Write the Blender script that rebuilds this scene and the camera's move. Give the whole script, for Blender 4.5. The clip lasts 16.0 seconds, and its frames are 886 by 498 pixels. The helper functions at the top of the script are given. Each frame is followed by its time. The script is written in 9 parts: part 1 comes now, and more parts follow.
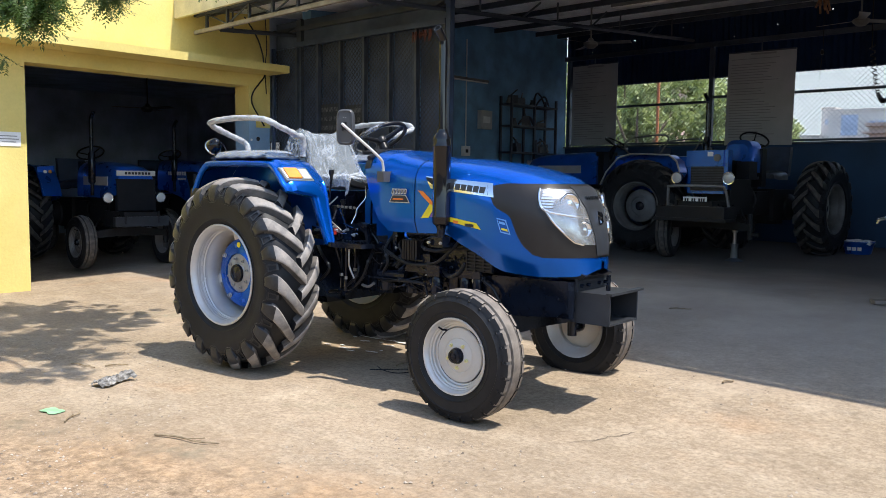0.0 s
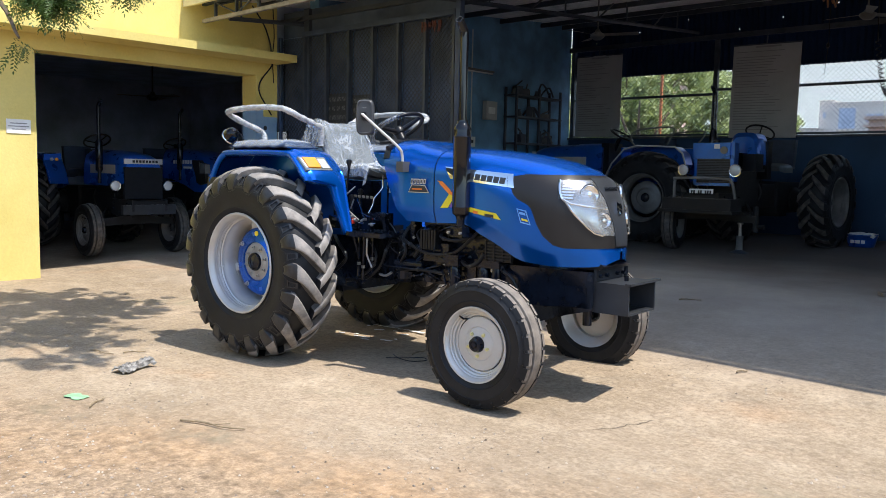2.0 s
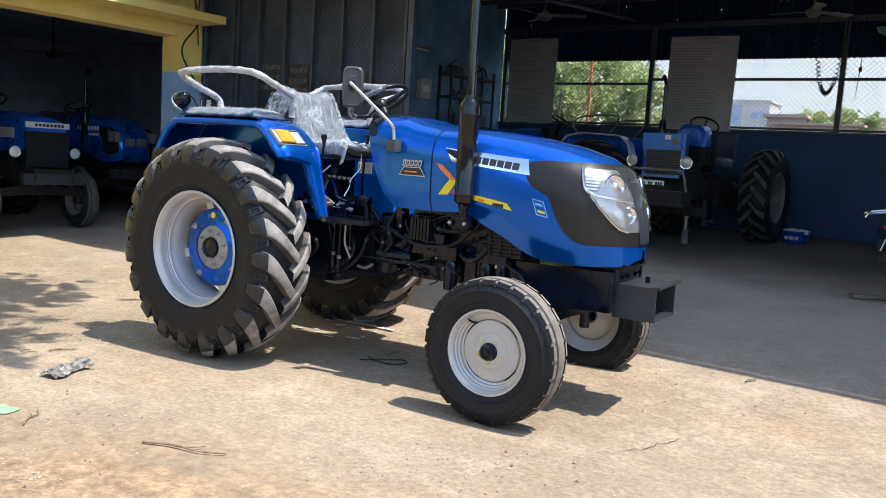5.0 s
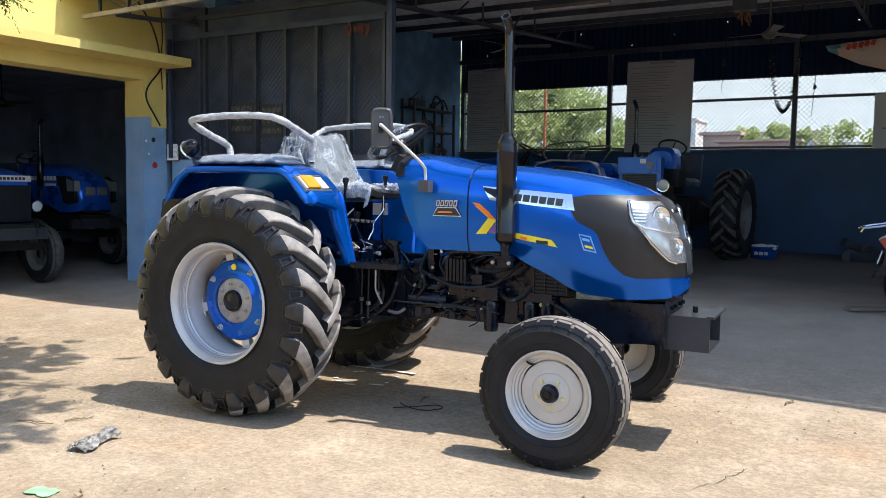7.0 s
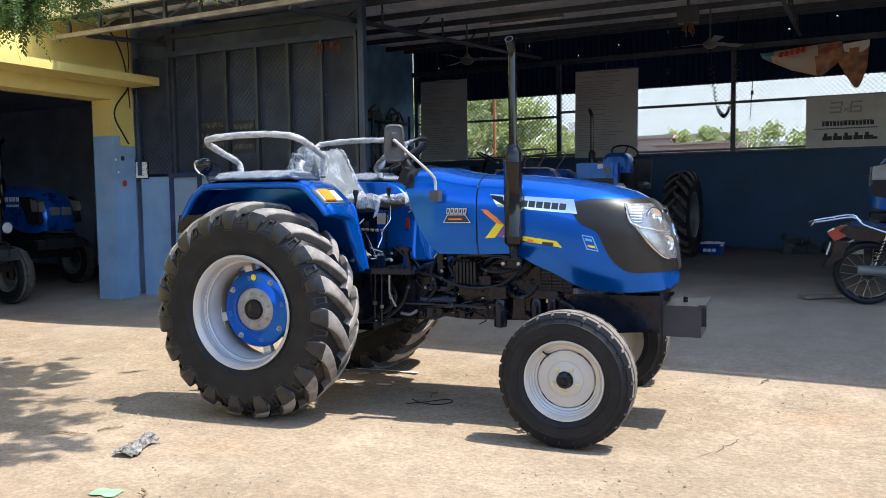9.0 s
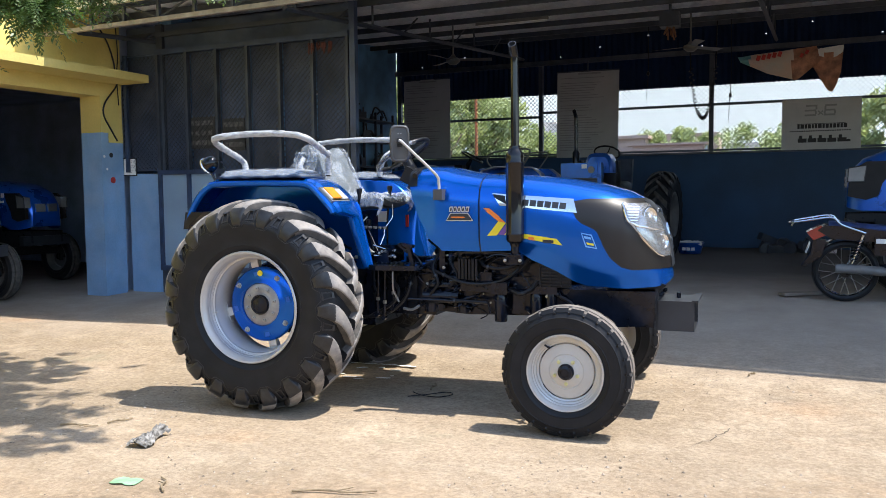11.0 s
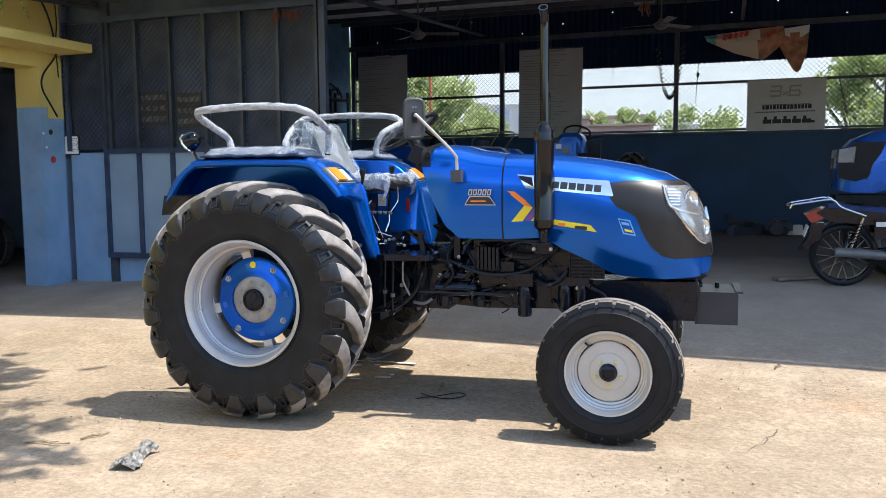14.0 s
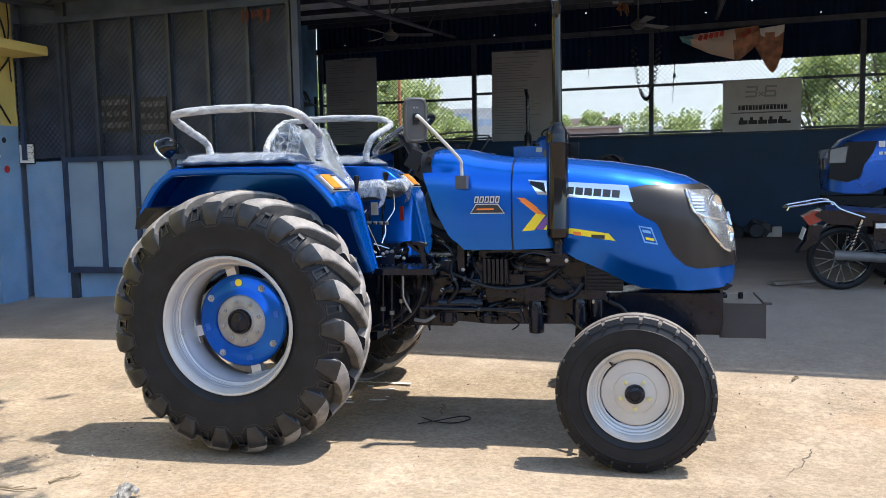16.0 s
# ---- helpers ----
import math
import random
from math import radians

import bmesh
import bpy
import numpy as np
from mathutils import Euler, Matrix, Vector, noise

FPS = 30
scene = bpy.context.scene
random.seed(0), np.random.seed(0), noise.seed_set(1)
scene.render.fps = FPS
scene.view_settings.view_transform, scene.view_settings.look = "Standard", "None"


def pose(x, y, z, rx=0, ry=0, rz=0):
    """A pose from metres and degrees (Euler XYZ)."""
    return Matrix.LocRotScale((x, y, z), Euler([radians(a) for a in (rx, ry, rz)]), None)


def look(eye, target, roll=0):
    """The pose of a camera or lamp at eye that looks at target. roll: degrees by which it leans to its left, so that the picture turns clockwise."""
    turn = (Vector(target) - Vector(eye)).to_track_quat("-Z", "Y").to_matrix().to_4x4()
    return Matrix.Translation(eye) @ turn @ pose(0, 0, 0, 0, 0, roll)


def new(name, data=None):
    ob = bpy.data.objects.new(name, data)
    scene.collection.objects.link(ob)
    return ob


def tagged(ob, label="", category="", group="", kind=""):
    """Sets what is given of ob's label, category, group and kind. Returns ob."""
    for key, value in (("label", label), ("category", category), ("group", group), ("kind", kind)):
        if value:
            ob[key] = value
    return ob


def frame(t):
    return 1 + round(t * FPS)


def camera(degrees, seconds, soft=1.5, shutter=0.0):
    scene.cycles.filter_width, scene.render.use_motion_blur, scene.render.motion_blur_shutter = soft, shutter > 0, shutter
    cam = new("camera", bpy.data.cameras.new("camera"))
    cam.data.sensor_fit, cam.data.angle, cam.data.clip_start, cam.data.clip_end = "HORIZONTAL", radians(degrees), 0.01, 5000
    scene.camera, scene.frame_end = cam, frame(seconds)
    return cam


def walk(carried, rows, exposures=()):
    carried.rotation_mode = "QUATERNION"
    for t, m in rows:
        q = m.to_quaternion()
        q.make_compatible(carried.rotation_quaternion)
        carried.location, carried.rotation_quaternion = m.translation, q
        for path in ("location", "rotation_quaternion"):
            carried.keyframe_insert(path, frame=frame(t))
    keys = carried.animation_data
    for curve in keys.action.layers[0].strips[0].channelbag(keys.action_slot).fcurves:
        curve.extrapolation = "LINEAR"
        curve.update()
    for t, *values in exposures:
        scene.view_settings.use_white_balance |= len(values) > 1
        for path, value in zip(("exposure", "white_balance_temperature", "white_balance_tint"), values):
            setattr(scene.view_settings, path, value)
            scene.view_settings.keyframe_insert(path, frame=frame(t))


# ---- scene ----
cam = camera(56.6, 16.0, soft=0.6)
PATH = [
    (0, (-0.169, -0.117, 1.436), (-1.511, 1.356, 1.268), 0.7),
    (0.5, (-0.101, -0.215, 1.444), (-1.445, 1.256, 1.264), 0.6),
    (1, (-0.032, -0.289, 1.44), (-1.38, 1.177, 1.253), 0.7),
    (1.5, (-0.074, -0.282, 1.432), (-1.422, 1.183, 1.243), 0.8),
    (2, (-0.245, -0.26, 1.434), (-1.578, 1.218, 1.243), 1.1),
    (2.5, (-0.398, -0.211, 1.425), (-1.708, 1.288, 1.233), 1.4),
    (3, (-0.574, -0.135, 1.417), (-1.852, 1.39, 1.215), 2.1),
    (3.5, (-0.721, -0.104, 1.415), (-1.96, 1.452, 1.201), 2.7),
    (4, (-0.885, -0.173, 1.412), (-2.077, 1.416, 1.184), 3.2),
    (6.3, (-1.498, -0.16, 1.426), (-2.557, 1.526, 1.24), 2.2),
    (6.5, (-1.568, -0.21, 1.428), (-2.614, 1.485, 1.252), 1.8),
    (7, (-1.727, -0.383, 1.455), (-2.732, 1.34, 1.302), 0.8),
    (7.5, (-1.743, -0.575, 1.456), (-2.706, 1.173, 1.32), -0.1),
    (8, (-1.762, -0.775, 1.455), (-2.688, 0.993, 1.328), -0.6),
    (8.5, (-1.843, -0.876, 1.469), (-2.74, 0.907, 1.342), -0.8),
    (9, (-1.948, -0.956, 1.459), (-2.816, 0.841, 1.327), -0.9),
    (11.5, (-2.122, -1.209, 1.465), (-2.905, 0.627, 1.331), -0.4),
    (12, (-2.305, -1.178, 1.461), (-3.052, 0.672, 1.328), -0.3),
    (12.5, (-2.431, -1.068, 1.449), (-3.151, 0.792, 1.309), -0.4),
    (13, (-2.545, -0.959, 1.468), (-3.241, 0.909, 1.315), -0.4),
    (13.5, (-2.632, -0.906, 1.467), (-3.309, 0.968, 1.297), -0.5),
    (14, (-2.755, -0.882, 1.47), (-3.408, 0.999, 1.286), -0.5),
    (14.5, (-2.883, -0.872, 1.469), (-3.512, 1.017, 1.28), -0.7),
    (15, (-2.962, -0.818, 1.468), (-3.569, 1.078, 1.281), -0.8),
    (15.5, (-3.027, -0.695, 1.466), (-3.615, 1.208, 1.285), -1.0),
    (16, (-3.116, -0.575, 1.481), (-3.678, 1.336, 1.307), -1.2),
]
walk(cam, [(t, look(eye, target, roll)) for t, eye, target, roll in PATH],
     exposures=[(0, 1.40), (3.5, 1.45), (6.5, 1.56), (16, 1.60)])

# ---- light ----
SUN_K, SUN_M = 0.44, -0.08           # how far a shadow falls towards -x and towards +y per metre of height
sun_dir = Vector((SUN_K, -SUN_M, 1.0)).normalized()
world = bpy.data.worlds.new("World")
scene.world = world
world.use_nodes = True
wn = world.node_tree.nodes
sky = wn.new("ShaderNodeTexSky")
sky.sky_type = "NISHITA"
sky.sun_disc = False
sky.sun_elevation = math.asin(sun_dir.z)
sky.sun_rotation = math.atan2(sun_dir.x, sun_dir.y)
sky.dust_density = 0.6
sky.air_density = 1.0
wn["Background"].inputs["Strength"].default_value = 0.15
world.node_tree.links.new(sky.outputs[0], wn["Background"].inputs["Color"])
sun = new("sun", bpy.data.lights.new("sun", "SUN"))
sun.data.energy, sun.data.angle, sun.data.color = 2.66, radians(0.6), (1.0, 0.955, 0.885)
sun.matrix_world = look((20 * sun_dir.x, 20 * sun_dir.y, 20 * sun_dir.z), (0, 0, 0))


# ---- materials ----
def pbr(name, col, rough=0.5, metal=0.0, col2=None, scale=6.0, var=0.12, fine=60.0, bump=0.08, coat=0.0, rvar=0.12,
        spec=0.5, obj_random=0.0, stretch=None, dust=None, dust_amt=0.0):
    """A surface with colour that varies at two scales, roughness that varies, and fine relief."""
    m = bpy.data.materials.new(name)
    m.use_nodes = True
    nt = m.node_tree
    n, l = nt.nodes, nt.links
    b = n["Principled BSDF"]
    tc = n.new("ShaderNodeTexCoord")
    src = tc.outputs["Object"]
    if stretch:
        mp = n.new("ShaderNodeMapping")
        mp.inputs["Scale"].default_value = stretch
        l.new(src, mp.inputs["Vector"])
        src = mp.outputs["Vector"]
    n1 = n.new("ShaderNodeTexNoise")
    n1.inputs["Scale"].default_value, n1.inputs["Detail"].default_value = scale, 6
    n2 = n.new("ShaderNodeTexNoise")
    n2.inputs["Scale"].default_value, n2.inputs["Detail"].default_value = fine, 4
    l.new(src, n1.inputs["Vector"])
    l.new(src, n2.inputs["Vector"])
    c2 = col2 or tuple(min(1.0, c * (1 + 2.2 * var)) for c in col)
    c1 = tuple(c * (1 - var) for c in col)
    r1 = n.new("ShaderNodeValToRGB")
    r1.color_ramp.elements[0].position, r1.color_ramp.elements[1].position = 0.32, 0.68
    r1.color_ramp.elements[0].color, r1.color_ramp.elements[1].color = (*c1, 1), (*c2, 1)
    l.new(n1.outputs["Fac"], r1.inputs["Fac"])
    mx = n.new("ShaderNodeMix")
    mx.data_type, mx.blend_type = "RGBA", "MULTIPLY"
    mx.inputs["Factor"].default_value = 0.35
    l.new(r1.outputs["Color"], mx.inputs[6])
    r2 = n.new("ShaderNodeValToRGB")
    r2.color_ramp.elements[0].position, r2.color_ramp.elements[1].position = 0.3, 0.7
    r2.color_ramp.elements[0].color, r2.color_ramp.elements[1].color = (1 - 2 * var, 1 - 2 * var, 1 - 2 * var, 1), (1, 1, 1, 1)
    l.new(n2.outputs["Fac"], r2.inputs["Fac"])
    l.new(r2.outputs["Color"], mx.inputs[7])
    out = mx.outputs[2]
    if dust:
        n3 = n.new("ShaderNodeTexNoise")
        n3.inputs["Scale"].default_value, n3.inputs["Detail"].default_value = scale * 2.3, 8
        l.new(src, n3.inputs["Vector"])
        r3 = n.new("ShaderNodeValToRGB")
        r3.color_ramp.elements[0].position, r3.color_ramp.elements[1].position = 0.42, 0.72
        r3.color_ramp.elements[1].color = (dust_amt, dust_amt, dust_amt, 1)
        l.new(n3.outputs["Fac"], r3.inputs["Fac"])
        md = n.new("ShaderNodeMix")
        md.data_type = "RGBA"
        md.inputs[7].default_value = (*dust, 1)
        l.new(r3.outputs["Color"], md.inputs["Factor"])
        l.new(out, md.inputs[6])
        out = md.outputs[2]
    if obj_random:
        oi = n.new("ShaderNodeObjectInfo")
        hs = n.new("ShaderNodeHueSaturation")
        mr = n.new("ShaderNodeMapRange")
        mr.inputs["To Min"].default_value, mr.inputs["To Max"].default_value = 1 - obj_random, 1 + obj_random
        l.new(oi.outputs["Random"], mr.inputs["Value"])
        l.new(mr.outputs[0], hs.inputs["Value"])
        l.new(out, hs.inputs["Color"])
        out = hs.outputs[0]
    l.new(out, b.inputs["Base Color"])
    rr = n.new("ShaderNodeMapRange")
    rr.inputs["To Min"].default_value, rr.inputs["To Max"].default_value = max(0.02, rough - rvar * rough), min(1, rough + rvar * rough)
    l.new(n1.outputs["Fac"], rr.inputs["Value"])
    l.new(rr.outputs[0], b.inputs["Roughness"])
    b.inputs["Metallic"].default_value = metal
    b.inputs["Specular IOR Level"].default_value = spec
    b.inputs["Coat Weight"].default_value = coat
    b.inputs["Coat Roughness"].default_value = 0.06
    if bump:
        bp = n.new("ShaderNodeBump")
        bp.inputs["Strength"].default_value, bp.inputs["Distance"].default_value = bump, 0.01
        l.new(n2.outputs["Fac"], bp.inputs["Height"])
        l.new(bp.outputs[0], b.inputs["Normal"])
    return m


def film_plastic(name, col, alpha, rough=0.15, wrinkle=14.0, stretch=(1, 1, 1), turn=(0, 0, 0), span=0.3, thin=0.07, relief=0.4):
    """Clear wrapping film: thin, glossy, with creases at two scales; their whitish highlights are painted through
    alpha.
    """
    m = bpy.data.materials.new(name)
    m.use_nodes = True
    n, l = m.node_tree.nodes, m.node_tree.links
    b = n["Principled BSDF"]
    b.inputs["Base Color"].default_value = (*col, 1)
    b.inputs["Roughness"].default_value = rough
    tc = n.new("ShaderNodeTexCoord")
    mp = n.new("ShaderNodeMapping")
    mp.inputs["Scale"].default_value = stretch
    mp.inputs["Rotation"].default_value = [radians(a) for a in turn]
    l.new(tc.outputs["Object"], mp.inputs["Vector"])
    lines = []
    for k, (sc, w) in enumerate(((wrinkle, thin), (wrinkle * 2.7, thin * 1.3))):
        t = n.new("ShaderNodeTexNoise")
        t.inputs["Scale"].default_value, t.inputs["Detail"].default_value, t.inputs["Distortion"].default_value = sc, 3, 0.8
        l.new(mp.outputs["Vector"], t.inputs["Vector"])
        d = n.new("ShaderNodeMath")
        d.operation = "SUBTRACT"
        d.inputs[1].default_value = 0.5
        l.new(t.outputs["Fac"], d.inputs[0])
        a = n.new("ShaderNodeMath")
        a.operation = "ABSOLUTE"
        l.new(d.outputs[0], a.inputs[0])
        r = n.new("ShaderNodeMapRange")
        r.interpolation_type = "SMOOTHSTEP"
        r.inputs["From Max"].default_value = w
        r.inputs["To Min"].default_value, r.inputs["To Max"].default_value = (1.0, 0.0) if k == 0 else (0.6, 0.0)
        l.new(a.outputs[0], r.inputs["Value"])
        lines.append(r.outputs[0])
    mx = n.new("ShaderNodeMath")
    mx.operation = "MAXIMUM"
    l.new(lines[0], mx.inputs[0])
    l.new(lines[1], mx.inputs[1])
    bp = n.new("ShaderNodeBump")
    bp.inputs["Strength"].default_value, bp.inputs["Distance"].default_value = relief, 0.010
    l.new(mx.outputs[0], bp.inputs["Height"])
    l.new(bp.outputs[0], b.inputs["Normal"])
    mr = n.new("ShaderNodeMapRange")
    mr.inputs["To Min"].default_value, mr.inputs["To Max"].default_value = alpha, min(1, alpha + span)
    l.new(mx.outputs[0], mr.inputs["Value"])
    l.new(mr.outputs[0], b.inputs["Alpha"])
    return m


BLUE = pbr("tractor_blue_paint", (0.001, 0.104, 0.515), 0.22, 0.68, col2=(0.002, 0.115, 0.555), scale=3, var=0.04, fine=400, bump=0.004, coat=0.35, spec=0.2)
BLUE_OLD = pbr("worn_blue_paint", (0.004, 0.095, 0.48), 0.28, 0.5, scale=5, var=0.1, fine=90, bump=0.02, coat=0.3, dust=(0.10, 0.12, 0.17), dust_amt=0.08)
RUBBER = pbr("tyre_rubber", (0.0118, 0.0124, 0.0142), 0.50, scale=5, var=0.2, fine=120, bump=0.10, dust=(0.05, 0.047, 0.045), dust_amt=0.10, spec=0.22)
TREAD = pbr("dusty_tread", (0.175, 0.162, 0.150), 0.75, scale=7, var=0.3, fine=70, bump=0.15, dust=(0.36, 0.315, 0.27), dust_amt=0.6)
TREAD_DARK = pbr("tread_rubber", (0.05, 0.046, 0.043), 0.75, scale=7, var=0.25, fine=70, bump=0.15, dust=(0.17, 0.145, 0.12), dust_amt=0.5)
LUG = pbr("lug_rubber", (0.0150, 0.0155, 0.0170), 0.33, scale=9, var=0.25, fine=110, bump=0.10, dust=(0.08, 0.078, 0.075), dust_amt=0.2, spec=0.42)
TREAD_FRONT = pbr("dusty_front_tread", (0.13, 0.112, 0.096), 0.85, scale=9, var=0.25, fine=90, bump=0.15, dust=(0.26, 0.22, 0.18), dust_amt=0.5)
SILVER = pbr("silver_rim_paint", (0.50, 0.495, 0.48), 0.38, 0.35, scale=6, var=0.06, fine=150, bump=0.02, dust=(0.5, 0.44, 0.36), dust_amt=0.3)
CREAM = pbr("cream_rim_paint", (0.52, 0.485, 0.43), 0.5, 0.0, scale=6, var=0.05, fine=150, bump=0.02, dust=(0.5, 0.42, 0.33), dust_amt=0.3)
HUB_GREY = pbr("cast_hub_grey", (0.33, 0.32, 0.30), 0.5, 0.4, scale=14, var=0.15, fine=120, bump=0.1)
BLACK = pbr("black_engine_paint", (0.0055, 0.0078, 0.0140), 0.12, 0.0, scale=9, var=0.3, fine=38, bump=0.16, coat=0.0, spec=0.30)
GLOSS_BLACK = pbr("gloss_black_enamel", (0.005, 0.005, 0.006), 0.10, 0.0, scale=4, var=0.2, fine=30, bump=0.01, coat=0.0, spec=0.42)
NUT_YELLOW = pbr("faded_yellow_paint", (0.56, 0.50, 0.22), 0.5, var=0.1, bump=0.02)
BLACK_SATIN = pbr("satin_black", (0.010, 0.0105, 0.0125), 0.32, scale=6, var=0.15, fine=200, bump=0.03, spec=0.24)
PANEL_BLACK = pbr("gloss_black_panel", (0.016, 0.014, 0.013), 0.38, scale=3, var=0.1, fine=260, bump=0.01, coat=0.06, spec=0.3)
STEEL_GREY = pbr("charcoal_bracket_paint", (0.032, 0.035, 0.040), 0.36, 0.1, scale=5, var=0.1, fine=140, bump=0.03, coat=0.05, spec=0.35)
MATT_BLACK = pbr("matt_black_plastic", (0.014, 0.014, 0.015), 0.6, scale=6, var=0.15, fine=150, bump=0.04, spec=0.25)
CHROME = pbr("bright_chrome", (0.70, 0.71, 0.72), 0.10, 1.0, scale=4, var=0.02, fine=90, bump=0.0)
BOLT = pbr("zinc_bolt", (0.36, 0.35, 0.33), 0.35, 0.9, scale=30, var=0.1, fine=200, bump=0.05)
YELLOW_TAG = pbr("yellow_sticker", (0.80, 0.62, 0.02), 0.4, var=0.03, bump=0.0)
ORANGE_TAG = pbr("orange_sticker", (0.78, 0.20, 0.02), 0.4, var=0.03, bump=0.0)
WHITE_TAG = pbr("white_sticker", (0.75, 0.76, 0.76), 0.4, var=0.03, bump=0.0)
PALE_BLUE_TAG = pbr("pale_blue_sticker", (0.16, 0.34, 0.62), 0.4, var=0.05, bump=0.0)
RED = pbr("red_plastic", (0.45, 0.03, 0.02), 0.35, var=0.08, bump=0.02)
AMBER = pbr("amber_lens", (0.74, 0.27, 0.03), 0.14, var=0.05, fine=180, bump=0.12, coat=0.6)
LENS_DULL = pbr("dull_lamp_glass", (0.20, 0.205, 0.205), 0.25, 0.1, var=0.1, fine=120, bump=0.1)
TAIL_RED = pbr("tail_lamp_red", (0.30, 0.012, 0.012), 0.15, var=0.1, bump=0.03, coat=0.4)
CLEAR = pbr("clear_lens", (0.8, 0.82, 0.83), 0.03, var=0.02, fine=60, bump=0.02, coat=0.5)
CLEAR.node_tree.nodes["Principled BSDF"].inputs["Alpha"].default_value = 0.06
LAMP_BACK = pbr("lamp_reflector_grey", (0.26, 0.265, 0.27), 0.16, 0.9, scale=14, var=0.4, fine=70, bump=0.12)
LENS_WHITE = pbr("white_lens", (0.50, 0.51, 0.51), 0.14, 0.1, var=0.05, fine=200, bump=0.15, coat=0.6)
WRAP = film_plastic("clear_wrapping_film", (0.62, 0.67, 0.73), 0.10, 0.09, 5.0, (1.6, 1.3, 0.5), (15, 0, 20), 0.30, 0.05, 0.20)
WRAP_SEAT = film_plastic("slack_wrapping_film", (0.62, 0.66, 0.71), 0.30, 0.10, 5.0, (1.4, 1.0, 0.6), (10, 0, 25), 0.32, 0.05, 0.16)
WRAP_MID = film_plastic("doubled_wrapping_film", (0.66, 0.70, 0.75), 0.16, 0.10, 8.0, (1.8, 0.20, 1.0), (0, 0, 42), 0.22, 0.05, 0.12)
WRAP_DENSE = film_plastic("layered_wrapping_film", (0.50, 0.515, 0.53), 0.52, 0.12, 14.0, (0.35, 1, 1), (0, 0, 0), 0.34, 0.09, 0.30)
SEAT_GREY = pbr("grey_seat_vinyl", (0.075, 0.09, 0.10), 0.5, scale=8, var=0.12, fine=160, bump=0.08)
CUSHION = pbr("dark_blue_vinyl", (0.03, 0.045, 0.075), 0.35, scale=8, var=0.15, fine=90, bump=0.1)
MIRROR_GREY = pbr("grey_mirror_plastic", (0.055, 0.056, 0.058), 0.42, scale=6, var=0.1, fine=200, bump=0.03, spec=0.35)
RIM_OLD = pbr("worn_rim_paint", (0.14, 0.14, 0.138), 0.5, 0.2, scale=6, var=0.15, fine=100, bump=0.05)
RUST = pbr("rusty_steel", (0.20, 0.10, 0.055), 0.8, 0.2, scale=18, var=0.3, fine=120, bump=0.2)

YELLOW_WALL = pbr("yellow_limewash", (0.72, 0.575, 0.17), 0.85, scale=1.3, var=0.10, fine=35, bump=0.25, col2=(0.77, 0.63, 0.22), dust=(0.66, 0.54, 0.20), dust_amt=0.35)
BLUE_WALL = pbr("blue_wall_paint", (0.20, 0.345, 0.53), 0.7, scale=1.6, var=0.12, fine=40, bump=0.2, dust=(0.30, 0.40, 0.52), dust_amt=0.5)
TEAL_WALL = pbr("teal_wall_paint", (0.15, 0.315, 0.51), 0.75, scale=1.5, var=0.14, fine=40, bump=0.2, dust=(0.06, 0.10, 0.14), dust_amt=0.5)
NAVY_WALL = pbr("navy_wall_paint", (0.019, 0.054, 0.118), 0.7, scale=1.5, var=0.14, fine=40, bump=0.2)
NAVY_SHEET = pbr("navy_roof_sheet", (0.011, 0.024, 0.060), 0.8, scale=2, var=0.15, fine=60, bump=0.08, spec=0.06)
GALV = pbr("galvanised_sheet", (0.82, 0.86, 0.88), 0.5, 0.05, scale=2.5, var=0.18, fine=30, bump=0.06)
STEEL_DARK = pbr("dark_painted_steel", (0.046, 0.056, 0.074), 0.5, 0.2, scale=5, var=0.2, fine=60, bump=0.08)
STEEL_BLUE = pbr("dark_blue_steel", (0.035, 0.055, 0.105), 0.42, 0.1, scale=5, var=0.2, fine=60, bump=0.06)
STEEL_TAN = pbr("weathered_truss_paint", (0.27, 0.24, 0.20), 0.65, 0.1, scale=7, var=0.2, fine=60, bump=0.1)
SCREEN_BACK = pbr("dark_screen_sheet", (0.054, 0.074, 0.116), 0.5, scale=1.4, var=0.35, fine=9, bump=0.03, spec=0.15, dust=(0.100, 0.118, 0.152), dust_amt=0.5)
GATE_PANEL = pbr("grey_blue_gate_sheet", (0.235, 0.335, 0.44), 0.5, 0.1, scale=1.6, var=0.08, fine=60, bump=0.04)
DARK_INTERIOR = pbr("dark_plaster", (0.38, 0.45, 0.58), 0.9, scale=2, var=0.15, fine=30, bump=0.2)
BOARD = pbr("grey_notice_flex", (0.42, 0.42, 0.42), 0.6, scale=2, var=0.06, fine=40, bump=0.04)
DIM_PRINT = pbr("faded_board_print", (0.11, 0.108, 0.10), 0.7, scale=8, var=0.3, bump=0.0)
BOARD_DIM = pbr("dusty_dark_board", (0.035, 0.034, 0.033), 0.7, scale=3, var=0.1, fine=40, bump=0.05)
SIGN_WHITE = pbr("white_sign_board", (0.46, 0.46, 0.455), 0.5, scale=3, var=0.05, fine=50, bump=0.02)
INK = pbr("black_print", (0.02, 0.02, 0.022), 0.6, var=0.05, bump=0.0)
INK_GREY = pbr("grey_print", (0.26, 0.26, 0.26), 0.6, var=0.05, bump=0.0)
PAPER = pbr("paper", (0.72, 0.72, 0.70), 0.8, scale=8, var=0.05, fine=60, bump=0.05)


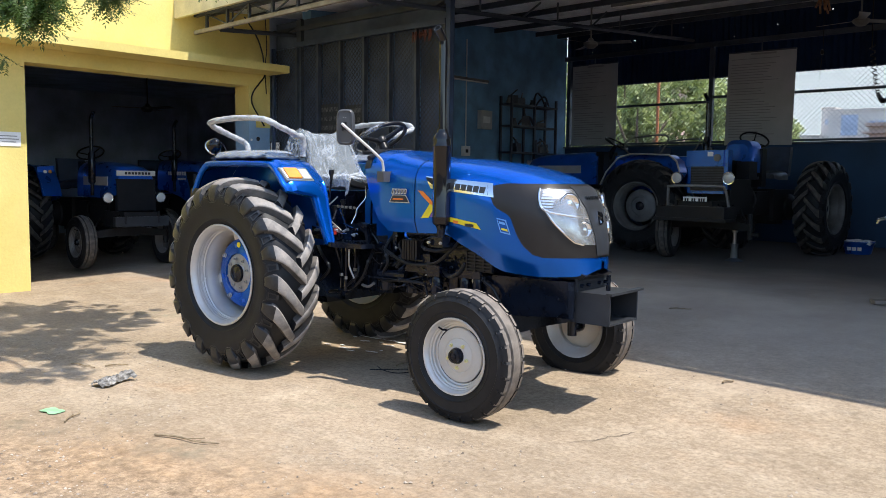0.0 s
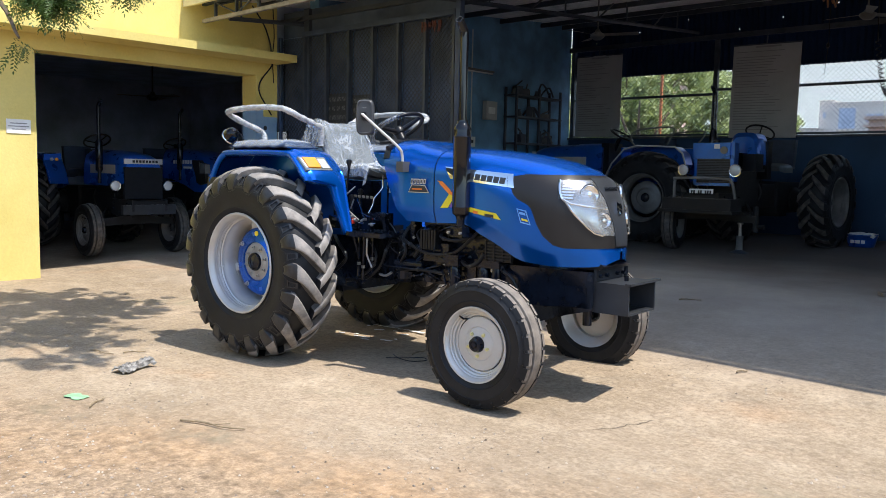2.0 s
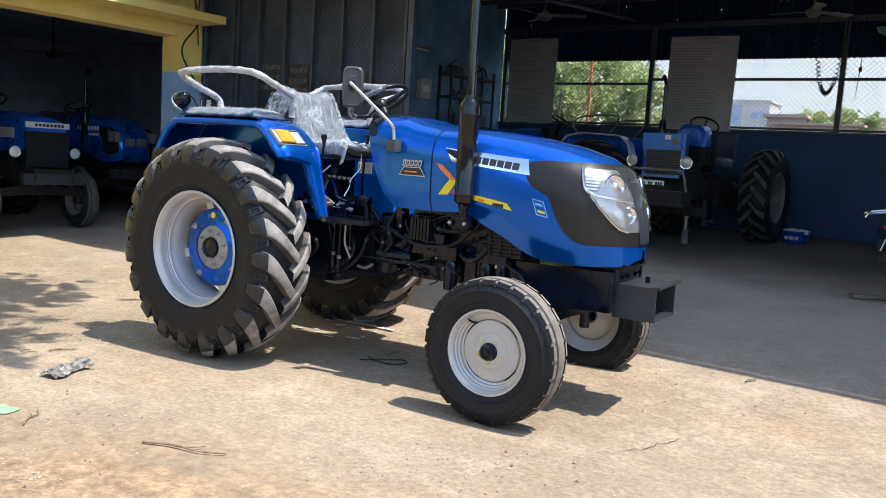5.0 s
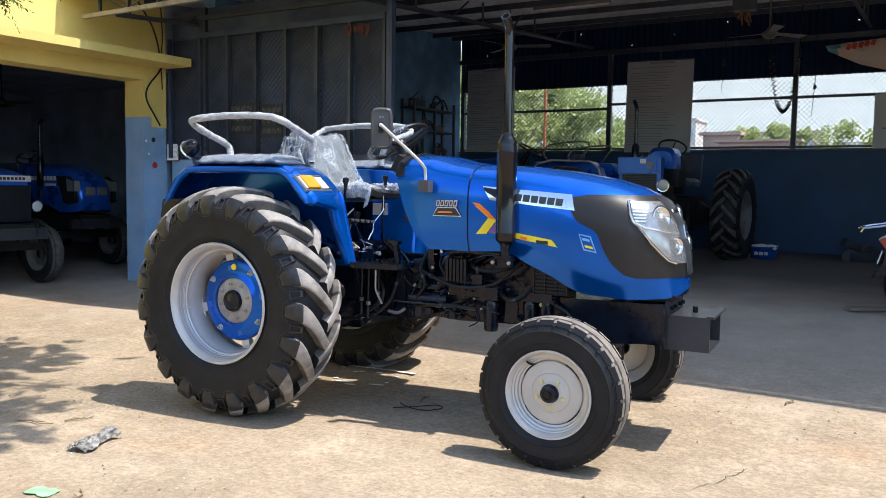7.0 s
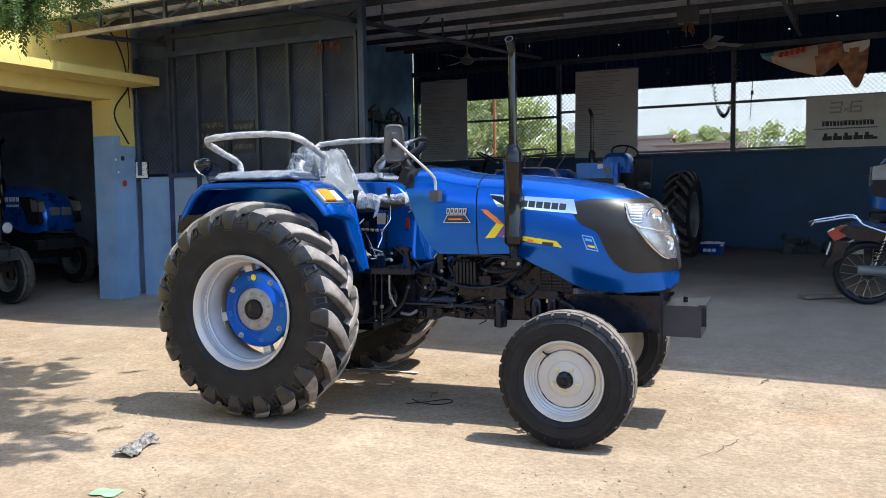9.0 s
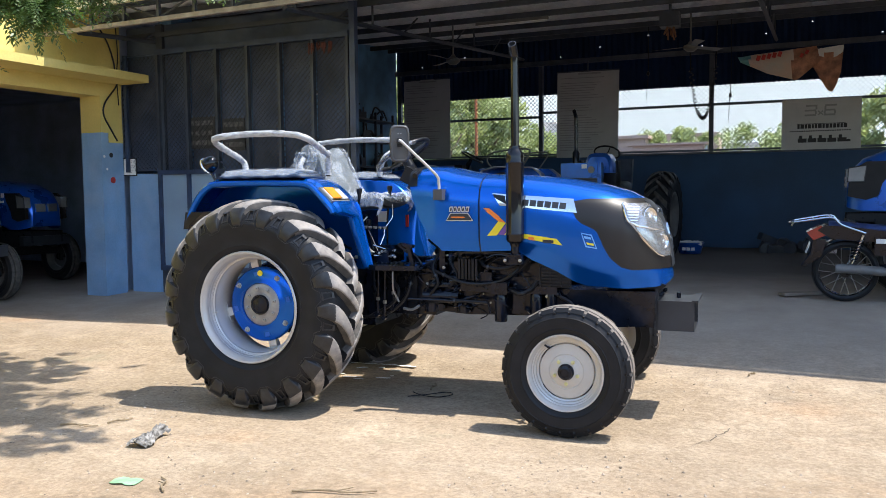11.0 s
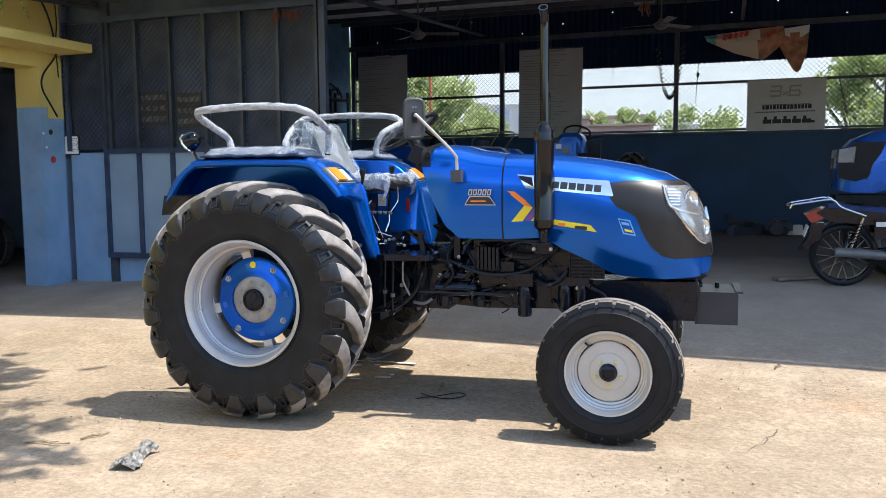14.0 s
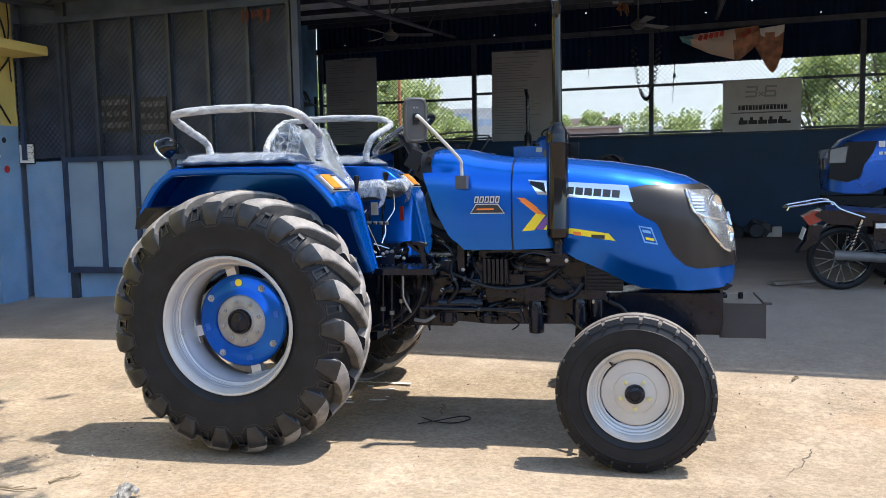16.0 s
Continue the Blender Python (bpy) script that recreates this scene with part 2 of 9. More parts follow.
def ground_material():
    m = bpy.data.materials.new("dusty_concrete_yard")
    m.use_nodes = True
    n, l = m.node_tree.nodes, m.node_tree.links
    b = n["Principled BSDF"]
    geo = n.new("ShaderNodeNewGeometry")
    pos = geo.outputs["Position"]

    def noise_tex(scale, detail=6, rough=0.6, vec=None):
        t = n.new("ShaderNodeTexNoise")
        t.inputs["Scale"].default_value, t.inputs["Detail"].default_value, t.inputs["Roughness"].default_value = scale, detail, rough
        l.new(vec or pos, t.inputs["Vector"])
        return t.outputs["Fac"]

    def ramp(fac, p0, p1, c0, c1):
        r = n.new("ShaderNodeValToRGB")
        r.color_ramp.elements[0].position, r.color_ramp.elements[1].position = p0, p1
        r.color_ramp.elements[0].color, r.color_ramp.elements[1].color = (*c0, 1), (*c1, 1)
        l.new(fac, r.inputs["Fac"])
        return r.outputs["Color"]

    def mix(fac, a, c, kind="MIX"):
        x = n.new("ShaderNodeMix")
        x.data_type, x.blend_type = "RGBA", kind
        if isinstance(fac, float):
            x.inputs["Factor"].default_value = fac
        else:
            l.new(fac, x.inputs["Factor"])
        l.new(a, x.inputs[6])
        if isinstance(c, tuple):
            x.inputs[7].default_value = (*c, 1)
        else:
            l.new(c, x.inputs[7])
        return x.outputs[2]

    streak = n.new("ShaderNodeMapping")
    streak.inputs["Scale"].default_value = (0.8, 1.6, 1)
    streak.inputs["Rotation"].default_value = (0, 0, radians(-8))
    l.new(pos, streak.inputs["Vector"])
    base = ramp(noise_tex(0.55, 8), 0.35, 0.66, (0.295, 0.236, 0.166), (0.39, 0.312, 0.224))
    pale = ramp(noise_tex(1.5, 9, 0.7, streak.outputs[0]), 0.50, 0.70, (0, 0, 0), (0.5, 0.5, 0.5))
    c = mix(pale, base, (0.515, 0.437, 0.33))
    red = ramp(noise_tex(0.8, 5), 0.58, 0.74, (0, 0, 0), (0.45, 0.45, 0.45))
    c = mix(red, c, (0.42, 0.25, 0.13))
    grey = ramp(noise_tex(3.1, 9, 0.72), 0.55, 0.75, (0, 0, 0), (0.55, 0.55, 0.55))
    c = mix(grey, c, (0.22, 0.19, 0.15))
    fine = ramp(noise_tex(30, 10, 0.82), 0.38, 0.62, (0.55, 0.52, 0.49), (1.14, 1.13, 1.12))
    mid = ramp(noise_tex(6.5, 10, 0.75), 0.36, 0.64, (0.80, 0.78, 0.76), (1.08, 1.07, 1.06))
    c = mix(0.9, c, mid, "MULTIPLY")
    c = mix(0.8, c, fine, "MULTIPLY")
    # small pebbles and specks
    vor = n.new("ShaderNodeTexVoronoi")
    vor.inputs["Scale"].default_value = 22
    l.new(pos, vor.inputs["Vector"])
    spot = ramp(vor.outputs["Distance"], 0.05, 0.13, (1, 1, 1), (0, 0, 0))
    gate_n = ramp(noise_tex(2.3, 3), 0.52, 0.60, (0, 0, 0), (0.8, 0.8, 0.8))
    sp = mix(1.0, spot, gate_n, "MULTIPLY")
    c = mix(sp, c, (0.17, 0.14, 0.11))
    # loose reddish soil and grit on the open yard
    soil_n = n.new("ShaderNodeMath")
    soil_n.operation = "MULTIPLY_ADD"
    soil_n.inputs[1].default_value = -0.35
    sx = n.new("ShaderNodeSeparateXYZ")
    l.new(pos, sx.inputs[0])
    l.new(sx.outputs["X"], soil_n.inputs[0])
    l.new(sx.outputs["Y"], soil_n.inputs[2])
    soil_w = n.new("ShaderNodeMath")
    soil_w.operation = "MULTIPLY_ADD"
    soil_w.inputs[1].default_value = 2.2
    l.new(noise_tex(1.3, 8, 0.65), soil_w.inputs[0])
    l.new(soil_n.outputs[0], soil_w.inputs[2])
    soil_m = n.new("ShaderNodeMapRange")
    soil_m.inputs["From Min"].default_value, soil_m.inputs["From Max"].default_value = 5.1, 4.2
    soil_m.inputs["To Max"].default_value = 0.85
    l.new(soil_w.outputs[0], soil_m.inputs["Value"])
    earth = ramp(noise_tex(34, 10, 0.8), 0.36, 0.64, (0.16, 0.115, 0.075), (0.47, 0.35, 0.235))
    rust_n = ramp(noise_tex(0.75, 6, 0.6), 0.46, 0.64, (0, 0, 0), (0.5, 0.5, 0.5))
    earth = mix(rust_n, earth, (0.44, 0.28, 0.15))
    rut = ramp(noise_tex(2.1, 8, 0.7), 0.54, 0.68, (0, 0, 0), (0.85, 0.85, 0.85))
    earth = mix(rut, earth, (0.20, 0.155, 0.105))
    clod = ramp(noise_tex(11, 9, 0.72), 0.38, 0.62, (0.50, 0.46, 0.42), (1.2, 1.17, 1.12))
    earth = mix(0.9, earth, clod, "MULTIPLY")
    c = mix(soil_m.outputs[0], c, earth)
    moss = ramp(noise_tex(1.05, 7, 0.7), 0.60, 0.72, (0, 0, 0), (0.6, 0.6, 0.6))
    c = mix(moss, c, (0.20, 0.18, 0.12))
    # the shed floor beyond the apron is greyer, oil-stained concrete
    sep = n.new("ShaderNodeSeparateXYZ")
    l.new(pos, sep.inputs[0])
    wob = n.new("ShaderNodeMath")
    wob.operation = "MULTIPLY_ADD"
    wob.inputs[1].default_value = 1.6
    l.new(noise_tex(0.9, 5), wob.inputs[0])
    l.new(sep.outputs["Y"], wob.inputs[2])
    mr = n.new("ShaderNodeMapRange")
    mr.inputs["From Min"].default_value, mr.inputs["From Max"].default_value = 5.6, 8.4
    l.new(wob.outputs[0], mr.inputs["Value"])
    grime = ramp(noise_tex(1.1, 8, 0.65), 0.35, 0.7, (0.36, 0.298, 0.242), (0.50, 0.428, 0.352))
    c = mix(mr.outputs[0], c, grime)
    # oil-black floor deep in the shed; the fading light inwards is painted in too
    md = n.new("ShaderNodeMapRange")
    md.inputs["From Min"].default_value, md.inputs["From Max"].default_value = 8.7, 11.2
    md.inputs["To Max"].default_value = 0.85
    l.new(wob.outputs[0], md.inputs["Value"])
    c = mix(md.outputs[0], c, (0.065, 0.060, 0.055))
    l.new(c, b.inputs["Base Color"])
    b.inputs["Roughness"].default_value = 0.9
    b.inputs["Specular IOR Level"].default_value = 0.25
    bp = n.new("ShaderNodeBump")
    bp.inputs["Strength"].default_value, bp.inputs["Distance"].default_value = 0.55, 0.012
    add = n.new("ShaderNodeMath")
    add.operation = "ADD"
    l.new(noise_tex(45, 8, 0.7), add.inputs[0])
    l.new(noise_tex(7, 6, 0.6), add.inputs[1])
    lump = n.new("ShaderNodeMath")
    lump.operation = "MULTIPLY"
    l.new(noise_tex(13, 9, 0.7), lump.inputs[0])
    l.new(soil_m.outputs[0], lump.inputs[1])
    total = n.new("ShaderNodeMath")
    total.operation = "MULTIPLY_ADD"
    total.inputs[1].default_value = 2.6
    l.new(lump.outputs[0], total.inputs[0])
    l.new(add.outputs[0], total.inputs[2])
    l.new(total.outputs[0], bp.inputs["Height"])
    l.new(bp.outputs[0], b.inputs["Normal"])
    return m


GROUND = ground_material()


# ---- mesh helpers ----
def part(name, bm, material, parent=None, label="", smooth=False, bevel=0.0):
    """Links a bmesh as one mesh object, under a thing or under a part."""
    if bevel:
        es = [e for e in bm.edges if len(e.link_faces) == 2 and e.calc_face_angle(0) > 0.6]
        bmesh.ops.bevel(bm, geom=es, offset=bevel, segments=2, profile=0.6, affect="EDGES", clamp_overlap=True)
    bmesh.ops.recalc_face_normals(bm, faces=bm.faces[:])
    me = bpy.data.meshes.new(name)
    bm.to_mesh(me)
    bm.free()
    mats = material if isinstance(material, (list, tuple)) else [material]
    for m in mats:
        me.materials.append(m)
    if smooth:
        me.shade_smooth()
        me.set_sharp_from_angle(angle=radians(38))
    ob = new(name, me)
    if parent is not None:
        ob.parent = parent
    if label:
        tagged(ob, label)
    return ob


def thing(name, m, label, category, group="", kind=""):
    ob = new(name)
    ob.empty_display_size = 0.2
    ob.matrix_world = m
    return tagged(ob, label, category, group, kind)


def box(bm, x0, x1, y0, y1, z0, z1, mi=0):
    vs = [bm.verts.new((x, y, z)) for x in (x0, x1) for y in (y0, y1) for z in (z0, z1)]
    for f in ((0, 1, 3, 2), (4, 6, 7, 5), (0, 4, 5, 1), (2, 3, 7, 6), (0, 2, 6, 4), (1, 5, 7, 3)):
        bm.faces.new([vs[i] for i in f]).material_index = mi
    return bm


def obox(bm, m, sx, sy, sz, mi=0):
    """A box of the given sizes at the pose m."""
    vs = [bm.verts.new(m @ Vector((x * sx / 2, y * sy / 2, z * sz / 2))) for x in (-1, 1) for y in (-1, 1) for z in (-1, 1)]
    for f in ((0, 1, 3, 2), (4, 6, 7, 5), (0, 4, 5, 1), (2, 3, 7, 6), (0, 2, 6, 4), (1, 5, 7, 3)):
        bm.faces.new([vs[i] for i in f]).material_index = mi
    return bm


def sweep(bm, pts, radii, seg=10, cap=True, mi=0, closed=False):
    """A round tube through the points."""
    pts = [Vector(p) for p in pts]
    if not isinstance(radii, (list, tuple)):
        radii = [radii] * len(pts)
    rings, prev = [], None
    n = len(pts)
    for i, p in enumerate(pts):
        if closed:
            d = (pts[(i + 1) % n] - pts[i - 1]).normalized()
        else:
            d = (pts[min(i + 1, n - 1)] - pts[max(i - 1, 0)]).normalized()
        if prev is None:
            a = Vector((0, 0, 1)) if abs(d.z) < 0.9 else Vector((1, 0, 0))
            u = d.cross(a).normalized()
        else:
            u = (prev - d * prev.dot(d)).normalized()
        prev = u
        v = d.cross(u)
        rings.append([bm.verts.new(p + radii[i] * (math.cos(2 * math.pi * k / seg) * u + math.sin(2 * math.pi * k / seg) * v)) for k in range(seg)])
    pairs = list(zip(rings, rings[1:])) + ([(rings[-1], rings[0])] if closed else [])
    for a, b in pairs:
        for k in range(seg):
            bm.faces.new((a[k], a[(k + 1) % seg], b[(k + 1) % seg], b[k])).material_index = mi
    if cap and not closed:
        bm.faces.new(rings[0][::-1]).material_index = mi
        bm.faces.new(rings[-1]).material_index = mi
    return bm


def smooth_path(pts, n=6):
    """Points of a rounded line through pts."""
    pts = [Vector(p) for p in pts]
    out = []
    for i in range(len(pts) - 1):
        p0, p1, p2, p3 = pts[max(i - 1, 0)], pts[i], pts[i + 1], pts[min(i + 2, len(pts) - 1)]
        for k in range(n):
            t = k / n
            out.append(0.5 * ((2 * p1) + (p2 - p0) * t + (2 * p0 - 5 * p1 + 4 * p2 - p3) * t * t + (3 * p1 - p0 - 3 * p2 + p3) * t ** 3))
    out.append(pts[-1])
    return out


def lathe(bm, prof, m=None, seg=48, mi=0, close=False):
    """Turns a profile of (radius, along) about the local y axis, at the pose m."""
    m = m or Matrix.Identity(4)
    rings = []
    for r, y in prof:
        if r < 1e-5:
            rings.append([bm.verts.new(m @ Vector((0, y, 0)))])
        else:
            rings.append([bm.verts.new(m @ Vector((r * math.cos(2 * math.pi * k / seg), y, r * math.sin(2 * math.pi * k / seg)))) for k in range(seg)])
    pairs = list(zip(rings, rings[1:])) + ([(rings[-1], rings[0])] if close else [])
    for a, b in pairs:
        for k in range(seg):
            k2 = (k + 1) % seg
            if len(a) == 1 and len(b) == 1:
                continue
            if len(a) == 1:
                f = bm.faces.new((a[0], b[k], b[k2]))
            elif len(b) == 1:
                f = bm.faces.new((a[k], b[0], a[k2]))
            else:
                f = bm.faces.new((a[k], b[k], b[k2], a[k2]))
            f.material_index = mi
    return bm


def grid(bm, rows, mi=0):
    """A sheet through rows of points."""
    vs = [[bm.verts.new(p) for p in r] for r in rows]
    for a, b in zip(vs, vs[1:]):
        for k in range(len(a) - 1):
            bm.faces.new((a[k], a[k + 1], b[k + 1], b[k])).material_index = mi
    return vs


def thicken(bm, d):
    bmesh.ops.recalc_face_normals(bm, faces=bm.faces[:])
    bmesh.ops.solidify(bm, geom=bm.faces[:], thickness=d)
    return bm


def interp(tab, x):
    return float(np.interp(x, [a for a, _ in tab], [b for _, b in tab]))


def prism(bm, poly, axis, a0, a1, mi=0):
    """A flat polygon pushed out along an axis: poly are the other two coordinates in order."""
    def at(p, a):
        return {"x": (a, p[0], p[1]), "y": (p[0], a, p[1]), "z": (p[0], p[1], a)}[axis]
    lo = [bm.verts.new(at(p, a0)) for p in poly]
    hi = [bm.verts.new(at(p, a1)) for p in poly]
    bm.faces.new(lo[::-1]).material_index = mi
    bm.faces.new(hi).material_index = mi
    k = len(poly)
    for i in range(k):
        bm.faces.new((lo[i], lo[(i + 1) % k], hi[(i + 1) % k], hi[i])).material_index = mi
    return bm


# ---- the ground ----
def ground_z(x, y):
    """Level yard, then a ramp up into the shed; the ramp is lower beside the yellow building."""
    u = min(1.0, max(0.0, (y - 4.0) / 3.8))
    rise = 0.34 * (0.7 * u + 0.3 * u * u * (3 - 2 * u)) + 0.012 * max(0.0, min(y, 14.5) - 7.8)
    side = min(1.0, max(0.0, (x + 10.6) / 3.6))
    side = side * side * (3 - 2 * side)
    inner = min(1.0, max(0.0, (y - 7.6) / 2.5)) if x > -10.2 else 0.0
    k = 0.36 + 0.64 * max(side, inner)
    return rise * k


def build_ground():
    bm = bmesh.new()
    xs = [-400, -120, -40, -22, -16] + [-14 + 0.25 * i for i in range(77)] + [6.5, 9, 14, 30, 100, 400]
    ys = [-400, -120, -40, -14, -7] + [-4 + 0.2 * i for i in range(95)] + [16, 18, 22, 30, 60, 140, 400]
    rows = []
    for y in ys:
        row = []
        for x in xs:
            z = ground_z(x, y)
            if -14 <= x <= 5 and -4 <= y <= 14:
                z += 0.006 * noise.noise((x * 0.8, y * 0.8, 0)) + 0.003 * noise.noise((x * 2.7, y * 2.7, 3))
            row.append((x, y, z))
        rows.append(row)
    grid(bm, rows)
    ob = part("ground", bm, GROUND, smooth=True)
    tagged(ob, "dusty tan concrete yard ramping up to the shed floor", "ground", kind="structure")


build_ground()


# ---- wheels (local axis y, outer face towards -y, centre at the origin) ----
WHEEL_MESH = {}


def keep(key, make):
    """Builds a mesh object once; later calls give a new object on the same mesh."""
    if key not in WHEEL_MESH:
        ob = make()
        WHEEL_MESH[key] = ob.data
        return ob
    return new(key.split("|")[0], WHEEL_MESH[key])


def rear_tyre_mesh(mat):
    bm = bmesh.new()
    prof = [(0.355, -0.165), (0.385, -0.178), (0.42, -0.195), (0.428, -0.203), (0.438, -0.200), (0.50, -0.216), (0.56, -0.222), (0.575, -0.2205), (0.585, -0.218), (0.61, -0.206), (0.645, -0.184), (0.670, -0.15),
            (0.686, -0.09), (0.691, 0.0), (0.686, 0.09), (0.670, 0.15), (0.645, 0.184), (0.61, 0.206), (0.585, 0.218), (0.575, 0.2205), (0.56, 0.222), (0.50, 0.216), (0.438, 0.200), (0.428, 0.203),
            (0.42, 0.195), (0.385, 0.178), (0.355, 0.165)]
    lathe(bm, prof, seg=72)
    return bm


def rear_lugs_mesh():
    """Lugs on alternating sides: a broad tongue down the shoulder that sweeps back into a bar across the tread; framed pockets between."""
    bm = bmesh.new()
    n = 19
    # along the lug: y, top radius, foot radius, foot y, half width, turn
    st = [(0.2200, 0.562, 0.556, 0.212, 0.024, 0.0), (0.2245, 0.570, 0.560, 0.208, 0.034, 0.0), (0.2255, 0.592, 0.570, 0.202, 0.041, 0.001), (0.2215, 0.625, 0.590, 0.192, 0.051, 0.002),
          (0.2110, 0.658, 0.612, 0.180, 0.058, 0.0), (0.1960, 0.684, 0.630, 0.168, 0.060, -0.012), (0.1770, 0.704, 0.645, 0.155, 0.058, -0.034), (0.148, 0.720, 0.660, 0.138, 0.053, -0.076), (0.115, 0.731, 0.670, 0.112, 0.048, -0.128),
          (0.075, 0.740, 0.677, 0.075, 0.044, -0.19), (0.03, 0.743, 0.680, 0.03, 0.040, -0.255), (-0.02, 0.742, 0.680, -0.02, 0.036, -0.32)]
    for side in (-1, 1):
        for i in range(n):
            a0 = 2 * math.pi * (i + (0.5 if side > 0 else 0.0)) / n
            rows = []
            for q, (y, top, foot, fy, w, tw) in enumerate(st):
                slope = 0.006 + 0.007 * min(1.0, q / 6)
                ring = []
                for r, yy, ww in ((foot, fy, -w - slope), (top - 0.010, y - 0.002, -w), (top - 0.003, y, -w + 0.005), (top, y, -w + 0.014), (top, y, w - 0.014), (top - 0.003, y, w - 0.005), (top - 0.010, y - 0.002, w), (foot, fy, w + slope)):
                    th = a0 + tw + ww / 0.70
                    ring.append(bm.verts.new((r * math.cos(th), side * yy, r * math.sin(th))))
                rows.append(ring)
            for q, (a, b) in enumerate(zip(rows, rows[1:])):
                for j in range(7):
                    f = bm.faces.new((a[j], a[j + 1], b[j + 1], b[j]))
                    f.material_index = (1 if q >= 5 else 2) if 1 <= j <= 5 else (3 if q >= 4 else 0)
            bm.faces.new(rows[0][::-1])
            bm.faces.new(rows[-1])
            # raised frame of the pocket between two lugs
            at = a0 + math.pi / n
            for r0, r1, da0, da1, w2 in ((0.606, 0.668, -0.036, -0.022, 0.004), (0.606, 0.668, 0.036, 0.022, 0.004), (0.600, 0.608, 0.0, 0.0, 0.029), (0.660, 0.671, 0.0, 0.0, 0.020)):
                q0, q1 = [], []
                for r, da in ((r0, da0), (r1, da1)):
                    m = Matrix.Rotation(-(at + da), 4, "Y")
                    yo = interp([(0.56, 0.226), (0.60, 0.216), (0.634, 0.202), (0.66, 0.186), (0.68, 0.165)], r)
                    for q, dy in ((q0, 0.0), (q1, -0.03)):
                        q.extend([bm.verts.new(m @ Vector((r, side * (yo + dy), -w2))), bm.verts.new(m @ Vector((r, side * (yo + dy), w2)))])
                bm.faces.new((q0[0], q0[1], q0[3], q0[2])).material_index = 2
                for k0, k1 in ((0, 1), (1, 3), (3, 2), (2, 0)):
                    bm.faces.new((q0[k0], q0[k1], q1[k1], q1[k0]))
        # raised line that follows the tongues round the sidewall
        pts, per = [], 12
        for k in range(n * per):
            a = 2 * math.pi * (k / per + (0.5 if side > 0 else 0.0)) / n
            u = abs((k % per) / per - 0.5) * 2
            r = 0.552 + 0.040 * (1 - min(1.0, max(0.0, (u - 0.30) / 0.30)))
            yo = interp([(0.54, 0.2225), (0.56, 0.2225), (0.575, 0.221), (0.60, 0.211)], r)
            pts.append((r * math.cos(a), side * yo, r * math.sin(a)))
        sweep(bm, pts, 0.0030, 5, closed=True, mi=2)
    bmesh.ops.recalc_face_normals(bm, faces=bm.faces[:])
    return bm


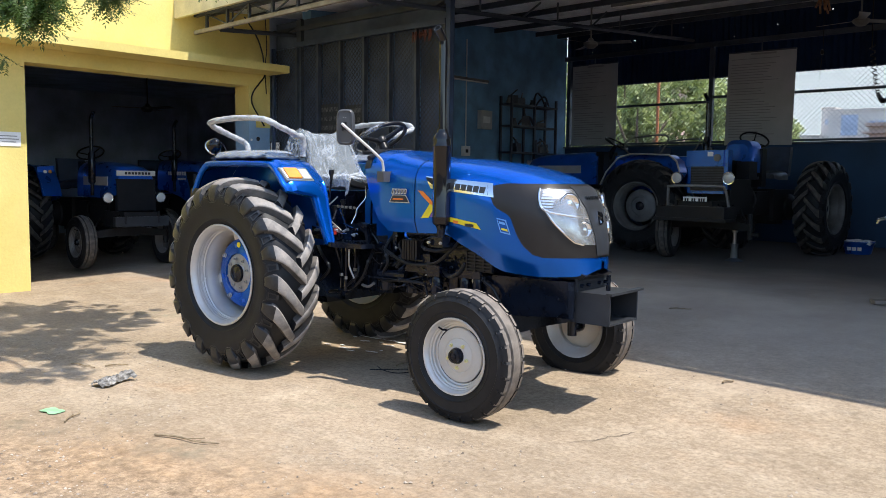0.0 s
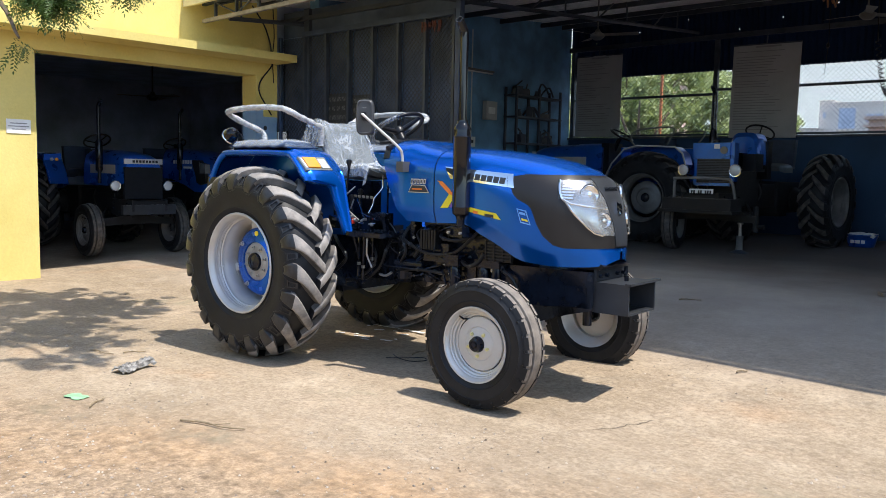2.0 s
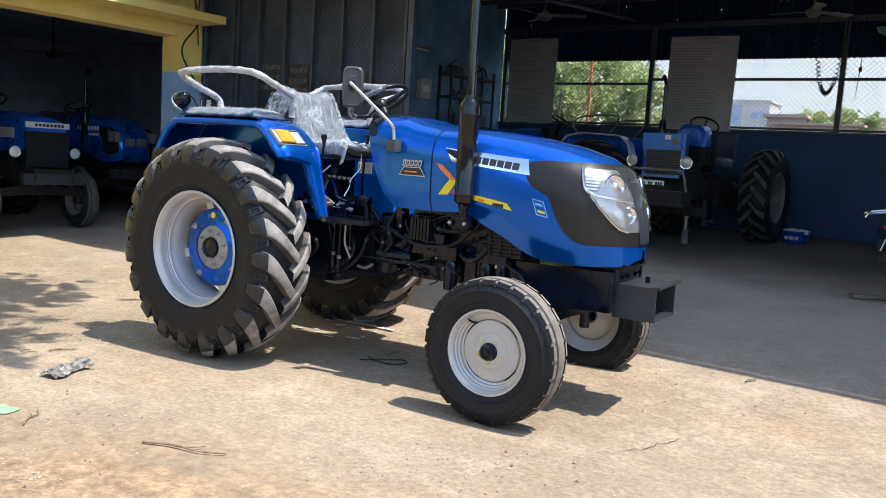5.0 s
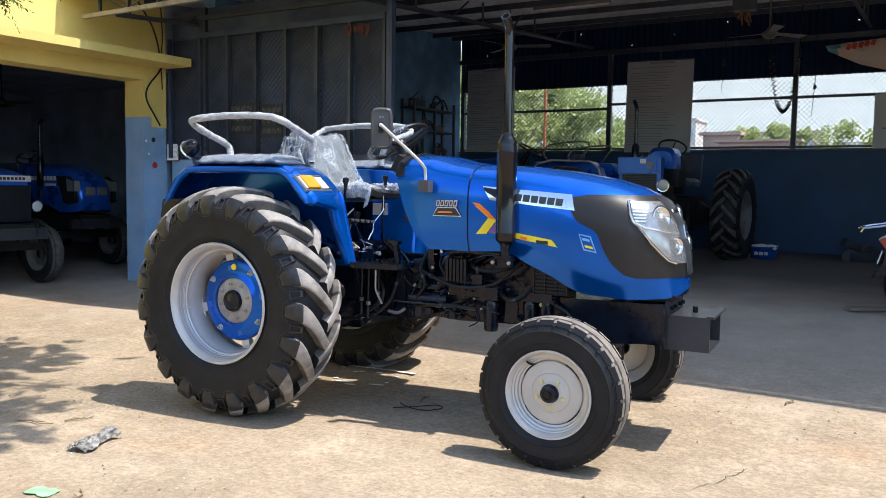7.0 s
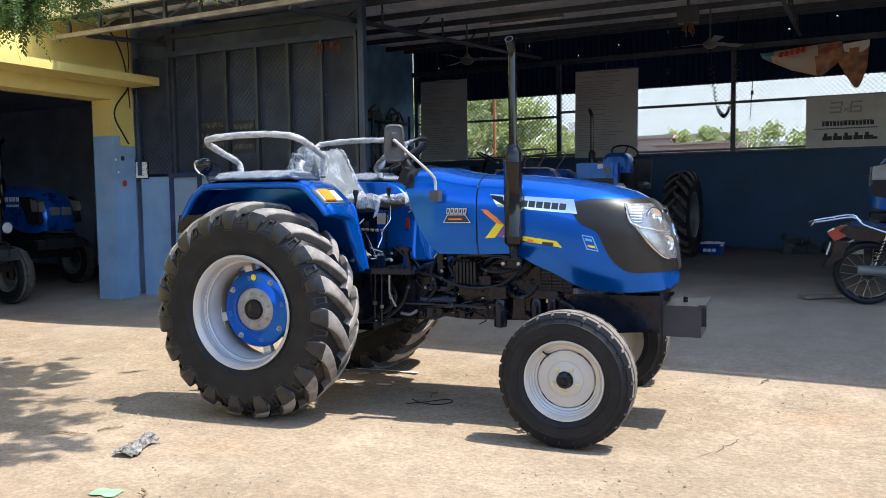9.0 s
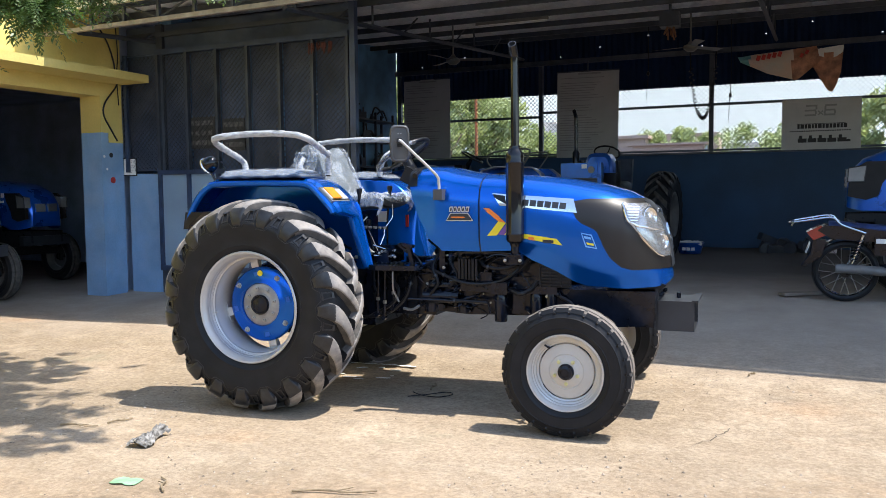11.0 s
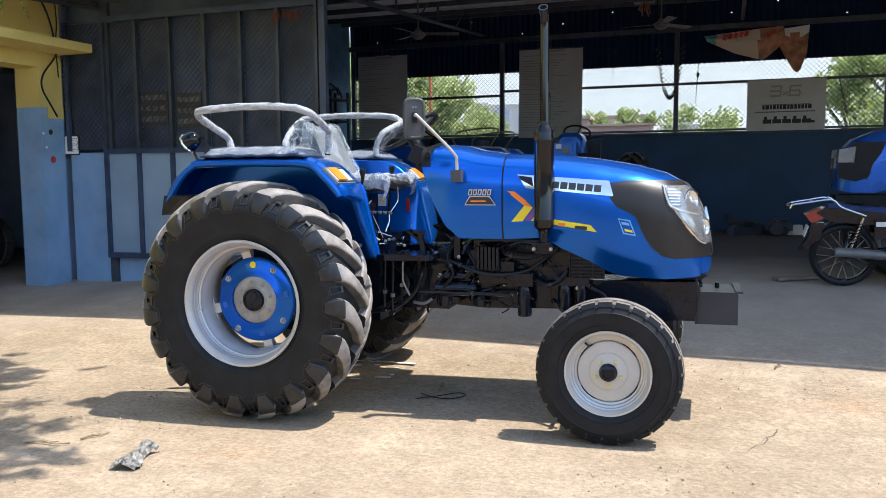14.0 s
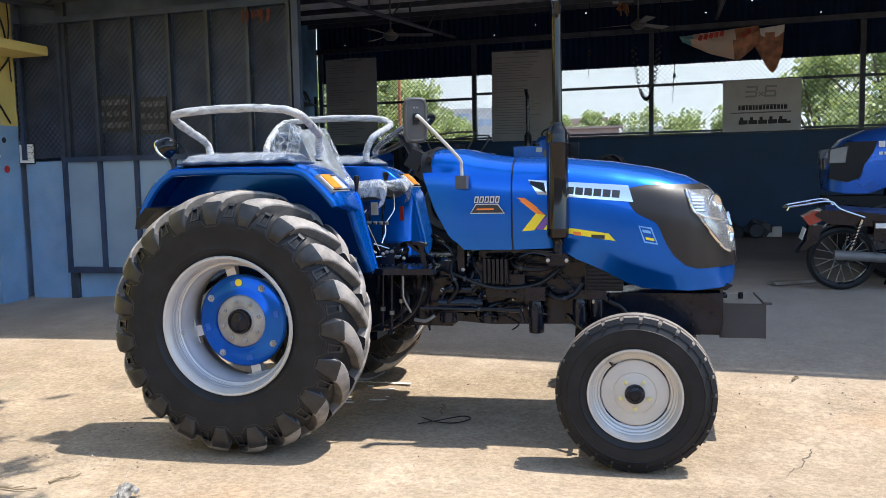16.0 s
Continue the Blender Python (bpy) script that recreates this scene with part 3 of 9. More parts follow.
def rear_wheel(parent, m, old=False, s=1.0):
    """Tyre, lugs, deep silver rim, blue centre disc, grey hub with studs, cap."""
    k = "old" if old else "new"
    base = keep("tyre|" + k, lambda: part("tyre", rear_tyre_mesh(None), RUBBER, smooth=True))
    base.name = "rear_wheel"
    lugs = keep("tread|" + k, lambda: part("tread", rear_lugs_mesh(), [RUBBER, TREAD_DARK if old else TREAD, RUBBER if old else LUG, RUBBER if old else TREAD_DARK], smooth=True))
    lugs.name = "tread"

    def rim():
        bm = bmesh.new()
        prof = [(0.352, -0.158), (0.372, -0.172), (0.384, -0.180), (0.388, -0.190), (0.382, -0.197), (0.372, -0.194), (0.362, -0.178), (0.354, -0.165),
                (0.350, -0.150), (0.350, -0.128), (0.343, -0.122), (0.341, -0.105), (0.333, -0.098), (0.330, -0.070), (0.322, -0.06), (0.318, 0.02), (0.322, 0.06), (0.334, 0.10), (0.344, 0.15), (0.354, 0.165),
                (0.372, 0.194), (0.384, 0.190), (0.372, 0.172), (0.352, 0.158), (0.34, 0.10), (0.33, 0.0), (0.34, -0.10)]
        lathe(bm, prof, seg=64, close=True)
        for rr_, yy_, w_ in ((0.366, -0.176, 0.004), (0.352, -0.140, 0.005), (0.344, -0.112, 0.005), (0.336, -0.084, 0.005)):
            sweep(bm, [(rr_ * math.cos(2 * math.pi * k / 64), yy_, rr_ * math.sin(2 * math.pi * k / 64)) for k in range(64)], w_, 6, closed=True)
        sweep(bm, [(-0.325, -0.10, -0.06), (-0.295, -0.115, -0.055)], 0.007, 6)
        return part("rim", bm, RIM_OLD if old else SILVER, smooth=True)

    r = keep("rim|" + k, rim)
    r.name = "rim"

    def disc():
        bm = bmesh.new()
        lathe(bm, [(0.262, 0.030), (0.266, 0.016), (0.262, 0.004), (0.250, -0.004), (0.205, -0.010), (0.172, -0.016), (0.160, -0.026), (0.153, -0.028), (0.150, -0.018), (0.150, 0.030)], seg=56, close=True)
        return part("wheel_disc", bm, RIM_OLD if old else BLUE, smooth=True)

    d = keep("wheel_disc|" + k, disc)
    d.name = "wheel_disc"

    def hub():
        bm = bmesh.new()
        lathe(bm, [(0.149, 0.07), (0.149, -0.014), (0.142, -0.020), (0.084, -0.023), (0.076, -0.030), (0.0, -0.030)], seg=40)
        return part("hub", bm, RIM_OLD if old else HUB_GREY, smooth=True)

    h = keep("hub|" + k, hub)
    h.name = "hub"

    def cap():
        bm = bmesh.new()
        lathe(bm, [(0.071, -0.02), (0.071, -0.042), (0.066, -0.050), (0.058, -0.050), (0.052, -0.042), (0.030, -0.044), (0.014, -0.050), (0.0, -0.050)], seg=28)
        return part("hub_cap", bm, BLACK, smooth=True)

    c = keep("hub_cap|" + k, cap)
    c.name = "hub_cap"
    base.parent = parent
    base.matrix_basis = m @ Matrix.Diagonal((s, s, s, 1))
    for o in (lugs, r, d, h, c):
        o.parent = base
    if not old:
        def stud():
            bm = bmesh.new()
            lathe(bm, [(0.013, 0.0), (0.013, -0.012), (0.007, -0.014), (0.007, -0.026), (0.0, -0.028)], seg=6)
            return part("stud", bm, BOLT)
        for i in range(8):
            a = 2 * math.pi * (i + 0.3) / 8
            o = keep("stud|rear", stud)
            o.name = "stud"
            o.parent = base
            o.matrix_basis = pose(0.112 * math.cos(a), -0.020, 0.112 * math.sin(a))

        def lug_clamp():
            bm = bmesh.new()
            lathe(bm, [(0.022, 0.0), (0.022, -0.004), (0.015, -0.006), (0.015, -0.016), (0.008, -0.018), (0.008, -0.03), (0.0, -0.03)], seg=6)
            return part("rim_clamp", bm, HUB_GREY)
        for i in range(4):
            a = 2 * math.pi * (i + 0.62) / 4
            o = keep("rim_clamp|rear", lug_clamp)
            o.name = "rim_clamp"
            o.parent = base
            o.matrix_basis = pose(0.224 * math.cos(a), -0.006, 0.224 * math.sin(a), 0, -math.degrees(a) + 90, 0)
        # cast pockets between the bolts
        for i in range(4):
            a = 2 * math.pi * (i + 0.12) / 4

            def pocket():
                bm = bmesh.new()
                prism(bm, [(-0.017, -0.014), (0.017, -0.014), (0.021, 0.016), (-0.021, 0.016)], "y", 0.004, -0.0065)
                return part("disc_pocket", bm, BLUE_OLD, bevel=0.003)
            o = keep("disc_pocket|rear", pocket)
            o.name = "disc_pocket"
            o.parent = base
            o.matrix_basis = pose(0.214 * math.cos(a), -0.005, 0.214 * math.sin(a), 0, -math.degrees(a) + 90, 0)
        # brackets that hold the disc to the rim
        for i in range(4):
            a = 2 * math.pi * (i + 0.15) / 4

            def bracket():
                bm = bmesh.new()
                prism(bm, [(0.245, 0.012), (0.262, -0.016), (0.30, -0.020), (0.335, -0.006), (0.335, 0.03), (0.29, 0.026)], "z", -0.030, 0.030)
                prism(bm, [(0.31, -0.004), (0.336, -0.02), (0.336, 0.04), (0.31, 0.03)], "z", -0.075, 0.075)
                return part("rim_bracket", bm, SILVER, bevel=0.004)
            o = keep("rim_bracket|rear", bracket)
            o.name = "rim_bracket"
            o.parent = base
            o.matrix_basis = pose(0, 0.030, 0, 0, -math.degrees(a), 0)

        def tag():
            bm = bmesh.new()
            lathe(bm, [(0.0, -0.031), (0.021, -0.031), (0.021, -0.027), (0.0, -0.027)], seg=16)
            return part("sticker", bm, YELLOW_TAG)
        o = keep("sticker|rear", tag)
        o.name = "sticker"
        o.parent = base
        o.matrix_basis = pose(-0.01, 0.018, 0.218)
    return base


def front_tyre_mesh():
    bm = bmesh.new()
    prof = [(0.212, -0.078), (0.235, -0.088), (0.262, -0.096), (0.266, -0.1015), (0.270, -0.098), (0.305, -0.102), (0.326, -0.1005), (0.330, -0.1045), (0.335, -0.099), (0.358, -0.092), (0.376, -0.082),
            (0.384, -0.066), (0.386, -0.052), (0.374, -0.048), (0.374, -0.038), (0.393, -0.034), (0.395, -0.018), (0.395, 0.018), (0.393, 0.034),
            (0.374, 0.038), (0.374, 0.048), (0.386, 0.052), (0.384, 0.066), (0.376, 0.082), (0.358, 0.092), (0.335, 0.099), (0.330, 0.1045), (0.326, 0.1005), (0.305, 0.102),
            (0.27, 0.098), (0.266, 0.1015), (0.262, 0.096), (0.235, 0.088), (0.212, 0.078)]
    n0 = 0
    lathe(bm, prof, seg=72)
    for f in bm.faces:
        c = f.calc_center_median()
        r = math.hypot(c.x, c.z)
        if r > 0.3745:
            f.material_index = 1
    return bm


def front_wheel(parent, m, old=False, s=1.0):
    k = "old" if old else "new"
    base = keep("ftyre|" + k, lambda: part("tyre", front_tyre_mesh(), [RUBBER, TREAD_DARK if old else TREAD_FRONT], smooth=True))
    base.name = "front_wheel"

    def rim():
        bm = bmesh.new()
        prof = [(0.216, -0.074), (0.228, -0.084), (0.233, -0.090), (0.231, -0.096), (0.222, -0.095), (0.214, -0.083), (0.207, -0.074), (0.205, -0.064), (0.198, -0.060), (0.195, -0.048), (0.186, -0.044), (0.182, -0.030), (0.172, -0.026), (0.168, -0.016),
                (0.168, 0.03), (0.196, 0.05), (0.214, 0.083), (0.231, 0.096), (0.228, 0.084), (0.21, 0.06), (0.2, 0.0), (0.205, -0.05)]
        lathe(bm, prof, seg=56, close=True)
        return part("rim", bm, RIM_OLD if old else SILVER, smooth=True)

    r = keep("frim|" + k, rim)
    r.name = "rim"

    def disc():
        bm = bmesh.new()
        lathe(bm, [(0.169, -0.014), (0.164, -0.032), (0.152, -0.038), (0.112, -0.036), (0.106, -0.040), (0.101, -0.036), (0.092, -0.040), (0.075, -0.054), (0.045, -0.056), (0.045, 0.02), (0.09, 0.0), (0.13, 0.0), (0.165, -0.005)], seg=48, close=True)
        return part("wheel_disc", bm, RIM_OLD if old else CREAM, smooth=True)

    d = keep("fdisc|" + k, disc)
    d.name = "wheel_disc"

    def hub():
        bm = bmesh.new()
        lathe(bm, [(0.05, 0.05), (0.05, -0.060), (0.046, -0.074), (0.041, -0.080), (0.040, -0.090), (0.026, -0.094), (0.024, -0.088), (0.016, -0.088), (0.016, -0.098), (0.0, -0.098)], seg=28)
        return part("hub", bm, BLACK, smooth=True)

    h = keep("fhub|" + k, hub)
    h.name = "hub"
    base.parent = parent
    base.matrix_basis = m @ Matrix.Diagonal((s, s, s, 1))
    for o in (r, d, h):
        o.parent = base

    def nut():
        bm = bmesh.new()
        lathe(bm, [(0.012, -0.04), (0.012, -0.060), (0.007, -0.062), (0.007, -0.070), (0.0, -0.070)], seg=6)
        return part("wheel_nut", bm, [NUT_YELLOW if not old else RIM_OLD])
    for i in range(5):
        a = 2 * math.pi * (i + 0.25) / 5
        o = keep("wheel_nut|" + k, nut)
        o.name = "wheel_nut"
        o.parent = base
        o.matrix_basis = pose(0.072 * math.cos(a), 0, 0.072 * math.sin(a))

    if not old:
        # dark slots between disc and rim
        for i in range(4):
            def slot():
                bm = bmesh.new()
                sweep(bm, [(0.1695 * math.cos(a), -0.026, 0.1695 * math.sin(a)) for a in [-0.32 + 0.08 * q for q in range(9)]], [0.0012] + [0.0032] * 7 + [0.0012], 6)
                return part("slot", bm, BLACK)
            o = keep("slot|front", slot)
            o.name = "slot"
            o.parent = base
            o.matrix_basis = Matrix.Rotation(-math.pi / 2 * i - 0.2, 4, "Y")
        # shoulder blocks, set apart by notches
        for sd in (-1, 1):
            def block():
                bm = bmesh.new()
                poly = [(0.362, sd * 0.0935), (0.387, sd * 0.082), (0.391, sd * 0.056), (0.370, sd * 0.053)]
                w = 0.0365
                lo = [bm.verts.new((r_, y_, -w)) for r_, y_ in poly]
                hi = [bm.verts.new((r_, y_, w)) for r_, y_ in poly]
                bm.faces.new(lo[::-1])
                bm.faces.new(hi)
                for q in range(4):
                    bm.faces.new((lo[q], lo[(q + 1) % 4], hi[(q + 1) % 4], hi[q])).material_index = 1 if q == 1 else 0
                obox(bm, pose(0.352, sd * 0.0935, 0.044, 0, 0, 18 * sd), 0.016, 0.006, 0.012)
                return part("tread_block", bm, [RUBBER, TREAD_FRONT])
            for i in range(26):
                o = keep("tread_block|%d" % sd, block)
                o.name = "tread_block"
                o.parent = base
                o.matrix_basis = Matrix.Rotation(-2 * math.pi * i / 26, 4, "Y")

    def valve():
        bm = bmesh.new()
        sweep(bm, [(0, -0.03, 0.172), (0.0, -0.062, 0.180), (0.002, -0.085, 0.200)], 0.006, 8)
        return part("valve", bm, BLACK, smooth=True)
    o = keep("valve|" + k, valve)
    o.name = "valve"
    o.parent = base
    return base


# ---- hood surface of the tractor, in its own frame: x ahead, y left, z up ----
Z_TOP = [(0.90, 1.640), (1.05, 1.648), (1.177, 1.640), (1.284, 1.612), (1.444, 1.588), (1.60, 1.582), (1.739, 1.577), (2.009, 1.549), (2.24, 1.508), (2.40, 1.462), (2.51, 1.402), (2.585, 1.295), (2.632, 1.16), (2.655, 1.04), (2.664, 0.95)]
Z_BOT = [(0.90, 1.30), (0.975, 1.30), (1.05, 1.22), (1.115, 1.14), (1.185, 1.095), (1.30, 1.080), (1.465, 1.075), (1.69, 1.084), (1.75, 1.062), (1.806, 1.025), (1.967, 0.955), (2.08, 0.893), (2.158, 0.868), (2.406, 0.853), (2.58, 0.858), (2.63, 0.868), (2.664, 0.90)]
HALF = [(0.90, 0.33), (1.05, 0.37), (1.2, 0.395), (1.465, 0.405), (1.9, 0.405), (2.15, 0.402), (2.30, 0.386), (2.40, 0.358), (2.48, 0.315), (2.55, 0.255), (2.60, 0.192), (2.64, 0.115), (2.658, 0.06), (2.664, 0.02)]


Z_CREASE = [(0.90, 1.33), (1.20, 1.145), (1.474, 1.150), (1.70, 1.165), (1.82, 1.150), (1.95, 1.095), (2.10, 1.02), (2.25, 0.968), (2.40, 0.942), (2.58, 0.930), (2.664, 0.93)]


def skin_y(x, z):
    """Half width of the hood at the length x and height z; below the crease the flank tucks in."""
    zt, zb, w = interp(Z_TOP, x), interp(Z_BOT, x), interp(HALF, x)
    zm = zb + 0.50 * (zt - zb)
    if z <= zm:
        tuck = interp([(0.9, 0.30), (1.5, 0.34), (1.9, 0.42), (2.2, 0.40), (2.5, 0.25), (2.664, 0.0)], x)
        d = (zm - z) / max(zm - zb, 1e-4)
        return max(0.3 * w, w * (1 - 0.02 * d * d) - tuck * max(0.0, interp(Z_CREASE, x) - z))
    d = min(1.0, (z - zm) / max(zt - zm, 1e-4))
    p = interp([(0.9, 3.4), (1.5, 3.3), (2.2, 2.9), (2.66, 2.3)], x)
    return w * max(0.0, 1 - d ** p) ** (1 / p)


def section(x, n=14, z_low=None):
    """Points of the hood's outline at x, from the right lower edge over the top to the left."""
    zt, zb, w = interp(Z_TOP, x), interp(Z_BOT, x), interp(HALF, x)
    if z_low is not None:
        zb = max(zb, z_low)
    zm = interp(Z_BOT, x) + 0.50 * (zt - interp(Z_BOT, x))
    pts = []
    zc = min(max(interp(Z_CREASE, x), zb + 0.012), zm - 0.012)
    for z in [zb + (zc - zb) * i / 5 for i in range(5)] + [zc + (zm - zc) * i / 5 for i in range(5)]:
        pts.append((x, -skin_y(x, z), z))
    p = interp([(0.9, 3.4), (1.5, 3.3), (2.2, 2.9), (2.66, 2.3)], x)
    for i in range(n + 1):
        a = 0.5 * math.pi * i / n
        y, z = w * max(0.0, math.cos(a)) ** (2 / p), zm + (zt - zm) * math.sin(a) ** (2 / p)
        pts.append((x, -y, z))
    return pts + [(a, -b, c) for a, b, c in pts[-2::-1]]


def nose_x(z):
    """How far ahead the hood reaches at the height z."""
    lo, hi = 2.0, 2.664
    for _ in range(30):
        mid = (lo + hi) / 2
        if interp(Z_TOP, mid) > z and interp(Z_BOT, mid) < z:
            lo = mid
        else:
            hi = mid
    return lo


def x_at_y(z, y):
    """The length at which the hood, at height z, is as narrow as y."""
    lo, hi = 2.2, nose_x(z)
    for _ in range(30):
        mid = (lo + hi) / 2
        if skin_y(mid, z) > y:
            lo = mid
        else:
            hi = mid
    return lo


def decal(bm, pts, side, off=0.003, n=6, mi=0):
    """A quadrilateral of (x, z) laid on the hood's side, corners in order."""
    a, b, c, d = pts
    rows = []
    for i in range(n + 1):
        u = i / n
        row = []
        for j in range(n + 1):
            v = j / n
            x = (a[0] * (1 - u) + b[0] * u) * (1 - v) + (d[0] * (1 - u) + c[0] * u) * v
            z = (a[1] * (1 - u) + b[1] * u) * (1 - v) + (d[1] * (1 - u) + c[1] * u) * v
            row.append((x, side * (skin_y(x, z) + off), z))
        rows.append(row)
    grid(bm, rows, mi)


def wrap_patch(bm, zs, left, y_in, side, off, n=14, mi=0):
    """A patch round the nose: for each height from the length left(z) to where the hood is y_in wide."""
    rows = []
    for z in zs:
        xl = left(z)
        xr = nose_x(z) if y_in <= 0 else x_at_y(z, y_in)
        xr = max(xr, xl + 0.002)
        row = []
        for k in range(n + 1):
            t = k / n
            x = xl + (xr - xl) * (1 - (1 - t) ** 1.8)
            y = skin_y(x, z) if not (k == n and y_in <= 0) else 0.0
            e = 1e-3
            ny = 1.0
            nx = (skin_y(x - e, z) - skin_y(min(x + e, 2.664), z)) / (2 * e)
            l = math.hypot(nx, ny)
            row.append((x + off * nx / l, side * (y + off * ny / l), z))
        rows.append(row)
    grid(bm, rows, mi)


def build_hood(T):
    hood = part("hood", grid_mesh([section(x) for x in [1.474] + [1.474 + (2.40 - 1.474) * i / 30 for i in range(1, 31)] +
                                   [2.40 + 0.264 * (1 - (1 - i / 22) ** 2) for i in range(1, 23)]], 0.004), BLUE, T, "glossy metallic blue engine hood", smooth=True)
    # rear cowl, its back edge raked
    cowl_rows = []
    ref = section(1.464)
    for i in range(19):
        u = i / 18
        row = []
        for (x1, y1, z1) in ref:
            xb = interp([(1.075, 1.19), (1.10, 1.17), (1.14, 1.115), (1.276, 1.03), (1.445, 0.965), (1.56, 0.945), (1.60, 1.00)], z1)
            x = xb + (1.464 - xb) * u
            zt, zs = interp(Z_TOP, x), interp(Z_TOP, 1.464)
            f = (z1 - 1.075) / (zs - 1.075)
            z = 1.075 + f * (zt - 1.075)
            w = interp([(0.95, 0.90), (1.15, 0.965), (1.464, 1.0)], x)
            row.append((x, y1 * w, z))
        cowl_rows.append(row)
    part("cowl", grid_mesh(cowl_rows, 0.004), BLUE, T, smooth=True)
    # black plastic edge round the back of the cowl
    top = [k for k, q in enumerate(cowl_rows[0]) if q[2] > 1.475]
    part("cowl_trim", grid_mesh([[(cowl_rows[i][k][0] - (0.006 if i == 0 else 0), cowl_rows[i][k][1] * 1.012, cowl_rows[i][k][2] + 0.004) for k in top] for i in range(3)], 0.003), BLACK_SATIN, T, smooth=True)
    bm = bmesh.new()
    grid(bm, [section(1.460), section(1.478)])
    for v in bm.verts:
        v.co.y *= 0.985
        v.co.z -= 0.004
    part("hood_seam", bm, BLACK_SATIN, T)
    bm = bmesh.new()
    prism(bm, [(1.25, 1.11), (1.44, 1.11), (1.44, 1.50), (1.07, 1.50), (1.10, 1.40), (1.16, 1.26)], "y", -0.33, 0.33)
    part("cowl_backing", bm, BLACK_SATIN, T)

    left_black = lambda z: interp([(0.972, 2.44), (0.99, 2.380), (1.045, 2.318), (1.12, 2.275), (1.205, 2.240), (1.225, 2.222), (1.268, 2.130), (1.300, 2.104), (1.345, 2.082), (1.418, 2.065)], z)
    zs = [0.972 + (1.418 - 0.972) * i / 26 for i in range(27)]
    for side in (-1, 1):
        bm = bmesh.new()
        wrap_patch(bm, zs, lambda z: left_black(z) if z < 1.40 else left_black(z) + (z - 1.40) * 6, 0, side, 0.004, 18)
        part("nose_panel", thicken(bm, 0.002), PANEL_BLACK, hood, "gloss black front panel", smooth=True)
    # grille strip between the lamps
    bm = bmesh.new()
    rows = []
    for i in range(22):
        z = 0.985 + (1.405 - 0.985) * i / 21
        hw = interp([(0.985, 0.075), (1.1, 0.082), (1.25, 0.105), (1.405, 0.135)], z)
        row = []
        for j in range(13):
            y = hw * (j / 6 - 1)
            x = x_at_y(z, abs(y)) if abs(y) > 0.012 else nose_x(z)
            row.append((x + 0.012, y, z))
        rows.append(row)
    grid(bm, rows)
    grille = part("grille", thicken(bm, 0.006), STEEL_GREY, hood, "dark grey centre grille strip", smooth=True)
    bm = bmesh.new()
    xg = x_at_y(1.215, 0.03) + 0.016
    for k, (dy, dz, a, b) in enumerate([(0, 0.018, 0.030, 0.014), (-0.020, -0.004, 0.012, 0.030), (0.016, -0.010, 0.013, 0.024), (-0.004, -0.032, 0.022, 0.011), (0.020, 0.016, 0.011, 0.013)]):
        obox(bm, pose(xg + 0.004 - 0.12 * (dz), dy, 1.215 + dz, 12 * (k - 2), -18, 0), 0.012, 2 * a, 2 * b)
    part("emblem", bm, CHROME, hood, "bright chrome emblem", bevel=0.005)
    bm = bmesh.new()
    for k in range(8):
        y = -0.075 + 0.0215 * k
        z = 1.335
        obox(bm, pose(x_at_y(z, abs(y)) + 0.019, y, z, 0, -20, 0), 0.004, 0.015, 0.024)
    part("lettering", bm, CHROME, hood)
    # headlamps
    hl_left = lambda z: interp([(1.052, 2.615), (1.066, 2.585), (1.10, 2.556), (1.17, 2.500), (1.258, 2.440), (1.275, 2.418), (1.32, 2.400), (1.388, 2.378)], z)
    hz = [1.052 + (1.388 - 1.052) * i / 20 for i in range(21)]
    y_grille = lambda z: interp([(0.985, 0.075), (1.1, 0.082), (1.25, 0.105), (1.405, 0.135)], z) + 0.004
    for side in (-1, 1):
        bm = bmesh.new()
        rows = []
        for off in (0.0,):
            for z in hz:
                xl, xr = hl_left(z), x_at_y(z, y_grille(z))
                xr = max(xr, xl + 0.004)
                rows.append([(xl + (xr - xl) * k / 12 + 0.005, side * (skin_y(xl + (xr - xl) * k / 12, z) + 0.004), z) for k in range(13)])
        grid(bm, rows)
        lamp = part("headlamp", thicken(bm, 0.002), LAMP_BACK, hood, "large clear swept-back headlamp", smooth=True)
        bm = bmesh.new()
        rows = [[(xl + (xr - xl) * k / 12 + 0.018, side * (skin_y(xl + (xr - xl) * k / 12, z) + 0.013), z) for k in range(13)]
                for z in hz for xl, xr in [(hl_left(z), max(x_at_y(z, y_grille(z)), hl_left(z) + 0.004))]]
        grid(bm, rows)
        lens = part("lens", thicken(bm, 0.003), CLEAR, lamp, "clear lamp glass", smooth=True)
        lens.visible_shadow = False
        for (z, yy, r) in ((1.300, 0.205, 0.060), (1.145, 0.150, 0.046)):
            x = x_at_y(z, yy)
            bm = bmesh.new()
            m = look((x + 0.002, side * (yy + 0.001), z), (x + 1, side * (yy + 0.75), z + 0.10)) @ pose(0, 0, 0, 90, 0, 0)
            lathe(bm, [(r, 0.012), (r, -0.006), (r * 0.94, -0.008), (r * 0.88, -0.004), (r * 0.70, 0.004), (r * 0.42, 0.008), (r * 0.34, 0.0), (r * 0.22, -0.008), (0, -0.011)], m, 28)
            part("reflector", bm, CHROME, lamp, smooth=True)
            bm = bmesh.new()
            sweep(bm, [m @ Vector((r * 1.04 * math.cos(2 * math.pi * k / 32), -0.004, r * 1.04 * math.sin(2 * math.pi * k / 32))) for k in range(32)], 0.0045, 6, closed=True)
            part("reflector_ring", bm, STEEL_GREY, lamp, smooth=True)
        # bright brow between the upper and the lower lamp
        bm = bmesh.new()
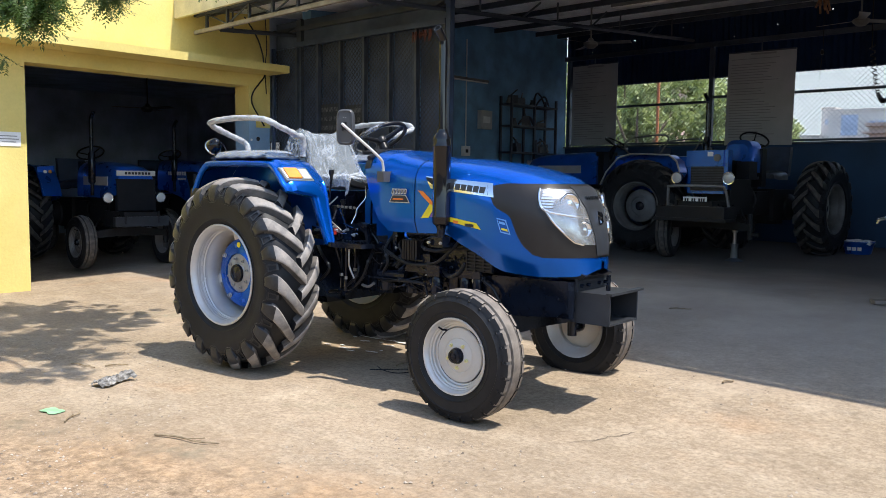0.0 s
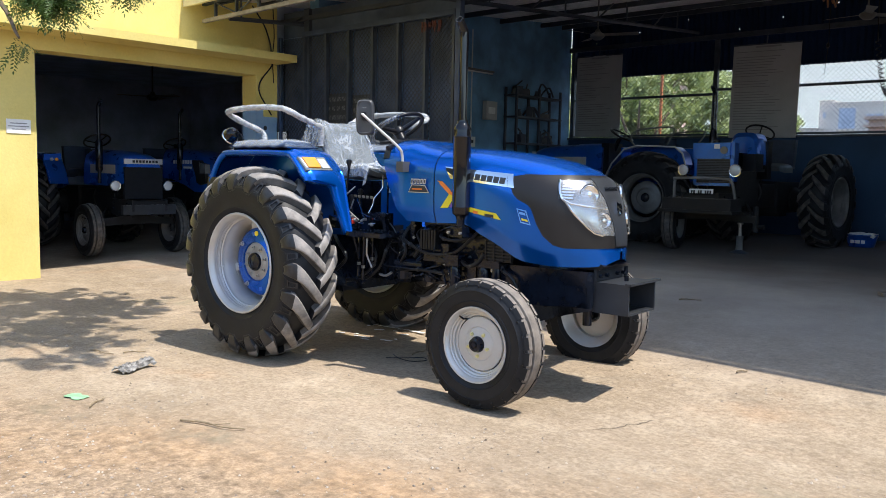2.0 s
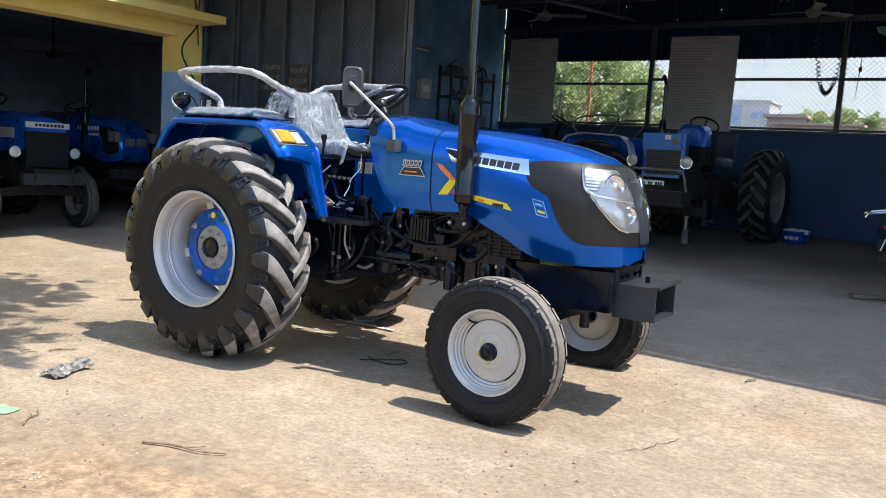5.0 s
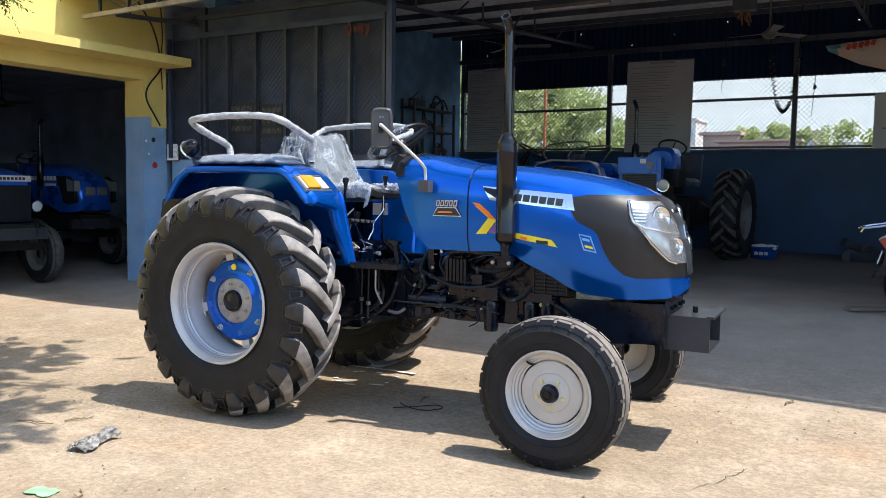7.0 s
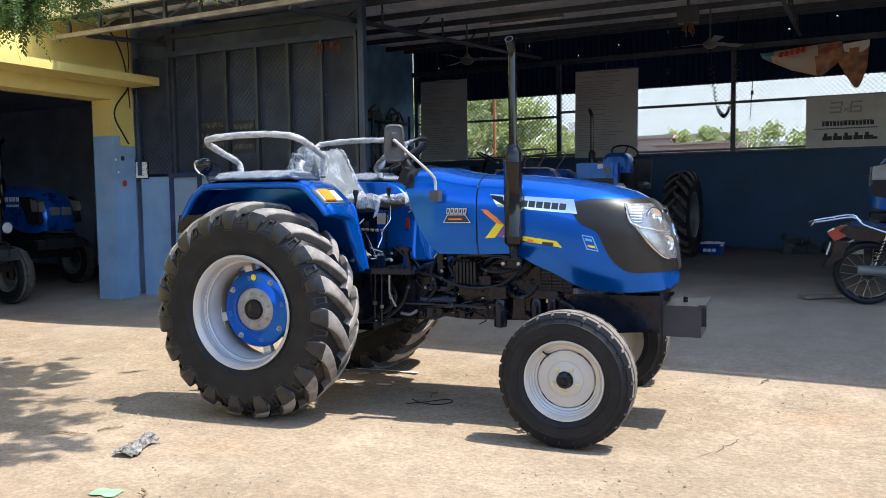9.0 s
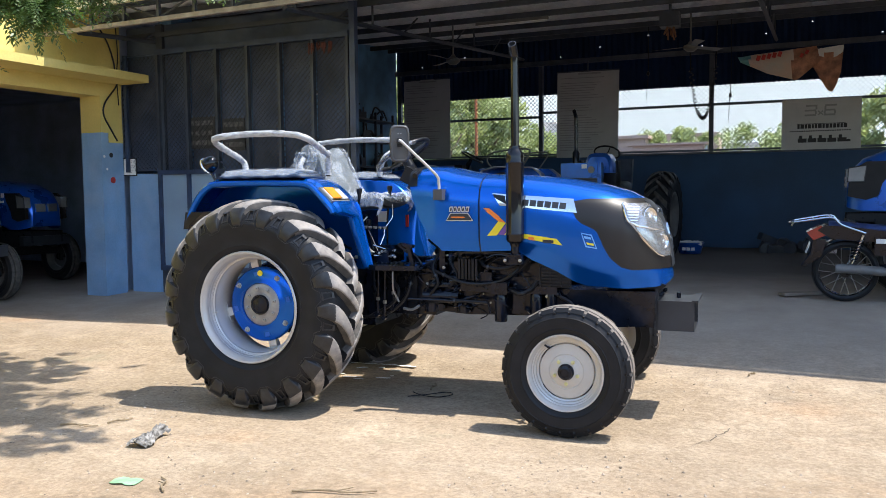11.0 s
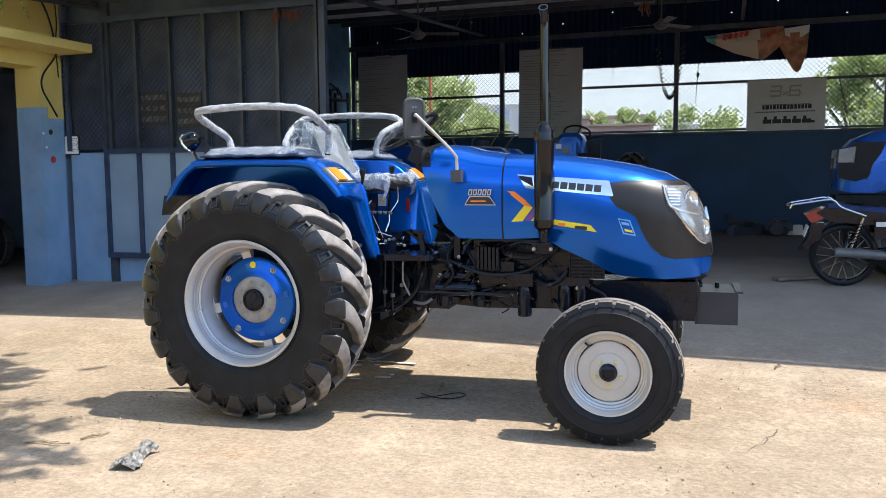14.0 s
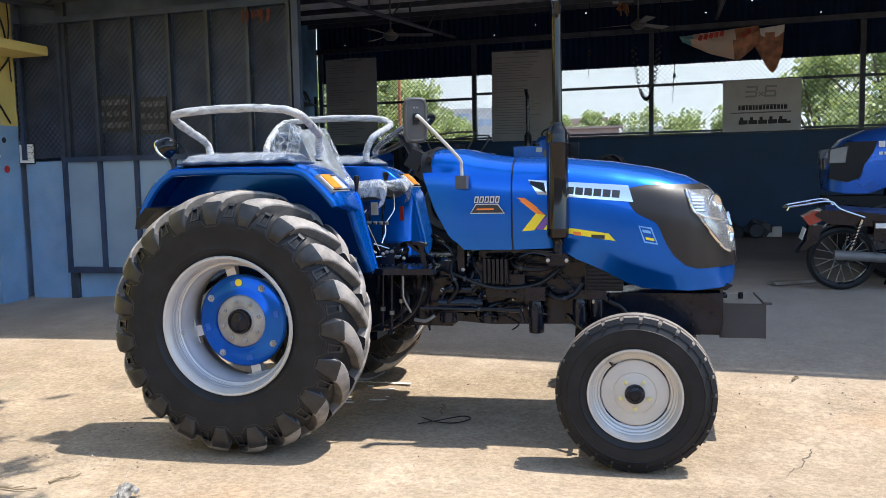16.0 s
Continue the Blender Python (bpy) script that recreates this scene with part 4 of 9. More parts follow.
        brow = [(x, z) for x, z in ((hl_left(1.268), 1.268), (2.47, 1.246), (2.52, 1.236), (2.56, 1.226), (x_at_y(1.215, y_grille(1.215)), 1.215))]
        sweep(bm, [(x + 0.008, side * (skin_y(x, z) + 0.009), z) for x, z in brow], 0.006, 6)
        part("lamp_brow", bm, CHROME, lamp, smooth=True)
        # dark rim of the lamp
        bm = bmesh.new()
        pts = []
        for z in hz:
            x = hl_left(z)
            pts.append((x + 0.004, side * (skin_y(x, z) + 0.006), z))
        sweep(bm, pts, 0.0085, 8)
        part("lamp_trim", bm, CHROME, lamp, smooth=True)
        # fluted strips inside the lamp
        bm = bmesh.new()
        for k in range(6):
            z0 = 1.278 + 0.017 * k
            decal(bm, [(2.418 - 0.002 * k, z0), (2.478, z0 - 0.003), (2.478, z0 + 0.006), (2.418 - 0.002 * k, z0 + 0.009)], side, 0.010, 3)
        part("lamp_fins", thicken(bm, 0.003), CHROME, lamp)
        bm = bmesh.new()
        decal(bm, [(2.405, 1.272), (2.482, 1.268), (2.484, 1.372), (2.392, 1.378)], side, 0.0085, 4)
        part("lamp_shade", bm, STEEL_GREY, lamp)

        # name plate: chrome wedge with dark bars in place of letters
        bm = bmesh.new()
        decal(bm, [(1.610, 1.378), (2.112, 1.330), (2.086, 1.418), (1.558, 1.458)], side, 0.006, 10)
        plate = part("name_plate", thicken(bm, 0.005), CHROME, hood, "chrome name plate", smooth=True)
        bm = bmesh.new()
        decal(bm, [(1.66, 1.383), (2.066, 1.344), (2.050, 1.405), (1.650, 1.440)], side, 0.0075, 8)
        part("plate_inlay", bm, CHROME, plate)
        bm = bmesh.new()
        for k in range(8):
            x0 = 1.666 + 0.0478 * k
            zc = 1.4075 - 0.092 * (x0 + 0.018 - 1.66)
            decal(bm, [(x0, zc - 0.018), (x0 + 0.040, zc - 0.022), (x0 + 0.044, zc + 0.017), (x0 + 0.004, zc + 0.021)], side, 0.009, 2)
        part("raised_shapes", thicken(bm, 0.002), STEEL_GREY, plate)
        bm = bmesh.new()
        decal(bm, [(1.575, 1.43), (1.655, 1.386), (1.645, 1.44), (1.565, 1.452)], side, 0.0085, 3)
        part("plate_tip", bm, BLACK_SATIN, plate)

        # chevron, yellow stripe, model badge, small badge
        bm = bmesh.new()
        decal(bm, [(1.496, 1.362), (1.540, 1.360), (1.612, 1.305), (1.596, 1.296)], side, 0.002, 4, 0)
        decal(bm, [(1.512, 1.345), (1.575, 1.333), (1.652, 1.265), (1.600, 1.275)], side, 0.0022, 4, 0)
        decal(bm, [(1.600, 1.275), (1.652, 1.265), (1.590, 1.184), (1.524, 1.180)], side, 0.0024, 4, 1)
        decal(bm, [(1.598, 1.190), (1.655, 1.258), (1.668, 1.240), (1.640, 1.186)], side, 0.0022, 4, 2)
        part("chevron_decal", bm, [ORANGE_TAG, YELLOW_TAG, pbr("violet_sticker", (0.16, 0.06, 0.30), 0.4, var=0.05, bump=0.0)], hood, "orange and yellow chevron decal")
        bm = bmesh.new()
        decal(bm, [(1.640, 1.188), (2.022, 1.124), (1.985, 1.165), (1.660, 1.214)], side, 0.002, 8, 0)
        for x0, x1, mi in ((1.70, 1.74, 1), (1.80, 1.84, 2), (1.895, 1.965, 1)):
            zc = 1.192 - 0.155 * ((x0 + x1) / 2 - 1.66)
            decal(bm, [(x0, zc - 0.009), (x1, zc - 0.014), (x1, zc + 0.006), (x0, zc + 0.010)], side, 0.004, 2, mi)
        part("stripe_decal", bm, [YELLOW_TAG, INK, ORANGE_TAG], hood, "yellow stripe decal with dark bars")
        bm = bmesh.new()
        decal(bm, [(1.238, 1.277), (1.433, 1.277), (1.396, 1.331), (1.270, 1.331)], side, 0.0105, 4, 2)
        decal(bm, [(1.245, 1.282), (1.425, 1.282), (1.392, 1.326), (1.275, 1.326)], side, 0.012, 4, 0)
        decal(bm, [(1.275, 1.297), (1.375, 1.297), (1.37, 1.306), (1.280, 1.306)], side, 0.0145, 3, 1)
        for k in range(5):
            x0 = 1.262 + 0.029 * k
            decal(bm, [(x0, 1.336), (x0 + 0.023, 1.336), (x0 + 0.029, 1.372), (x0 + 0.006, 1.372)], side, 0.012, 2, 2)
            decal(bm, [(x0 + 0.006, 1.342), (x0 + 0.018, 1.342), (x0 + 0.022, 1.365), (x0 + 0.011, 1.365)], side, 0.0135, 2, 0)
        part("model_badge", bm, [INK, ORANGE_TAG, SILVER], hood, "dark badge with silver bars")
        bm = bmesh.new()
        decal(bm, [(2.168, 1.116), (2.240, 1.103), (2.206, 1.194), (2.138, 1.206)], side, 0.002, 4, 0)
        decal(bm, [(2.174, 1.123), (2.231, 1.112), (2.200, 1.187), (2.146, 1.198)], side, 0.003, 4, 1)
        decal(bm, [(2.178, 1.132), (2.222, 1.123), (2.217, 1.137), (2.173, 1.146)], side, 0.004, 3, 2)
        decal(bm, [(2.162, 1.170), (2.204, 1.162), (2.198, 1.178), (2.156, 1.186)], side, 0.004, 3, 0)
        part("side_badge", bm, [PALE_BLUE_TAG, BLUE, YELLOW_TAG], hood)
    return hood


def grid_mesh(rows, thick):
    bm = bmesh.new()
    grid(bm, rows)
    bmesh.ops.remove_doubles(bm, verts=bm.verts[:], dist=1e-5)
    return thicken(bm, thick)


FENDER = [(-0.600, 1.250), (-0.590, 1.330), (-0.500, 1.465), (-0.410, 1.540), (-0.330, 1.562), (0.0, 1.566), (0.30, 1.560), (0.40, 1.545), (0.475, 1.499), (0.575, 1.402), (0.605, 1.345), (0.625, 1.25), (0.660, 1.10), (0.692, 0.965)]


def build_fender(T, side):
    """Mudguard: top sheet with a rolled skirt, inner wall, front leg; lamp, cushion and hand rail belong to it."""
    base = [(p.x, p.z) for p in smooth_path([(x, 0, z) for x, z in FENDER], 4)]
    fwd = 0.085 if side > 0 else 0.0
    prof = [(x + fwd * min(1, max(0, (x - 0.1) / 0.35)), z) for x, z in base]
    rows = []
    for i, (x, z) in enumerate(prof):
        x0, z0 = prof[max(i - 1, 0)]
        x1, z1 = prof[min(i + 1, len(prof) - 1)]
        l = math.hypot(x1 - x0, z1 - z0)
        nx, nz = -(z1 - z0) / l, (x1 - x0) / l
        yo = interp([(-0.60, 0.740), (-0.45, 0.755), (0.40, 0.757), (0.50, 0.772), (0.575, 0.782), (0.607, 0.765)] + ([(0.655, 0.755), (0.675, 0.70), (0.692, 0.50)] if side > 0 else [(0.615, 0.53), (0.69, 0.47)]), base[i][0])
        row = []
        c = min(1.0, 4.0 * (yo - 0.40))
        yi = yo - 0.085 * c
        for y, d in ((0.40, 0.0), (0.408, 0.006), (0.408 + 0.35 * (yi - 0.408), 0.010), (0.408 + 0.7 * (yi - 0.408), 0.010), (yi, 0.011 * c), (yo - 0.075 * c, 0.009 * c), (yo - 0.056 * c, -0.002 * c), (yo - 0.046 * c, -0.004 * c), (yo - 0.022 * c, -0.003 * c), (yo - 0.005 * c, -0.008 * c), (yo + 0.002, -0.018), (yo, -0.034), (yo - 0.010, -0.046), (yo - 0.022, -0.050)):
            row.append((x + nx * d, side * y, z + nz * d))
        rows.append(row)
    bm = bmesh.new()
    grid(bm, rows)
    fender = part("fender", thicken(bm, 0.003), BLUE, T, "glossy blue rear mudguard", smooth=True)
    bm = bmesh.new()
    sweep(bm, [(x + 0.004, side * 0.415, z) for x, z in prof[36:]], 0.012, 8)
    part("fender_bead", bm, BLUE, fender, smooth=True)
    bm = bmesh.new()
    rows = []
    for x, z in prof:
        zl = interp([(-0.60, 1.20), (-0.40, 1.02), (0.0, 0.92), (0.42, 0.93), (0.69, 0.94)], x)
        xl = min(x, 0.66 + fwd)
        rows.append([(x + (xl - x) * u, side * (0.398 - 0.085 * u ** 1.3 * (z - zl) / 0.64), z + (min(zl, z - 0.01) - z) * u) for u in [k / 6 for k in range(7)]])
    grid(bm, rows)
    thicken(bm, 0.004)
    part("fender_wall", bm, BLUE, fender, smooth=True)
    bm = bmesh.new()
    prism(bm, [(-0.612, 1.225), (-0.585, 1.225), (-0.515, 1.288), (-0.440, 1.345), (-0.590, 1.345)], "y", side * 0.43, side * 0.742)
    part("rear_plate", bm, BLACK_SATIN, fender, "black plate under the mudguard's tail", bevel=0.004)
    # turn lamp on the sloping front
    m = Matrix.LocRotScale((0.522 + fwd, side * 0.622, 1.453), Euler((0, radians(44), 0)), None)
    lampb = part("turn_lamp", obox(bmesh.new(), m, 0.132, 0.254, 0.030), LENS_DULL, fender, "amber and clear turn lamp", bevel=0.012)
    part("reflector", obox(bmesh.new(), m @ pose(0, 0, 0.012), 0.122, 0.244, 0.010), CHROME, lampb, bevel=0.004)
    part("amber_lens", obox(bmesh.new(), m @ pose(-0.006, side * 0.035, 0.018), 0.100, 0.120, 0.012), AMBER, lampb, bevel=0.005)
    part("clear_lens", obox(bmesh.new(), m @ pose(0.004, -side * 0.072, 0.017), 0.096, 0.072, 0.010), LENS_WHITE, lampb, bevel=0.005)
    part("clear_lens", obox(bmesh.new(), m @ pose(0.0, side * 0.110, 0.016), 0.100, 0.020, 0.010), LENS_WHITE, lampb, bevel=0.005)
    # cushion on the mudguard
    bm = bmesh.new()
    rows = []
    for i in range(15):
        x = -0.335 + (0.68 + fwd) * i / 14
        e = min(1, min(i, 14 - i) / 1.6)
        row = []
        for j in range(9):
            y = side * (0.425 + 0.305 * j / 8)
            f = min(1, min(j, 8 - j) / 1.4)
            h = 0.048 * (e ** 0.6) * (f ** 0.6) + 0.004 * math.sin(i * 2.1)
            row.append((x, y, 1.574 + h))
        rows.append(row)
    grid(bm, rows)
    cush = part("fender_seat", thicken(bm, -0.01), CUSHION, fender, "dark padded seat under clear film", smooth=True)
    bm = bmesh.new()
    grid(bm, [[(x, y, z + 0.017 + 0.006 * noise.noise((x * 14, y * 14, side))) for x, y, z in r] for r in rows])
    part("film", bm, WRAP_MID, cush, "creased clear plastic film", smooth=True)
    # hand rail wrapped in film
    dz, dx = (0.0, 0.055) if side > 0 else (-0.040, -0.008)
    path = smooth_path([(x, side * y, z) for x, y, z in ((-0.30, 0.40, 1.585), (-0.315, 0.395, 1.64), (-0.330, 0.40, 1.70), (-0.340, 0.48, 1.760 + dz / 2), (-0.356, 0.63, 1.838 + dz), (-0.350, 0.715, 1.878 + dz), (-0.29, 0.738, 1.898 + dz), (0.00, 0.738, 1.912 + dz),
                                                          (0.25 + dx, 0.738, 1.903 + dz), (0.365 + dx, 0.735, 1.882 + dz), (0.415 + dx, 0.68, 1.845 + dz), (0.400 + dx, 0.50, 1.790 + dz), (0.390 + dx / 2, 0.436, 1.750 + dz / 2), (0.380, 0.425, 1.67), (0.372, 0.425, 1.585))], 6)
    bm = bmesh.new()
    sweep(bm, path, 0.017, 10)
    rail = part("hand_rail", bm, BLACK_SATIN, fender, smooth=True)
    bm = bmesh.new()
    rr = random.Random(5 + side)
    sweep(bm, path[1:-1], [0.0205 + 0.0035 * rr.random() for _ in path[1:-1]], 12)
    for k, v in enumerate(bm.verts):
        v.co += Vector((noise.noise(v.co * 40), noise.noise(v.co * 40 + Vector((7, 0, 0))), noise.noise(v.co * 40 + Vector((0, 9, 0))))) * 0.005
    part("rail_film", bm, WRAP_DENSE, rail, "layered clear plastic wrapping", smooth=True)
    return fender


# ---- the blue tractor in the yard ----
def tractor_core(T, mat=BLACK):
    """Gearbox, engine, sump, front frame and axle, as separate castings."""
    def p(name, fn, m=mat, bev=0.008, label="", sm=False):
        bm = bmesh.new()
        fn(bm)
        return part(name, bm, m, T, label, smooth=sm, bevel=bev)
    p("rear_axle_housing", lambda b: (lathe(b, [(0.0, -0.62), (0.075, -0.62), (0.085, -0.42), (0.12, -0.30), (0.19, -0.24), (0.22, 0.0), (0.19, 0.24), (0.12, 0.30), (0.085, 0.42), (0.075, 0.62), (0.0, 0.62)], pose(0, 0, 0.72), 24)), bev=0, sm=True)
    p("gearbox", lambda b: (box(b, -0.28, 0.62, -0.21, 0.21, 0.52, 0.98), box(b, 0.62, 1.08, -0.185, 0.185, 0.61, 0.95), box(b, 0.57, 0.63, -0.235, 0.235, 0.53, 0.99), box(b, 0.02, 0.32, -0.13, 0.13, 0.46, 0.52)))
    p("bell_housing", lambda b: lathe(b, [(0.16, 0.0), (0.18, 0.06), (0.205, 0.18), (0.215, 0.20), (0.215, 0.235), (0.16, 0.235)], pose(0.98, 0, 0.83, 0, 0, -90), 28), bev=0, sm=True)
    p("engine_block", lambda b: (box(b, 1.22, 1.94, -0.20, 0.20, 0.64, 0.99), box(b, 1.24, 1.92, -0.17, 0.17, 0.99, 1.16), box(b, 1.28, 1.88, -0.22, -0.20, 0.74, 0.90)))
    p("sump", lambda b: prism(b, [(1.02, 0.70), (1.94, 0.70), (1.94, 0.635), (1.50, 0.625), (1.30, 0.62), (1.05, 0.64)], "y", -0.15, 0.15))
    p("front_frame", lambda b: (prism(b, [(1.88, 0.60), (1.88, 0.83), (2.58, 0.83), (2.58, 0.66), (2.50, 0.61), (2.20, 0.585)], "y", -0.27, -0.235), prism(b, [(1.88, 0.60), (1.88, 0.83), (2.58, 0.83), (2.58, 0.66), (2.50, 0.61), (2.20, 0.585)], "y", 0.235, 0.27),
                                   box(b, 2.50, 2.56, -0.236, 0.236, 0.64, 0.82), box(b, 1.90, 2.56, -0.236, 0.236, 0.795, 0.815)))
    p("front_axle", lambda b: (prism(b, [(-0.60, 0.44), (-0.60, 0.53), (-0.20, 0.585), (0.20, 0.585), (0.60, 0.53), (0.60, 0.44), (0.2, 0.46), (-0.2, 0.46)], "x", 2.07, 2.17), box(b, 2.06, 2.18, -0.08, 0.08, 0.55, 0.70)))
    for s in (-1, 1):
        p("king_pin", lambda b: (sweep(b, [(2.12, s * 0.585, 0.33), (2.12, s * 0.575, 0.66)], 0.034, 12), sweep(b, [(2.12, s * 0.585, 0.395), (2.12, s * 0.70, 0.395)], 0.03, 12)), bev=0, sm=True)
        p("drag_link", lambda b: sweep(b, smooth_path([(2.05, s * 0.52, 0.52), (1.9, s * 0.40, 0.60), (1.75, s * 0.27, 0.70)], 4), 0.014, 8), bev=0, sm=True)
    p("tie_rod", lambda b: sweep(b, [(1.99, -0.55, 0.47), (1.99, 0.55, 0.47)], 0.013, 8), bev=0, sm=True)
    # bolts on the front frame
    for s in (-1, 1):
        for x, z in [(2.00, 0.70), (2.00, 0.77), (2.18, 0.64), (2.30, 0.64), (2.42, 0.66), (2.42, 0.72), (2.42, 0.78), (2.52, 0.72), (2.30, 0.76)]:
            p("frame_bolt", lambda b: lathe(b, [(0.011, 0.0), (0.011, -s * -0.012), (0.0, s * 0.013)], pose(x, s * 0.27, z), 6), BLACK, 0)


def engine_clutter(T):
    """Pumps, filters, pipes, levers on the right-hand side of the engine."""
    def p(name, fn, m=BLACK, bev=0.004, label="", sm=False):
        bm = bmesh.new()
        fn(bm)
        return part(name, bm, m, T, label, smooth=sm, bevel=bev)
    cyl = lambda b, x, y, z0, z1, r: lathe(b, [(0, z0), (r * 0.92, z0), (r, z0 + 0.012), (r, z1 - 0.015), (r * 0.9, z1), (0, z1)], pose(x, y, 0, 90, 0, 0), 20)

    def can(name, x, y, z0, z1, r):
        bm = bmesh.new()
        lathe(bm, [(0, 0), (r * 0.9, 0), (r, 0.012), (r, z1 - z0 - 0.02), (r * 0.86, z1 - z0), (0, z1 - z0)], pose(x, y, z0, 90, 0, 0) @ Matrix.Identity(4), 20)
        return part(name, bm, BLACK, T, smooth=True)
    can("oil_filter", 1.585, -0.30, 0.605, 0.79, 0.043)
    can("fuel_filter", 1.825, -0.30, 0.655, 0.80, 0.040)
    can("fuel_filter", 1.92, -0.29, 0.70, 0.81, 0.036)
    p("filter_head", lambda b: box(b, 1.53, 1.64, -0.345, -0.24, 0.79, 0.865))
    p("filter_head", lambda b: box(b, 1.77, 1.97, -0.335, -0.23, 0.80, 0.85))
    p("starter_motor", lambda b: (sweep(b, [(1.02, -0.25, 0.755), (1.28, -0.25, 0.755)], 0.050, 18), sweep(b, [(1.06, -0.255, 0.835), (1.22, -0.255, 0.835)], 0.028, 14)), bev=0, sm=True)
    p("injection_pump", lambda b: (box(b, 1.30, 1.52, -0.30, -0.20, 0.80, 0.93), sweep(b, [(1.27, -0.25, 0.865), (1.22, -0.25, 0.865)], 0.05, 16)), BLACK)
    for k in range(6):
        p("cooler_fin", lambda b: box(b, 1.295 + 0.024 * k, 1.311 + 0.024 * k, -0.335, -0.245, 0.885, 1.02), BLACK_SATIN, 0)
    p("intake_manifold", lambda b: (sweep(b, smooth_path([(1.30, -0.26, 1.06), (1.5, -0.28, 1.07), (1.72, -0.30, 1.05)], 4), 0.032, 12), [sweep(b, [(x, -0.27, 1.06), (x, -0.17, 1.04)], 0.026, 10) for x in (1.36, 1.5, 1.64)]), bev=0, sm=True)
    p("side_vent", lambda b: (box(b, 1.855, 2.06, -0.318, -0.306, 0.845, 0.985),
                              [box(b, 1.865, 2.05, -0.334, -0.318, 0.858 + 0.0205 * k, 0.868 + 0.0205 * k) for k in range(6)], [box(b, x, x + 0.008, -0.337, -0.318, 0.85, 0.98) for x in (1.855, 1.922, 1.99, 2.052)]), BLACK_SATIN, 0)
    p("vent_knob", lambda b: lathe(b, [(0.014, 0.0), (0.014, -0.02), (0.0, -0.024)], pose(1.905, -0.30, 0.785), 12), BOLT, 0)
    rr = random.Random(11)
    hoses = [[(1.02, -0.24, 0.96), (1.12, -0.30, 0.93), (1.35, -0.34, 0.86), (1.56, -0.33, 0.87), (1.68, -0.34, 0.93), (1.78, -0.32, 1.03)],
             [(0.98, -0.22, 0.70), (1.1, -0.30, 0.72), (1.3, -0.32, 0.735), (1.5, -0.33, 0.73)],
             [(1.64, -0.30, 0.83), (1.72, -0.34, 0.80), (1.80, -0.34, 0.83), (1.84, -0.33, 0.89)],
             [(1.12, -0.22, 1.05), (1.10, -0.29, 0.95), (1.14, -0.31, 0.85), (1.08, -0.29, 0.76), (1.12, -0.26, 0.70)],
             [(0.70, -0.24, 0.93), (0.84, -0.30, 0.80), (0.80, -0.31, 0.70), (0.62, -0.28, 0.60)],
             [(0.92, -0.20, 0.96), (0.93, -0.29, 0.84), (0.88, -0.30, 0.72), (0.74, -0.30, 0.62), (0.5, -0.27, 0.58)],
             [(1.22, -0.22, 1.02), (1.24, -0.30, 0.98), (1.28, -0.31, 0.90), (1.22, -0.31, 0.82)],
             [(1.44, -0.22, 1.04), (1.47, -0.32, 0.98), (1.60, -0.33, 0.96), (1.70, -0.30, 0.985)],
             [(1.92, -0.26, 0.92), (1.97, -0.30, 0.80), (2.06, -0.31, 0.74), (2.12, -0.28, 0.60)],
             [(0.30, -0.22, 0.94), (0.45, -0.30, 0.86), (0.55, -0.32, 0.76), (0.44, -0.32, 0.66)]]
    for h in hoses:
        p("hose", lambda b: sweep(b, smooth_path(h, 6), 0.008 + 0.007 * rr.random(), 8), BLACK_SATIN, 0, sm=True)
    for k in range(4):
        x = 1.34 + 0.055 * k
        p("injector_pipe", lambda b: sweep(b, smooth_path([(x, -0.26, 0.93), (x + 0.02, -0.30, 1.00), (x + 0.10, -0.27, 1.05), (x + 0.12, -0.19, 1.10)], 4), 0.0045, 6), BLACK, 0, sm=True)
    p("control_rod", lambda b: (sweep(b, [(0.92, -0.315, 0.735), (1.50, -0.325, 0.735)], 0.008, 8), sweep(b, [(1.50, -0.325, 0.735), (1.52, -0.325, 0.66)], 0.008, 8)), BLACK, 0, sm=True)
    p("side_cover", lambda b: (box(b, 1.66, 1.80, -0.265, -0.20, 0.66, 0.83), box(b, 1.70, 1.74, -0.275, -0.26, 0.68, 0.81)), BLACK)
    for q in ((1.00, 1.16, -0.26, -0.19, 0.66, 0.70), (1.13, 1.17, -0.25, -0.17, 0.92, 1.09), (1.90, 2.0, -0.30, -0.2, 0.62, 0.70)):
        p("mount_bracket", lambda b: box(b, *q), BLACK)
    for x, y in ((1.07, -0.24), (1.30, -0.22)):
        p("rubber_mount", lambda b: lathe(b, [(0, 0), (0.05, 0), (0.055, 0.02), (0.05, 0.09), (0, 0.09)], pose(x, y, 0.645, 90, 0, 0), 16), BLACK, 0, sm=True)
    # ribs and bolts of the castings, thin pipes and wires
    for x in (0.70, 0.78, 0.86, 0.94):
        p("rib", lambda b: prism(b, [(-0.185, 0.58), (-0.215, 0.62), (-0.215, 0.88), (-0.185, 0.93)], "x", x - 0.006, x + 0.006), BLACK, 0.002)
    for x in (1.245, 1.34, 1.43, 1.52, 1.61, 1.70, 1.79, 1.88):
        p("sump_bolt", lambda b: lathe(b, [(0.009, 0.0), (0.009, -0.012), (0.0, -0.013)], pose(x, -0.20, 0.655), 6), BLACK, 0)
        p("head_bolt", lambda b: lathe(b, [(0.010, 0.0), (0.010, -0.014), (0.0, -0.015)], pose(x, -0.17, 1.01), 6), BOLT if int(x * 100) % 3 == 0 else BLACK, 0)
